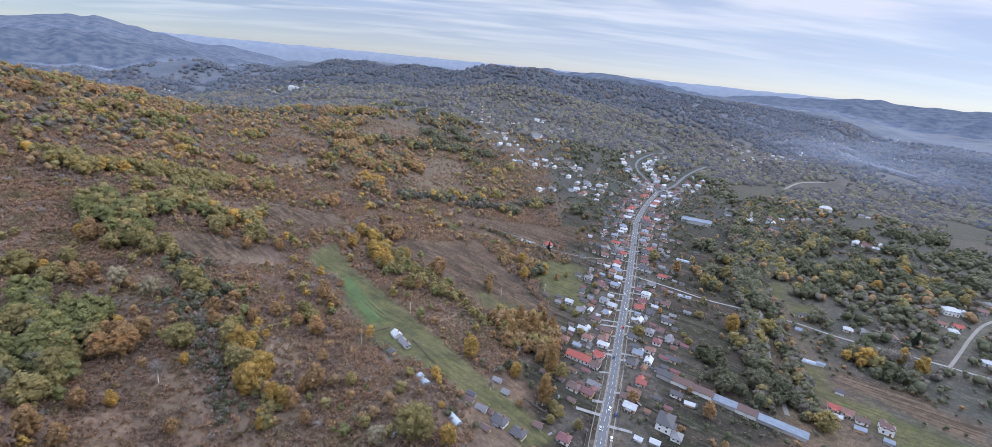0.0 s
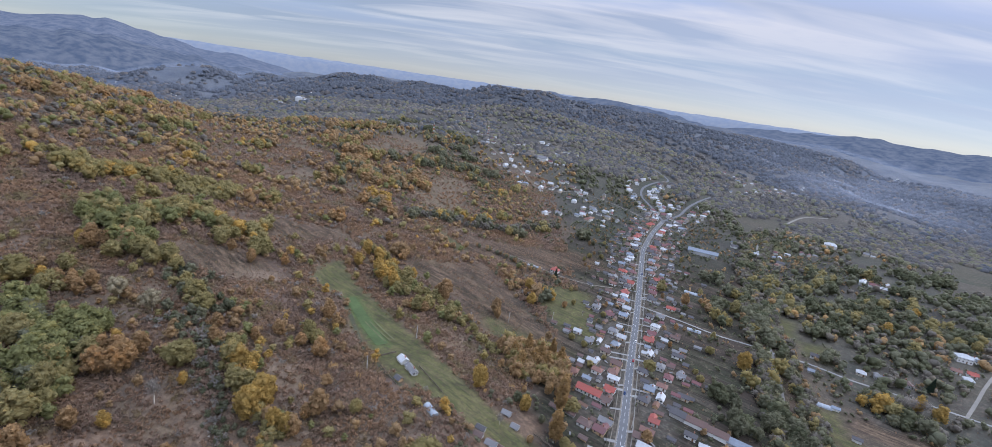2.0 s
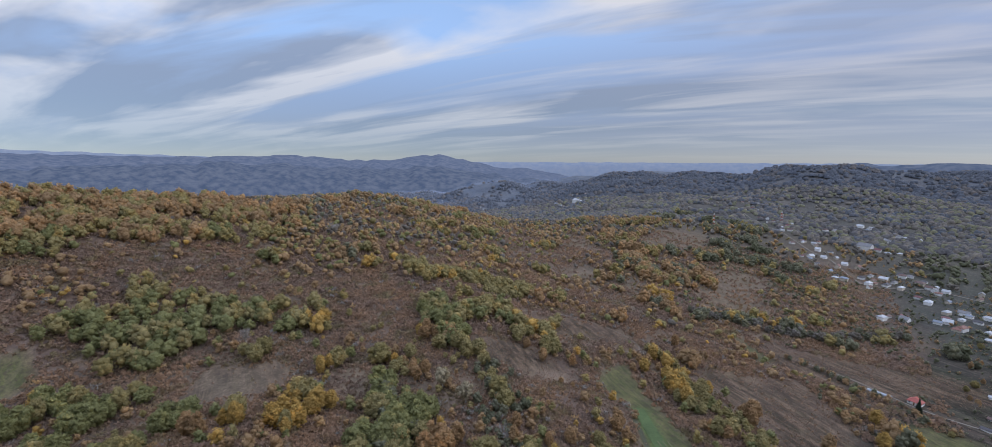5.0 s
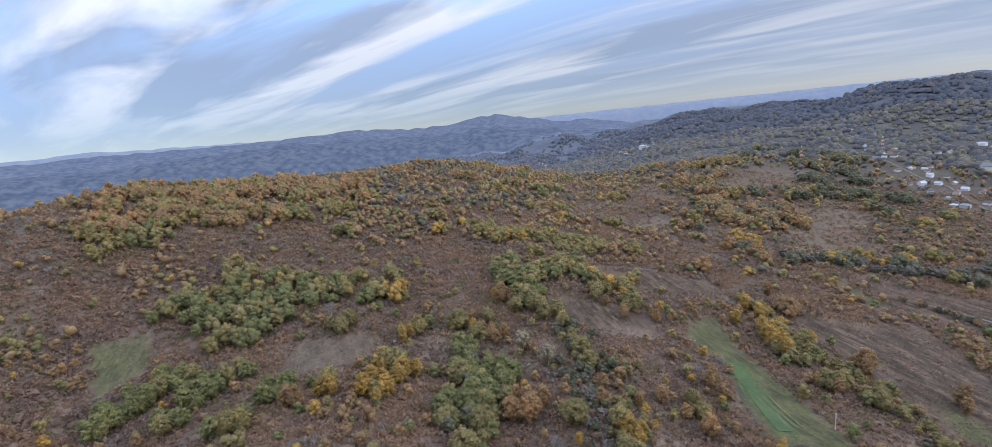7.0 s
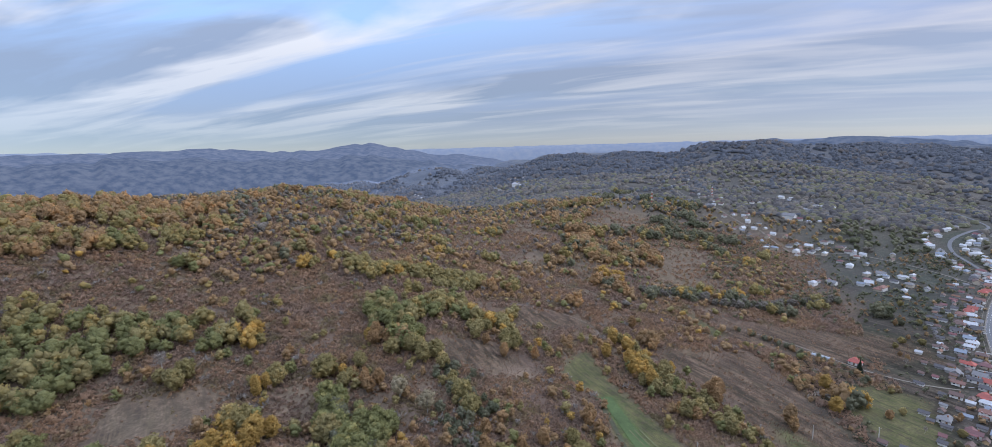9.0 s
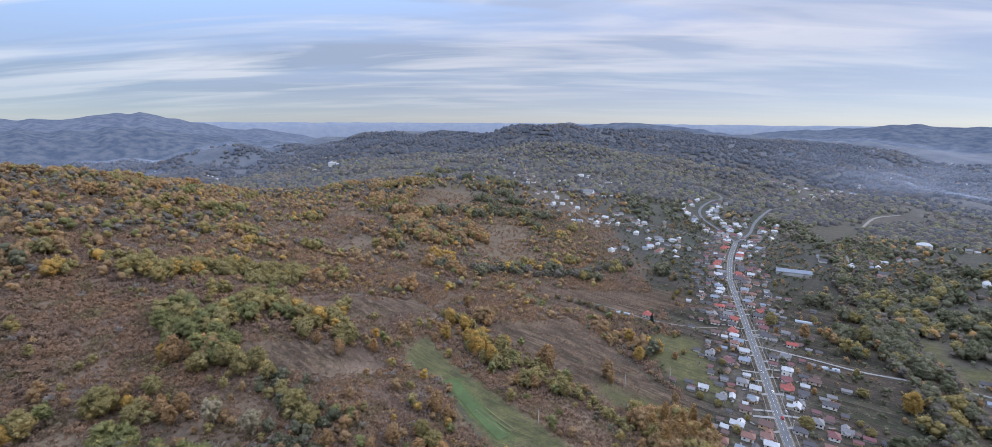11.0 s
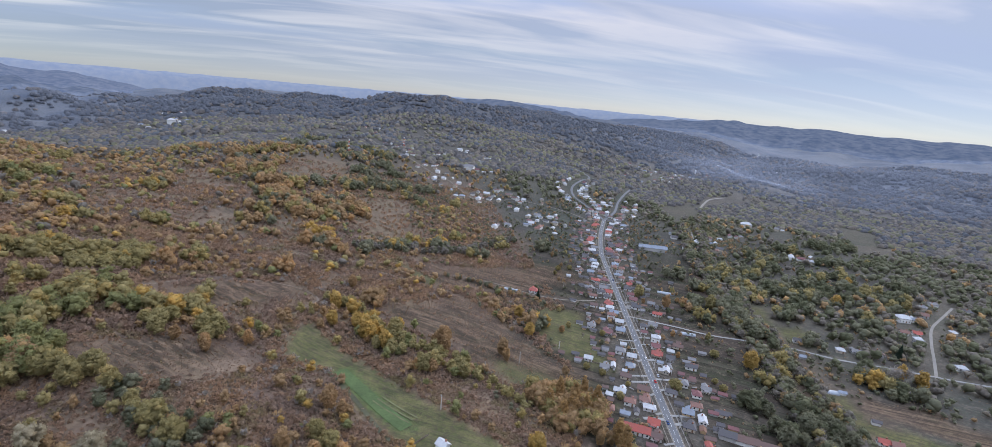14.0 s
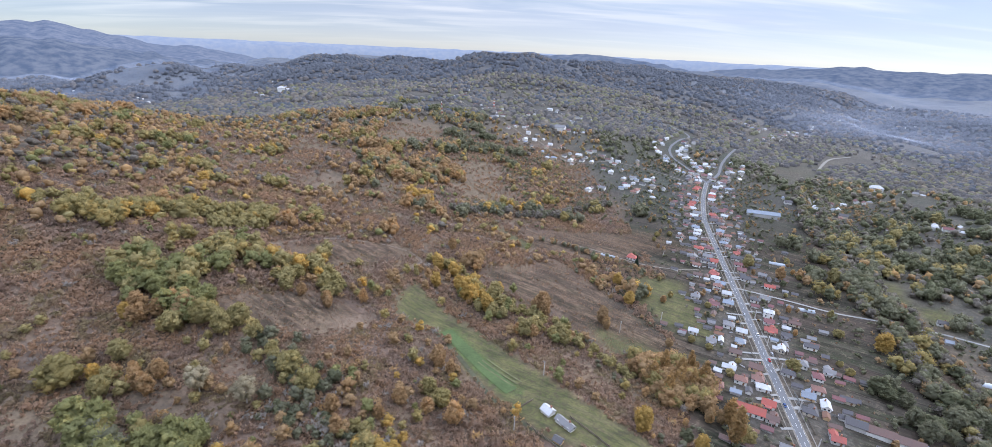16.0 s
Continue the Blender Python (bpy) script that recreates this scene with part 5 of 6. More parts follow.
        k = (r > 120) & (off_line(MAIN_ROAD, x, y) > 75) & (dice.uniform(size=len(x)) < share * 4.5 * np.clip(where - 0.3, 0, 1.5) ** 1.2 * free)
        x, y = x[k], y[k]
        far = np.hypot(x - MIDDLE[0], y - MIDDLE[1]) > 420
        mass.grow(x[~far], y[~far], dice.uniform(3.0, 8.5, (~far).sum()), dice.uniform(0.75, 1.15, (~far).sum()))
        mass.shapes = WOOD_SHAPES
        for spread in ((0, 7) if kind in ("brown", "river") else (0,)):
            ax, ay = x[far] + dice.normal(size=far.sum()) * spread, y[far] + dice.normal(size=far.sum()) * spread
            mass.grow(ax, ay, dice.uniform(3.5, 9.5, far.sum()), dice.uniform(0.75, 1.1, far.sum()))
        mass.link("young_trees", LEAVES[kind], "scattered young " + {"river": "grey-green"}.get(kind, kind) + " autumn trees among the scrub", "trees")
    # bushes and fruit trees between the village plots
    for kind, share in (("river", 0.20), ("scrub", 0.28), ("dark", 0.11), ("brown", 0.09)):
        mass = Thicket(HEDGE_SHAPES if kind != "scrub" else BUSHES)
        x, y = scatter_grid(-150, 520, 170, 900, 5.0)
        across = (0.4848 * x + 0.8746 * y) / 11
        edge = np.abs(across % 1 - 0.5) > 0.38
        where = lumps(x, y, 34, 91 + len(kind))
        plots = np.maximum(inside(PLOTS_WEST, x, y, 10), inside(PLOTS_EAST, x, y, 10))
        outer = (x > 190) & (off_line(RIVER_BED, x, y) < 240)
        field = np.maximum.reduce([inside(p, x, y, 3) for p in [MEADOW] + GREEN_FIELDS + TAN_FIELDS + PASTURES])
        p = share * (0.45 + 2.2 * edge) * np.clip(where * 2.2 - 0.5, 0, 1.5) * np.where(outer & (plots < 0.3), 1.0, np.where(plots > 0.3, 0.75, 0.5)) * (1 - field) * (1 + 1.6 * np.clip((y - 540) / 100, 0, 1)) * np.where((x < -20) & (y < 520), 0, 1)
        k = (dice.uniform(size=len(x)) < p) & clear_of_roads(x, y, 6) & clear_of_houses(x, y, 5.5)
        x, y = x[k], y[k]
        if kind == "scrub":
            mass.grow(x, y, dice.uniform(0.8, 1.7, len(x)), 1.0)
        else:
            mass.grow(x, y, dice.uniform(2.2, 5.5, len(x)), dice.uniform(0.8, 1.1, len(x)))
        mass.link("hedge_growth", LEAVES[kind], "bushes and fruit trees along the plot borders", "bushes")


HEDGEROWS = [
    (("lime", "olive"), 7, (3.5, 7.5), "olive bushes and trees lining the meadow", [(-105, 403), (-81, 368), (-48, 351), (-27, 332), (-10, 308), (4, 299), (21, 306)]),
    (("river", "mid"), 10, (6, 11), "grey-green trees along the field border", [(-116, 544), (-73, 572), (-28, 572), (24, 604), (73, 635)]),
    (("brown", "scrub"), 6, (3, 6), "dull brown thorn hedge between the fields", [(-109, 427), (-88, 453), (-55, 483)]),
    (("river", "brown"), 7, (3, 6.5), "grey-brown hedge trees below the farm track", [(-24, 509), (6, 495), (39, 470), (59, 455)]),
    (("orange", "brown"), 6, (5, 9), "rusty trees at the edge of the field", [(10, 417), (30, 441), (36, 405)]),
    (("brown", "orange", "olive"), 13, (9, 14), "tall rusty trees in a stand by the village", [(9, 306), (36, 312), (46, 300), (30, 288), (17, 286)]),
    (("river", "dark"), 13, (4, 8), "grey-green thicket on the slope", [(-198, 267), (-181, 257), (-164, 244), (-168, 230)]),
    (("dark", "river", "bare"), 11, (2.5, 5), "dark grey thicket running down the slope", [(-177, 226), (-158, 228), (-138, 201), (-126, 187), (-114, 173)]),
    (("lime", "olive", "brown"), 7, (5, 9), "row of yellowing trees beside the thicket", [(-140, 224), (-129, 206), (-118, 199), (-107, 187), (-97, 179)]),
    (("green", "olive", "river"), 16, (7, 12), "dense green trees at the foot of the slope", [(-228, 206), (-209, 198), (-195, 177), (-191, 162)]),
    (("lime", "olive"), 11, (6, 11), "row of olive trees across the hillside", [(-335, 382), (-309, 406), (-265, 399), (-274, 449)]),
    (("brown", "orange"), 7, (4, 8), "rusty hedge trees above the brown field", [(-245, 399), (-209, 438), (-171, 455)]),
]


def hedgerows():
    for kinds, wide, size, label, line in HEDGEROWS:
        for kind in kinds:
            mass, xs, ys = Thicket(TWIGGY if kind in ("bare", "scrub") else MID_SHAPES), [], []
            for p, d in along(line, 4.2 if size[1] < 8 else 6.0):
                for _ in range(max(1, round(wide / 7))):
                    q = p + Vector((d.y, -d.x)) * dice.normal() * wide * 0.42 + d * dice.uniform(-4, 4)
                    if clear_of_roads(q.x, q.y, 4) and clear_of_houses(q.x, q.y, 6):
                        xs.append(q.x)
                        ys.append(q.y)
            mass.grow(xs, ys, dice.uniform(*size, len(xs)), dice.uniform(0.8, 1.1, len(xs)))
            mass.link("hedgerow", LEAVES[kind], label, "hedge")


def far_woods():
    # woods of the middle distance, tree by tree, then of the far hills
    for x0, x1, y0, y1, step, low, high, shapes, kinds, size in (
        (130, 1300, 100, 1100, 8.0, 420, 1000, WOOD_SHAPES, (("dark", 0.26), ("river", 0.44), ("mid", 0.24), ("brown", 0.06)), (6.5, 14.0)),
        (-1050, 130, 100, 1100, 8.4, 420, 1000, WOOD_SHAPES, (("river", 0.06), ("mid", 0.44), ("brown", 0.30), ("olive", 0.12), ("orange", 0.04), ("lime", 0.04)), (4.5, 11.0)),
        # the farther belts use the leaf colours that have haze painted in
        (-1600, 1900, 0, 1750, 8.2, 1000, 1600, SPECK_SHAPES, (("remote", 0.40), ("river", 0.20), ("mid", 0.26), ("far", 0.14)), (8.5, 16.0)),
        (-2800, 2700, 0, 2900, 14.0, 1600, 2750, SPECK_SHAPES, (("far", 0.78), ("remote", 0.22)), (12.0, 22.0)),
    ):
        count = int((x1 - x0) * (y1 - y0) / step**2)
        x, y = dice.uniform(x0, x1, count), dice.uniform(y0, y1, count)
        r = np.hypot(x - MIDDLE[0], y - MIDDLE[1])
        b = np.degrees(np.arctan2(x - MIDDLE[0], y - MIDDLE[1]))
        k = (r >= low) & (r < high) & (b > -100) & (b < 68)
        x, y = x[k], y[k]
        k = (dice.uniform(size=len(x)) < wooded(x, y) * 0.92) & clear_of_roads(x, y, 8) & clear_of_houses(x, y, 8)
        x, y = x[k], y[k]
        draw = dice.uniform(size=len(x)) * 0.5 + lumps(x, y, 75, 99) * 0.3 + lumps(x, y, 190, 98) * 0.3
        low_share = 0.0
        order = np.argsort(np.argsort(draw)) / max(len(draw), 1)
        for kind, share in kinds:
            pick = (order >= low_share) & (order < low_share + share)
            low_share += share
            mass = Thicket(shapes)
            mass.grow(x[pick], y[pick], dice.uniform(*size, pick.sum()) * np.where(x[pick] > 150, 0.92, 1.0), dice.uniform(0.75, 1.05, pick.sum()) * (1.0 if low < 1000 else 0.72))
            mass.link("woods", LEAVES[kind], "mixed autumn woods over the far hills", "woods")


def riverside():
    """The dense belt of willows and brush along the river bed."""
    for kind, step, reach, size in (("river", 5.0, 18, (5, 12)), ("mid", 5.0, 20, (5, 12)), ("dark", 12.0, 20, (6, 12)), ("brown", 13.0, 18, (5, 10)), ("lime", 22.0, 16, (7, 11))):
        mass, xs, ys = Thicket(YOUNG_SHAPES), [], []
        for p, d in along(RIVER_BED, step):
            for s in (-1, 1):
                q = p + Vector((d.y, -d.x)) * s * dice.uniform(5.0, reach) + d * dice.uniform(-3, 3)
                if clear_of_roads(q.x, q.y, 5):
                    xs.append(q.x)
                    ys.append(q.y)
        mass.grow(xs, ys, dice.uniform(*size, len(xs)), dice.uniform(0.8, 1.1, len(xs)))
        mass.link("riverside_growth", LEAVES[kind], "dense willows and brush along the river bed", "trees")




# ---------------------------------------------------------------- houses, sheds and greenhouses
PLOT_TURN = -29.0


def glazed_meshes():
    frame_me, pane_me = bpy.data.meshes.new("window"), bpy.data.meshes.new("pane")
    bm = box(1.25, 0.10, 1.45, (0, 0, 0), 0.02)
    bm.to_mesh(frame_me)
    bm.free()
    bm = box(0.98, 0.08, 1.18, (0, -0.03, 0.13))
    bm.to_mesh(pane_me)
    bm.free()
    frame_me.materials.append(FRAME_PAINT)
    pane_me.materials.append(GLASS)
    return frame_me, pane_me


WINDOW_MESH, PANE_MESH = glazed_meshes()


def window(parent, x, y, z, turn):
    w = laid("window", WINDOW_MESH, parent)
    w.matrix_basis = Matrix.Translation((x, y, z)) @ Matrix.Rotation(turn, 4, "Z")
    laid("pane", PANE_MESH, w)


def roof_mesh(length, width, eaves, rise, over, hip, mat):
    """A pitched roof with thickness; hip: how far the ridge stops short of each end."""
    a, b, t = length / 2 + over, width / 2 + over, 0.22
    drop = rise * over / (width / 2)
    r = max(a - hip, 0.01) if hip else a
    top = [(-a, -b, eaves - drop), (a, -b, eaves - drop), (a, b, eaves - drop), (-a, b, eaves - drop), (-r, 0, eaves + rise), (r, 0, eaves + rise)]
    verts = [(x, y, z + t) for x, y, z in top] + list(top)
    faces = [(0, 1, 5, 4), (2, 3, 4, 5), (6 + 1, 6, 6 + 4, 6 + 5), (6 + 3, 6 + 2, 6 + 5, 6 + 4), (1, 0, 6, 7), (3, 2, 8, 9)]
    if hip:
        faces += [(1, 2, 5), (3, 0, 4), (8, 7, 11), (6, 9, 10), (2, 1, 7, 8), (0, 3, 9, 6)]
    else:
        faces += [(1, 7, 11, 5), (5, 11, 8, 2), (3, 9, 10, 4), (4, 10, 6, 0)]
    return mesh_from("roof", verts, faces, mat)


def wall_mesh(length, width, height, rise, gable, mat):
    a, b = length / 2, width / 2
    verts = [(-a, -b, -1.5), (a, -b, -1.5), (a, b, -1.5), (-a, b, -1.5), (-a, -b, height), (a, -b, height), (a, b, height), (-a, b, height)]
    faces = [(0, 1, 5, 4), (2, 3, 7, 6), (3, 2, 1, 0)]
    if gable:
        verts += [(-a, 0, height + rise * 0.98), (a, 0, height + rise * 0.98)]
        faces += [(1, 2, 6, 9, 5), (3, 0, 4, 8, 7), (4, 5, 9, 8), (6, 7, 8, 9)]
    else:
        faces += [(1, 2, 6, 5), (3, 0, 4, 7), (4, 5, 6, 7)]
    return mesh_from("wall", verts, faces, mat)


ROOF_WORDS = {"brown": "brown tiled", "wine": "wine-red sheet", "slate": "dark slate-grey", "grey": "grey fibre-cement", "orange": "orange clay-tiled", "white": "bright zinc sheet", "blue": "blue-grey sheet", "red": "bright red tiled", "rust": "rusted sheet"}
WALL_WORDS = ["white plastered", "cream plastered", "grey rendered", "ochre plastered"]


def house(x, y, colour, length, width, height, turn, hip=False, wall=0, detail=2, label="", group="houses along the main road", name="house"):
    """A house with walls, roof, chimney, door and windows. detail: 2 whole, 1 walls, roof and chimney, 0 a shed."""
    small = 0.9 if math.hypot(x, y) > 620 else 0.78
    length, width, height = length * small, width * small, height * (small + 0.07)
    root = new("cottage" if name == "house" and math.hypot(x, y) > 620 else name)
    BUILT.append((x, y))
    base = min(land_at(x + dx, y + dy) for dx in (-4, 4) for dy in (-4, 4)) * 0.5 + land_at(x, y) * 0.5
    root.matrix_basis = pose(x, y, base + 0.15, 0, 0, turn)
    rise = width * (0.30 if hip else 0.36)
    laid("wall", wall_mesh(length, width, height, rise, not hip, WALLS[wall]), root)
    laid("roof", roof_mesh(length, width, height, rise, 0.55, width * 0.48 if hip else 0, ROOFS[colour]), root)
    if detail > 1 and length < 11.5 and dice.uniform() < 0.45:
        # a wing across the back, with its own roof
        wing, deep, low = dice.uniform(3.6, 4.6), dice.uniform(3.0, 4.5), height * 0.82
        at = Matrix.Translation((dice.choice([-1, 1]) * (length / 2 - wing / 2 - 0.2), width / 2 + deep / 2 - 0.3, 0)) @ Matrix.Rotation(math.pi / 2, 4, "Z")
        side = laid("annex", wall_mesh(deep, wing, low, wing * 0.34, True, WALLS[wall]), root)
        side.matrix_basis = at
        laid("annex_roof", roof_mesh(deep, wing, low, wing * 0.34, 0.35, 0, ROOFS[colour]), side)
    if detail > 1 and dice.uniform() < 0.35:
        # a porch with a lean-to roof along the front
        bm = box(length * 0.55, 1.9, 0.14, (0, 0, 0), 0.02)
        bmesh.ops.rotate(bm, verts=bm.verts[:], cent=(0, 0, 0), matrix=Matrix.Rotation(radians(14), 3, "X"))
        bmesh.ops.translate(bm, verts=bm.verts[:], vec=(0, -width / 2 - 1.2, 2.35))
        porch = part("porch_roof", bm, ROOFS["grey" if colour in ("white", "blue") else colour], root)
        for px in (-length * 0.26, 0, length * 0.26):
            part("porch_post", box(0.14, 0.14, 2.2, (px, -width / 2 - 1.95, 0), 0.02), FRAME_PAINT, porch)
    if detail > 0 and math.hypot(x, y) < 700:
        part("chimney", box(0.7, 0.7, rise * 0.7 + 0.9, (length * 0.22, width * 0.14, height + rise * 0.45), 0.03), BRICK, root)
    if detail > 1:
        n = max(2, int(length / 2.7))
        for k in range(n):
            px = -length / 2 + (k + 0.5) * length / n
            if k == n // 2:
                part("door", box(1.0, 0.12, 2.1, (px, -width / 2 - 0.02, 0.0), 0.02), DOOR_WOOD, root)
            else:
                window(root, px, -width / 2 - 0.02, 0.9, 0)
            window(root, px, width / 2 + 0.02, 0.9, math.pi)
            if height > 4.6:
                window(root, px, -width / 2 - 0.02, 3.6, 0)
                window(root, px, width / 2 + 0.02, 3.6, math.pi)
        for s in (-1, 1):
            for q in (-width * 0.22, width * 0.22):
                window(root, s * (length / 2 + 0.02), q, 0.9, s * math.pi / 2)
                if height > 4.6:
                    window(root, s * (length / 2 + 0.02), q, 3.6, s * math.pi / 2)
    kind = "shed" if detail == 0 else "barn" if name == "barn" else "house"
    words = label or (("low " if height < 4.6 else "tall ") + WALL_WORDS[wall] + " " + kind + " with a " + ROOF_WORDS[colour] + (" hipped roof" if hip else " gabled roof"))
    tagged(root, words, kind, group)
    return root


# rows of x, y, colour and kind of house: h hipped, g gabled, s shed
WEST_SOUTH = [(58, 248, "brown", "h"), (47, 202, "wine", "h"), (22, 196, "slate", "h"), (12, 200, "slate", "h"), (15, 227, "grey", "s"), (10, 236, "grey", "s"), (76, 309, "orange", "h"), (58, 303, "orange", "h"), (66, 319, "white", "s"), (75, 322, "white", "g"), (67, 298, "blue", "s"), (53, 292, "wine", "s"), (69, 268, "wine", "s"), (88, 339, "brown", "g"), (69, 364, "white", "g"), (77, 352, "grey", "g"), (59, 361, "grey", "s"), (101, 374, "grey", "h"), (109, 385, "white", "s"), (90, 379, "slate", "s"), (2, 205, "grey", "s"), (5, 191, "brown", "s"), (31, 188, "rust", "s"), (-4, 214, "slate", "s"), (33, 207, "brown", "s")]
WEST_NORTH = [(104, 405, "wine", "g"), (93, 416, "grey", "h"), (112, 416, "slate", "s"), (109, 428, "blue", "s"), (113, 457, "brown", "g"), (118, 449, "white", "s"), (120, 433, "orange", "h"), (134, 488, "slate", "g"), (142, 517, "red", "h"), (121, 478, "orange", "g"), (126, 497, "grey", "g"), (149, 504, "slate", "s"), (144, 541, "blue", "g"), (162, 576, "blue", "g"), (133, 545, "brown", "g"), (166, 609, "brown", "h"), (112, 527, "white", "s"), (176, 636, "orange", "h"), (188, 652, "red", "h"), (155, 556, "white", "g"), (150, 528, "grey", "s"), (158, 592, "slate", "g")]
EAST_SOUTH = [(90, 212, "white", "s"), (99, 211, "white", "s"), (104, 261, "red", "g"), (116, 287, "white", "g"), (130, 314, "wine", "h"), (121, 301, "orange", "h"), (110, 305, "slate", "s"), (128, 327, "grey", "h"), (141, 319, "grey", "g"), (124, 344, "white", "g"), (126, 356, "blue", "s"), (138, 361, "slate", "g"), (142, 391, "white", "h"), (145, 372, "white", "s"), (155, 418, "grey", "g"), (139, 405, "wine", "s"), (148, 348, "slate", "g"), (134, 293, "slate", "g"), (151, 337, "slate", "s"), (110, 271, "brown", "s"), (121, 278, "slate", "s"), (137, 331, "brown", "s"), (125, 254, "slate", "g"), (131, 247, "white", "s"), (156, 379, "brown", "g")]
EAST_NORTH = [(172, 440, "red", "g"), (159, 463, "slate", "s"), (166, 484, "wine", "g"), (178, 511, "red", "g"), (177, 527, "orange", "h"), (190, 530, "blue", "s"), (191, 556, "orange", "h"), (198, 582, "orange", "h"), (193, 507, "grey", "s"), (237, 522, "slate", "s"), (187, 486, "slate", "s"), (179, 464, "grey", "g"), (219, 622, "white", "g"), (205, 600, "brown", "h"), (210, 560, "slate", "g"), (225, 640, "wine", "g"), (183, 545, "grey", "g")]
ACROSS_RIVER = [(283, 386, "slate", "g"), (247, 362, "brown", "s"), (265, 361, "blue", "s"), (311, 367, "white", "h"), (324, 363, "grey", "g"), (342, 358, "brown", "h"), (288, 349, "orange", "s"), (254, 312, "blue", "s"), (453, 411, "blue", "h"), (411, 390, "orange", "g"), (423, 387, "red", "g"), (406, 373, "white", "h"), (476, 421, "orange", "g"), (397, 330, "white", "h"), (247, 279, "slate", "s"), (231, 261, "red", "g"), (237, 257, "orange", "g"), (228, 252, "white", "s"), (242, 250, "brown", "g"), (235, 242, "blue", "s"), (252, 243, "brown", "h"), (246, 233, "blue", "s")]
VALLEY_HAMLET = [(351, 700), (338, 650), (372, 673), (405, 712), (413, 699), (366, 652), (392, 645), (463, 714), (412, 592), (605, 772), (486, 594), (492, 583), (475, 600), (1236, 1312), (1252, 1307), (1268, 1305)]
UPPER_HAMLET = [(-171, 1333), (-144, 1387), (-124, 1411), (-130, 1350), (-101, 1213), (-82, 1175), (-67, 1176), (-47, 1129), (-42, 1090), (-63, 1060), (16, 1130), (31, 1137), (78, 1225), (91, 1209), (102, 1201), (132, 1163), (139, 1141), (107, 1087), (-36, 989), (-20, 1013), (2, 970), (-8, 925), (10, 932), (85, 1009)]
LOWER_HAMLET = [(36, 909), (26, 888), (52, 897), (52, 848), (31, 830), (58, 823), (78, 855), (100, 874), (78, 829), (92, 820), (115, 850), (127, 829), (138, 828), (112, 773), (172, 834), (123, 742), (139, 747), (118, 707), (159, 743), (59, 687), (80, 695), (126, 690), (157, 715)]
MIST_HOUSES = [(635, 1415), (632, 1378), (631, 1312), (566, 1202), (649, 1240), (661, 1225), (714, 1297), (747, 1316), (792, 1365), (823, 1371), (908, 1472), (877, 1384), (938, 1447), (1294, 1977), (1210, 1870), (1115, 1663), (1146, 1678), (1399, 1725), (1404, 1701), (1177, 1598), (1562, 2070), (1729, 2151)]
BACK_VALLEY = [(-680, 1376), (-652, 1348), (-599, 1383), (-590, 1405), (-563, 1374), (-814, 1783), (-777, 1771), (-1501, 1746), (-1473, 1750), (-1249, 1539), (-1174, 1601), (-1134, 1610), (-1102, 1588), (-888, 1376)]


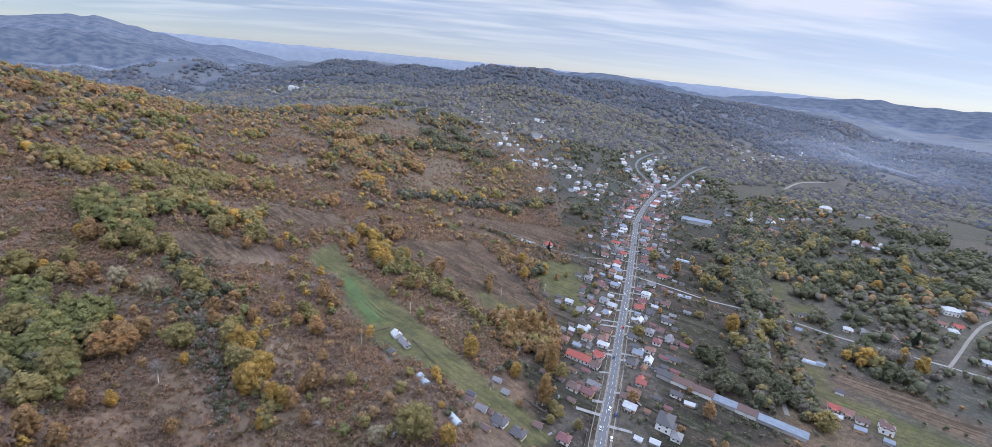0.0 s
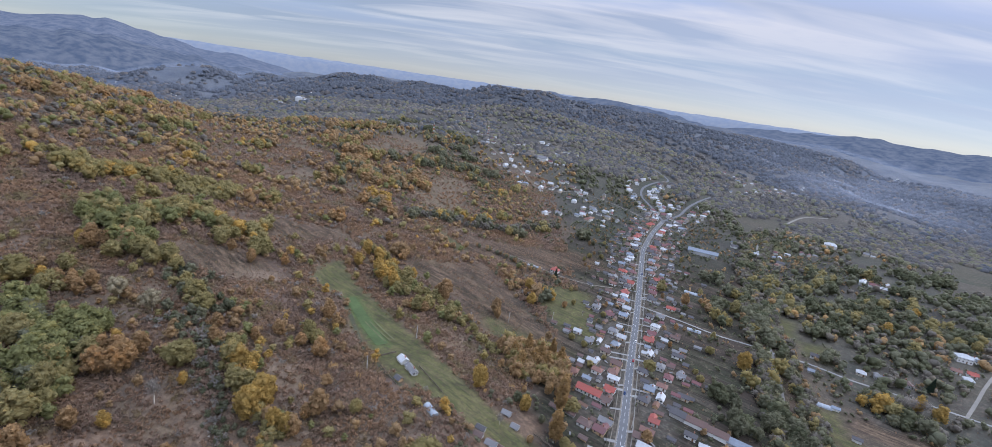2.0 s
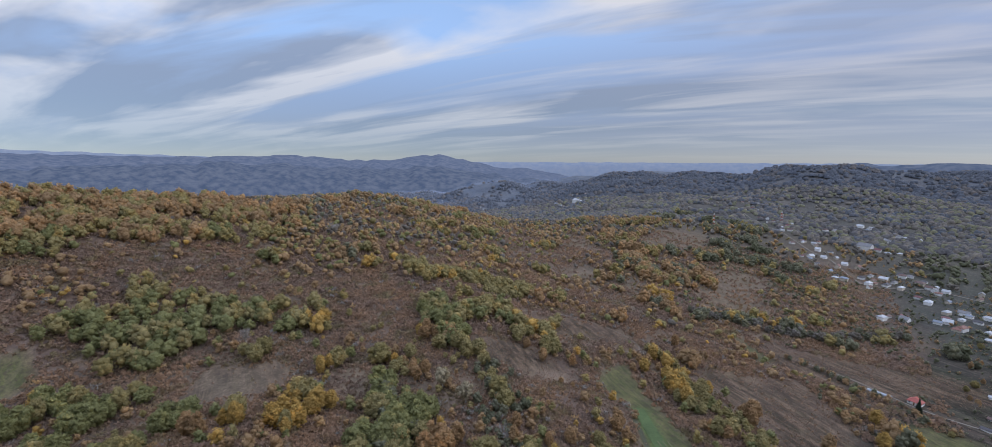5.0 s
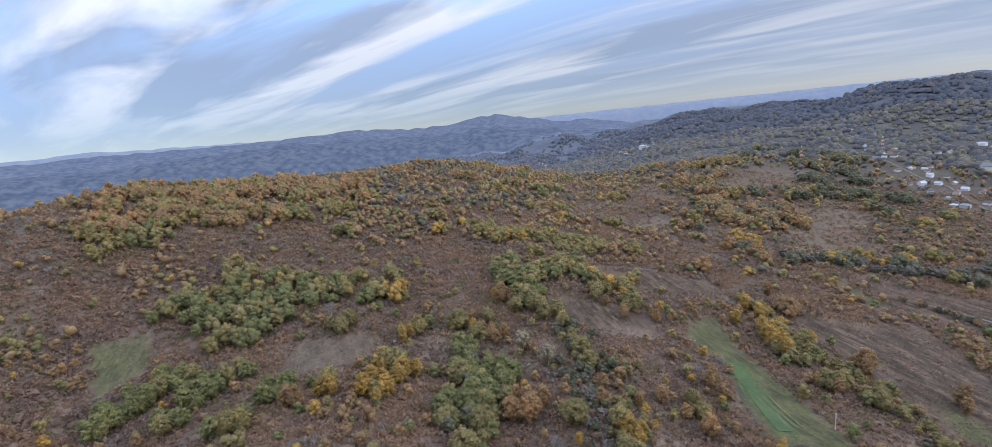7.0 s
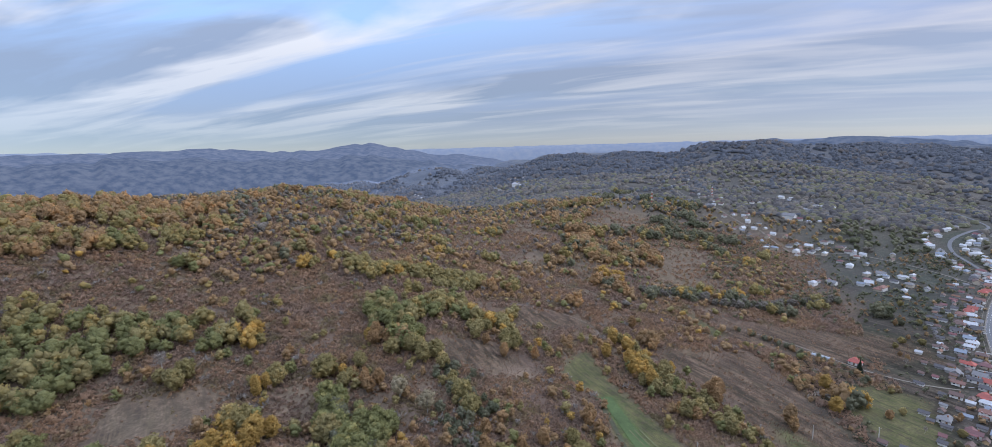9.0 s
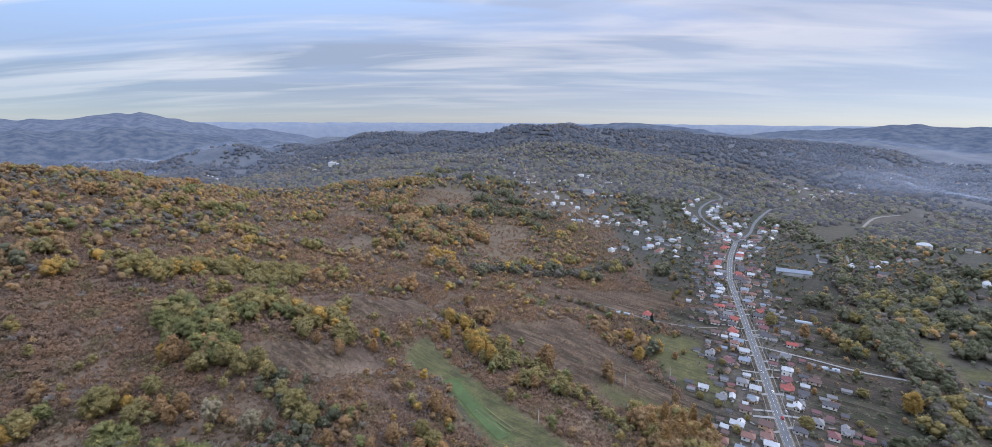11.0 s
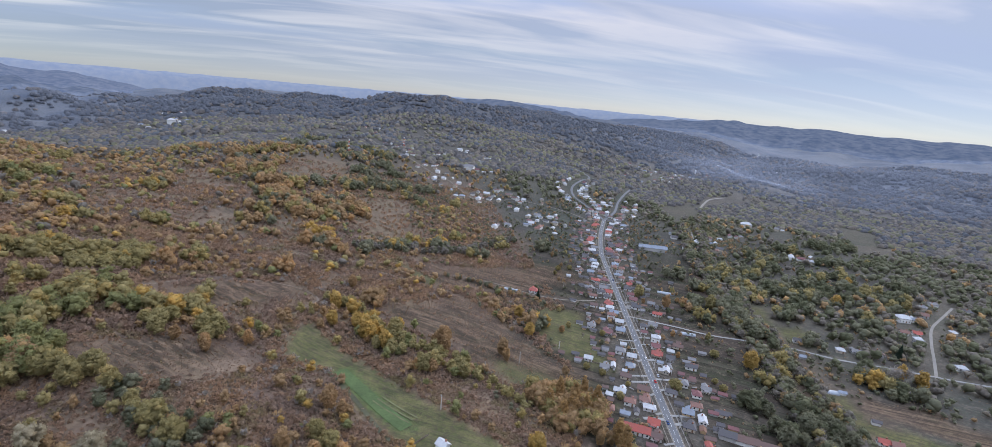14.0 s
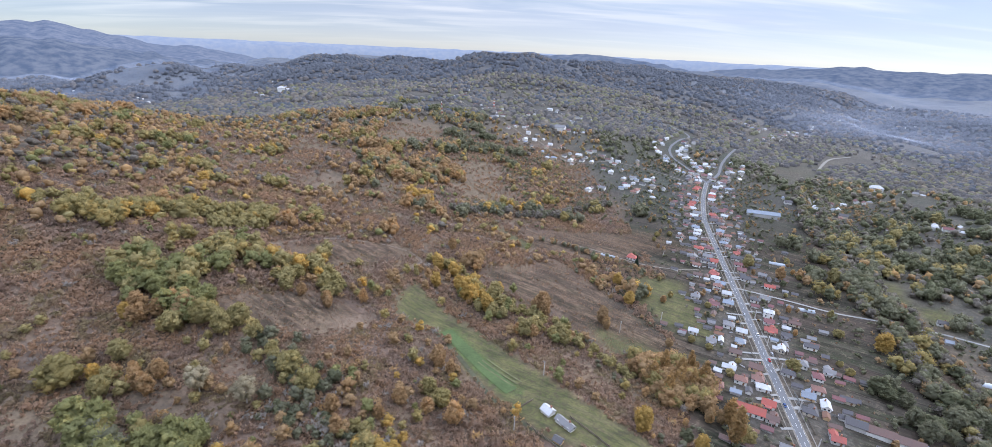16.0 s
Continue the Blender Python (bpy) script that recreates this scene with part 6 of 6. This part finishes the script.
def village():
    for rows, group in ((WEST_SOUTH, "houses along the main road"), (WEST_NORTH, "houses along the main road"), (EAST_SOUTH, "houses along the main road"), (EAST_NORTH, "houses along the main road"), (ACROSS_RIVER, "houses across the river")):
        for x, y, colour, kind in rows:
            turn = PLOT_TURN + dice.uniform(-5, 5) + (90 if dice.uniform() < 0.18 and kind != "s" else 0)
            wall = int(dice.choice([0, 0, 0, 0, 1, 2]))
            if kind != "s" and group == "houses along the main road":
                back = Vector((math.cos(radians(PLOT_TURN)), math.sin(radians(PLOT_TURN)))) * (-1 if rows in (WEST_SOUTH, WEST_NORTH) else 1)
                for reach in (11, 19):
                    if dice.uniform() < 0.7:
                        q = Vector((x, y)) + back * (reach + dice.uniform(-1, 2)) + Vector((-back.y, back.x)) * dice.uniform(-3, 3)
                        house(q.x, q.y, str(dice.choice(["slate", "slate", "brown", "brown", "grey", "wine"])), dice.uniform(4, 7.5), dice.uniform(3, 4.2), dice.uniform(1.9, 2.4), PLOT_TURN + dice.uniform(-6, 6), False, int(dice.choice([0, 2, 2, 3])), 0, "", "outbuildings behind the houses", "shed")
            if kind == "h":
                house(x, y, colour, dice.uniform(7.6, 9.8), dice.uniform(6.5, 7.9), dice.uniform(3.0, 3.8) if dice.uniform() < 0.8 else 5.6, turn, True, wall, 2, "", group)
            elif kind == "g":
                house(x, y, colour, dice.uniform(7.6, 10.6), dice.uniform(5.0, 6.3), dice.uniform(2.7, 3.2), turn, False, wall, 2, "", group)
            else:
                house(x, y, colour, dice.uniform(5, 7.5), dice.uniform(3.4, 4.6), dice.uniform(2.1, 2.6), turn, False, int(dice.choice([0, 2, 2, 3])), 0, "", group, "shed")
    # the outstanding buildings
    house(66, 282, "red", 21, 8.5, 3.6, PLOT_TURN, False, 0, 2, "long low white building with a bright red roof")
    house(261, 401, "brown", 13.5, 11, 5.8, PLOT_TURN, True, 0, 2, "tall white house with a brown hipped roof by the lane", "houses across the river")
    house(439, 414, "white", 15, 11, 5.6, PLOT_TURN + 8, True, 0, 2, "large white house with a pale zinc hipped roof", "houses across the river")
    house(59, 484, "red", 11, 8, 3.2, PLOT_TURN, True, 0, 2, "lone cream farmhouse with a bright red hipped roof", "buildings of the field farm")
    house(109, 226, "slate", 15, 11, 6.2, PLOT_TURN + 90, True, 0, 2, "large modern white house with a slate-blue hipped roof")
    house(113, 217, "grey", 8, 7, 3.0, PLOT_TURN + 90, True, 0, 2, "white garage wing with a grey hipped roof")
    house(279, 639, "blue", 43, 9.5, 5.0, -19, False, 2, 0, "very long hall with a blue-grey sheet roof", "halls and works", "hall")
    # the row of works buildings, end to end
    tones, n = ["slate", "brown", "brown", "blue", "brown", "blue", "blue"], 0
    start, way = Vector((119, 275)), Vector((75, -45)).normalized()
    for tone, long in zip(tones, (9.5, 13, 13, 14, 12, 15, 12)):
        n += long / 2
        p = start + way * n
        n += long / 2
        house(p.x, p.y, tone, (long - 0.1) / 0.78, 8.0, 3.2 if tone == "blue" else 3.8, math.degrees(math.atan2(way.y, way.x)), False, 0 if tone == "brown" else 2, 0, "works shed in a long row with a " + ROOF_WORDS[tone] + " roof", "row of works sheds", "shed")
    # the farm in the meadow
    house(-55, 256, "white", 7, 6, 2.6, -52, False, 0, 1, "small farm barn with a pale zinc roof in the meadow", "buildings of the meadow farm")
    house(-48, 247, "grey", 12.5, 4.6, 2.4, -52, False, 0, 2, "long low white farmhouse with a grey roof", "buildings of the meadow farm")
    house(-53, 236, "slate", 5, 4, 2.2, -40, False, 3, 0, "small dark timber shed beside the farmhouse", "buildings of the meadow farm", "shed")
    house(-38, 172, "blue", 5, 3.6, 2.2, -30, False, 2, 0, "small shed with a blue sheet roof in the scrub", "buildings of the meadow farm", "shed")
    # houses in the gaps along the road
    for side in (-1, 1):
        for reach in (12, 20, 28, 37):
            for p, d in along(MAIN_ROAD[2:], 8):
                q = p + Vector((d.y, -d.x)) * side * (reach + dice.uniform(-3, 3)) + d * dice.uniform(-3, 3)
                if q.y < 235 or min((q.x - bx) ** 2 + (q.y - by) ** 2 for bx, by in BUILT) < (64 if reach < 15 else 46) or dice.uniform() < (0.20 if reach < 15 else 0.52):
                    continue
                if not clear_of_roads(q.x, q.y, 7):
                    continue
                if reach == 12:
                    house(q.x, q.y, str(dice.choice(["orange", "wine", "brown", "red", "slate", "slate", "grey", "white", "blue"])), dice.uniform(8, 10.5), dice.uniform(5.8, 7.5), dice.uniform(2.7, 3.4), PLOT_TURN + dice.uniform(-5, 5), dice.uniform() < 0.4, int(dice.choice([0, 0, 1, 3])), 2)
                else:
                    house(q.x, q.y, str(dice.choice(["slate", "brown", "grey", "wine", "brown", "slate", "white", "rust"])), dice.uniform(3.6, 7.5), dice.uniform(2.8, 4.2), dice.uniform(1.8, 2.4), PLOT_TURN + float(dice.choice([0, 0, 90])) + dice.uniform(-8, 8), False, int(dice.choice([0, 2, 2, 3])), 0, "", "outbuildings behind the houses", "shed")
    # dwellings up the hill street and past the fork, smaller and plainer with distance
    tones = ["white", "white", "white", "grey", "grey", "orange", "brown", "wine", "slate", "blue"]
    for spots, group, copies, spread in ((UPPER_HAMLET, "houses of the upper hamlet", 3, 16), (LOWER_HAMLET, "houses of the upper hamlet", 3, 14), (VALLEY_HAMLET, "houses of the valley hamlet", 3, 13), (MIST_HOUSES, "houses of the misty valley", 3, 24), (BACK_VALLEY, "houses of the valley behind the ridge", 3, 24)):
        for x, y in spots:
            for k in range(copies):
                px, py = (x, y) if k == 0 else (x + dice.normal() * spread, y + dice.normal() * spread)
                if k and (not clear_of_houses(px, py, 9) or not clear_of_roads(px, py, 6)):
                    continue
                house(px, py, str(dice.choice(tones)), dice.uniform(8, 12) if k == 0 else dice.uniform(5.5, 9), dice.uniform(6, 8) if k == 0 else dice.uniform(4, 6), dice.uniform(2.8, 4.6) if k == 0 else dice.uniform(2.2, 3.0), PLOT_TURN + float(dice.choice([0, 90])) + dice.uniform(-12, 12), dice.uniform() < 0.5, int(dice.choice([0, 0, 0, 1])), 1, "", group, "house" if k == 0 else "barn")
    house(68, 1006, "grey", 22, 13, 9.5, PLOT_TURN, False, 0, 1, "large tall white building above the upper hamlet", "houses of the upper hamlet")
    house(-610, 1368, "white", 20, 14, 13, 20, True, 0, 1, "tall white building in the valley behind the ridge", "houses of the valley behind the ridge")
    house(562, 798, "white", 20, 13, 6.5, PLOT_TURN, True, 0, 1, "large white house with a pale zinc roof among the valley trees", "houses of the valley hamlet")
    for line, step, reach, group in ((LEFT_BRANCH[:5], 9, 30, "houses past the fork"), (RIGHT_BRANCH[:3], 8, 34, "houses past the fork"), (MIST_STREET, 22, 40, "houses of the misty valley"), (DIRT_ROAD[3:], 30, 20, "houses across the river")):
        for p, d in along(line, step):
            for s in (-1, 1):
                if dice.uniform() < 0.78:
                    o = dice.uniform(12, reach)
                    q = p + Vector((d.y, -d.x)) * s * o + d * dice.uniform(-6, 6)
                    house(q.x, q.y, str(dice.choice(tones)), dice.uniform(7.5, 11), dice.uniform(5.5, 7.5), dice.uniform(2.6, 3.6), dice.uniform(0, 180), dice.uniform() < 0.5, int(dice.choice([0, 0, 1])), 1, "", group)


def yards():
    """Concrete drives from the road to the houses, with wood stacks and parked cars in the yards."""
    front = [(bx, by) for bx, by in BUILT if 9 < float(off_line(MAIN_ROAD, bx, by)) < 22 and 190 < by < 640]
    line = [p for p, d in along(MAIN_ROAD, 3)]
    for n, (bx, by) in enumerate(front):
        near = min(line, key=lambda p: (p.x - bx) ** 2 + (p.y - by) ** 2)
        d = Vector((bx, by)) - near
        if d.length < 9 or n % 2:
            continue
        d.normalize()
        side = Vector((-d.y, d.x))
        a, b = near + d * 2.9 + side * 2.5, Vector((bx, by)) - d * 3.5 + side * 4.5
        verts, faces = ribbon([tuple(a), tuple(b)], dice.uniform(1.8, 2.8), 0.42, 3.0)
        tagged(new("driveway", mesh_from("driveway", verts, faces, CONCRETE)), "pale concrete drive from the road to a house", "driveway", kind="structure")
        yard = Vector((bx, by)) + d * 7.5 + side * dice.uniform(-4, 4)
        if clear_of_houses(yard.x, yard.y, 5.0):
            wood_stack(yard.x, yard.y, dice.uniform(0, 180), dice.uniform(2.4, 4.2))


def wood_stack(x, y, turn, length):
    """Split logs stacked in rows under a sheet."""
    root = new("wood_stack")
    root.matrix_basis = pose(x, y, land_at(x, y) - 0.05, 0, 0, turn)
    lie = Matrix.Rotation(math.pi / 2, 4, "X")
    count = int(length / 0.42)
    for row in range(2):
        for k in range(count - row % 2):
            part("log", tube(0.20, 0.19, 1.0, (-length / 2 + (k + 0.5 + 0.5 * (row % 2)) * 0.42, 0, 0.2 - 0.5 + row * 0.36), 6, lie), TIMBER, root)
    part("cover", box(length + 0.2, 1.25, 0.05, (0, 0, 0.79), 0.01), ROOFS["grey"], root)
    tagged(root, "stack of split grey logs under a sheet in a yard", "wood stack", "wood stacks in the yards")


def tunnel(x, y, length, width, turn, mat, label):
    """A plastic-covered growing tunnel with hoops and end walls."""
    root = new("greenhouse")
    root.matrix_basis = pose(x, y, land_at(x, y) + 0.05, 0, 0, turn)
    rows, cols = 9, max(4, int(length / 2))
    verts, faces = [], []
    for k in range(cols + 1):
        for j in range(rows):
            th = math.pi * j / (rows - 1)
            sag = 0.06 * math.sin(k * 3.14)
            verts.append((-length / 2 + k * length / cols, math.cos(th) * width / 2, math.sin(th) * width * 0.42 - sag - 0.2))
    for k in range(cols):
        for j in range(rows - 1):
            a = k * rows + j
            faces.append((a, a + 1, a + rows + 1, a + rows))
    laid("cover", mesh_from("cover", verts, faces, mat, smooth=True), root)
    for s, k in ((-1, 0), (1, cols)):
        end = [verts[k * rows + j] for j in range(rows)]
        shifted = [(p[0] + s * 0.02, p[1] * 0.985, p[2] * 0.985) for p in end]
        laid("end_wall", mesh_from("end_wall", shifted + [(p[0] - s * 0.12, p[1], p[2]) for p in shifted], [tuple(range(rows)), tuple(range(2 * rows - 1, rows - 1, -1))], mat), root)
    for k in range(0, cols + 1, 2):
        hv, hf = [], []
        for j in range(rows):
            px, py, pz = verts[k * rows + j]
            for dx, grow in ((-0.05, 1.0), (0.05, 1.0), (0.05, 1.03), (-0.05, 1.03)):
                hv.append((px + dx, py * grow, pz * grow))
        for j in range(rows - 1):
            for s in range(4):
                a, b = j * 4 + s, j * 4 + (s + 1) % 4
                hf.append((a, b, b + 4, a + 4))
        laid("hoop", mesh_from("hoop", hv, hf, STEEL), root)
    tagged(root, label, "greenhouse", "growing tunnels")


def tunnels():
    tunnel(44, 317, 11, 4.5, -27, TEAL_FILM, "small growing tunnel covered with teal film")
    tunnel(28, 322, 9, 4.2, -29, FILM, "small growing tunnel covered with milky film")
    tunnel(-31, 215, 9.5, 4.5, -52, FILM, "growing tunnel with milky film by the meadow")
    tunnel(-11, 190, 8.5, 4.2, -50, FILM, "growing tunnel with milky film near scrub")
    tunnel(37, 486, 16, 4, -24, FILM, "long growing tunnel with milky film in the fields")
    tunnel(214, 494, 18, 5, -24, FILM, "long growing tunnel behind the village gardens")
    tunnel(231, 473, 13, 5, -24, FILM, "long growing tunnel beside the thicket")
    tunnel(182, 403, 12, 4.5, -22, FILM, "growing tunnel with milky film near the lane")
    tunnel(247, 315, 11, 5, -24, FILM, "white growing tunnel on the river meadow")


def fence(x, y, turn, length, style, label, gap=2.6):
    """A fence: posts and either rails or solid panels, each a part."""
    root = new("fence")
    count = max(2, round(length / gap))
    root.matrix_basis = pose(x, y, land_at(x, y), 0, 0, turn)
    th = radians(turn)
    span = length / count

    def lift(px):
        return land_at(x + px * math.cos(th), y + px * math.sin(th)) - land_at(x, y)

    for k in range(count + 1):
        px = -length / 2 + k * span
        part("post", box(0.16, 0.16, 1.7, (px, 0, lift(px) - 0.2), 0.02), CONCRETE if style == "wall" else TIMBER, root)
        if k < count:
            mid = px + span / 2
            part("panel", box(span - 0.16, 0.08, 1.3 if style == "wall" else 1.0, (mid, 0, lift(mid) + 0.05), 0.015), CONCRETE if style == "wall" else TIMBER, root)
    tagged(root, label, "fence", "fences of the village")


def fences():
    for side in (-1, 1):
        for n, (p, d) in enumerate(along(MAIN_ROAD[2:8], 21)):
            if n % 5 == 4:
                continue
            q = p + Vector((d.y, -d.x)) * side * 8.0
            turn = math.degrees(math.atan2(d.y, d.x))
            pale = (n + (side > 0)) % 3 == 0
            fence(q.x, q.y, turn, 15, "wall" if pale else "wood", "pale concrete panel fence along the road" if pale else "grey timber fence along the road")
    # garden fences between the plots, running back from the road
    way = Vector((math.cos(radians(PLOT_TURN)), math.sin(radians(PLOT_TURN))))
    for side in (-1, 1):
        for p, d in along(MAIN_ROAD[3:8], 26):
            q = p + way * side * dice.uniform(34, 42) + d * dice.uniform(-5, 5)
            if clear_of_houses(q.x, q.y, 6) and clear_of_roads(q.x, q.y, 6):
                fence(q.x, q.y, PLOT_TURN, 26, "wood", "weathered timber fence between two garden plots", 5.2)
    fence(112, 283.5, -30.6, 26, "wall", "long white concrete wall beside the works")
    for x, y, turn, long in ((-36, 243, -50, 26), (-60, 240, -52, 22), (-66, 262, 40, 12), (-24, 222, -48, 16)):
        fence(x, y, turn, long, "wood", "grey timber fence round the meadow farm")


POLE_PALE = plain("pale_pole_concrete", (0.46, 0.44, 0.41), 0.9)


def pole(x, y, height, label, name="utility_pole"):
    root = new(name)
    root.matrix_basis = pose(x, y, land_at(x, y) - 0.3, 0, 0, dice.uniform(0, 180))
    part("shaft", tube(0.27, 0.19, height), POLE_PALE, root)
    part("crossarm", box(1.8, 0.14, 0.14, (0, 0, height - 0.7), 0.02), CONCRETE, root)
    for o in (-0.8, 0, 0.8):
        part("insulator", tube(0.06, 0.05, 0.25, (o, 0, height - 0.56), 6), FRAME_PAINT, root)
    tagged(root, label, "pole", "utility poles")


def poles():
    for x, y in ((-53, 288), (-73, 243), (-20, 330), (10, 352), (48, 374)):
        pole(x, y, 9.5, "pale concrete utility pole standing in the fields")
    for n, (p, d) in enumerate(along(MAIN_ROAD[2:9], 38)):
        q = p + Vector((d.y, -d.x)) * 4.9
        pole(q.x, q.y, 8.5, "pale concrete utility pole by the main road")


MAST_RED = plain("faded_red_mast_paint", (0.45, 0.08, 0.05), 0.6)
MAST_WHITE = plain("dull_white_mast_paint", (0.65, 0.64, 0.62), 0.6)


def mast(x, y, height):
    root = new("radio_mast")
    root.matrix_basis = pose(x, y, land_at(x, y))
    bays = 8
    for k in range(bays):
        v, t = [], []
        z0, z1 = height * k / bays, height * (k + 1) / bays
        w0, w1 = 2.6 * (1 - 0.8 * k / bays), 2.6 * (1 - 0.8 * (k + 1) / bays)
        for a in range(3):
            p, q = 2.094 * a, 2.094 * (a + 1)
            limb(v, t, (w0 * math.cos(p), w0 * math.sin(p), z0), (w1 * math.cos(p), w1 * math.sin(p), z1), 0.26, 0.26, 4)
            limb(v, t, (w0 * math.cos(p), w0 * math.sin(p), z0), (w1 * math.cos(q), w1 * math.sin(q), z1), 0.14, 0.14, 4)
        laid("lattice_bay", big_mesh("lattice_bay", np.concatenate(v), np.concatenate(t), MAST_WHITE if k % 2 else MAST_RED), root)
    tagged(root, "red and white lattice radio mast on the wooded hill", "mast", "radio masts")


CAR_PAINTS = {"white": plain("white_car_paint", (0.72, 0.72, 0.72), 0.25), "red": plain("red_car_paint", (0.42, 0.03, 0.03), 0.25), "blue": plain("dark_blue_car_paint", (0.03, 0.06, 0.16), 0.25), "silver": plain("silver_car_paint", (0.45, 0.46, 0.48), 0.3, 0.5)}


def car(x, y, turn, colour):
    root = new("car")
    root.matrix_basis = pose(x, y, land_at(x, y) + 0.36, 0, 0, turn) @ Matrix.Diagonal((0.82, 0.82, 0.82, 1))
    body = part("body", box(4.3, 1.75, 0.62, (0, 0, 0.30), 0.12), CAR_PAINTS[colour], root)
    bm = box(2.3, 1.55, 0.55, (-0.2, 0, 0.90))
    for v in bm.verts:
        if v.co.z > 1.2:
            v.co.x, v.co.y = v.co.x * 0.72 - 0.06, v.co.y * 0.82
    part("cabin_glass", bm, GLASS, root)
    part("cabin_roof", box(1.5, 1.22, 0.06, (-0.2, 0, 1.452), 0.02), CAR_PAINTS[colour], root)
    spin = Matrix.Rotation(math.pi / 2, 4, "X")
    for sx in (-1.35, 1.35):
        for sy in (-0.80, 0.80):
            wheel = part("wheel", tube(0.32, 0.32, 0.22, (sx, sy, 0.21), 12, spin), RUBBER, root)
            part("rim", tube(0.18, 0.18, 0.24, (sx, sy, 0.20), 8, spin), STEEL, wheel)
    for sy in (-0.6, 0.6):
        part("headlight", box(0.06, 0.32, 0.16, (2.14, sy, 0.60), 0.02), FRAME_PAINT, root)
    tagged(root, colour + " hatchback car on the main road", "car", "cars on the road")


def cars():
    for n, (at, side, colour) in enumerate(((235, 1.5, "white"), (216, -1.5, "silver"), (231, 5.6, "blue"), (213, 5.4, "white"), (334, 1.7, "red"), (366, 1.7, "white"), (392, -1.8, "silver"), (470, -1.7, "silver"), (525, 1.7, "blue"), (289, -1.7, "blue"), (342, 5.6, "silver"), (560, -1.7, "white"))):
        for (p, d), (q, _) in zip(along(MAIN_ROAD, 2), along(MAIN_ROAD, 2)[1:]):
            if p.y <= at < q.y:
                s = p + Vector((d.y, -d.x)) * side
                car(s.x, s.y, math.degrees(math.atan2(d.y, d.x)) + (0 if side > 0 else 180), colour)


def garden_trees():
    """Fruit and walnut trees standing in the gardens."""
    for side in (-1, 1):
        for p, d in along(MAIN_ROAD[3:9], 9):
            for reach in (20, 32, 46, 62):
                q = p + Vector((d.y, -d.x)) * side * (reach + dice.uniform(-5, 5)) + d * dice.uniform(-4, 4)
                if dice.uniform() < 0.30 and clear_of_houses(q.x, q.y, 6.5) and clear_of_roads(q.x, q.y, 6):
                    plant(str(dice.choice(["river", "brown", "olive", "lime", "dark", "bare", "orange"])), q.x, q.y, dice.uniform(4, 7.5))


village()
yards()
plant_all()
garden_trees()
riverside()
hedgerows()
scrub_all()
far_woods()
tunnels()
fences()
poles()
mast(-164, 988, 30)
mast(-60, 1165, 26)
cars()
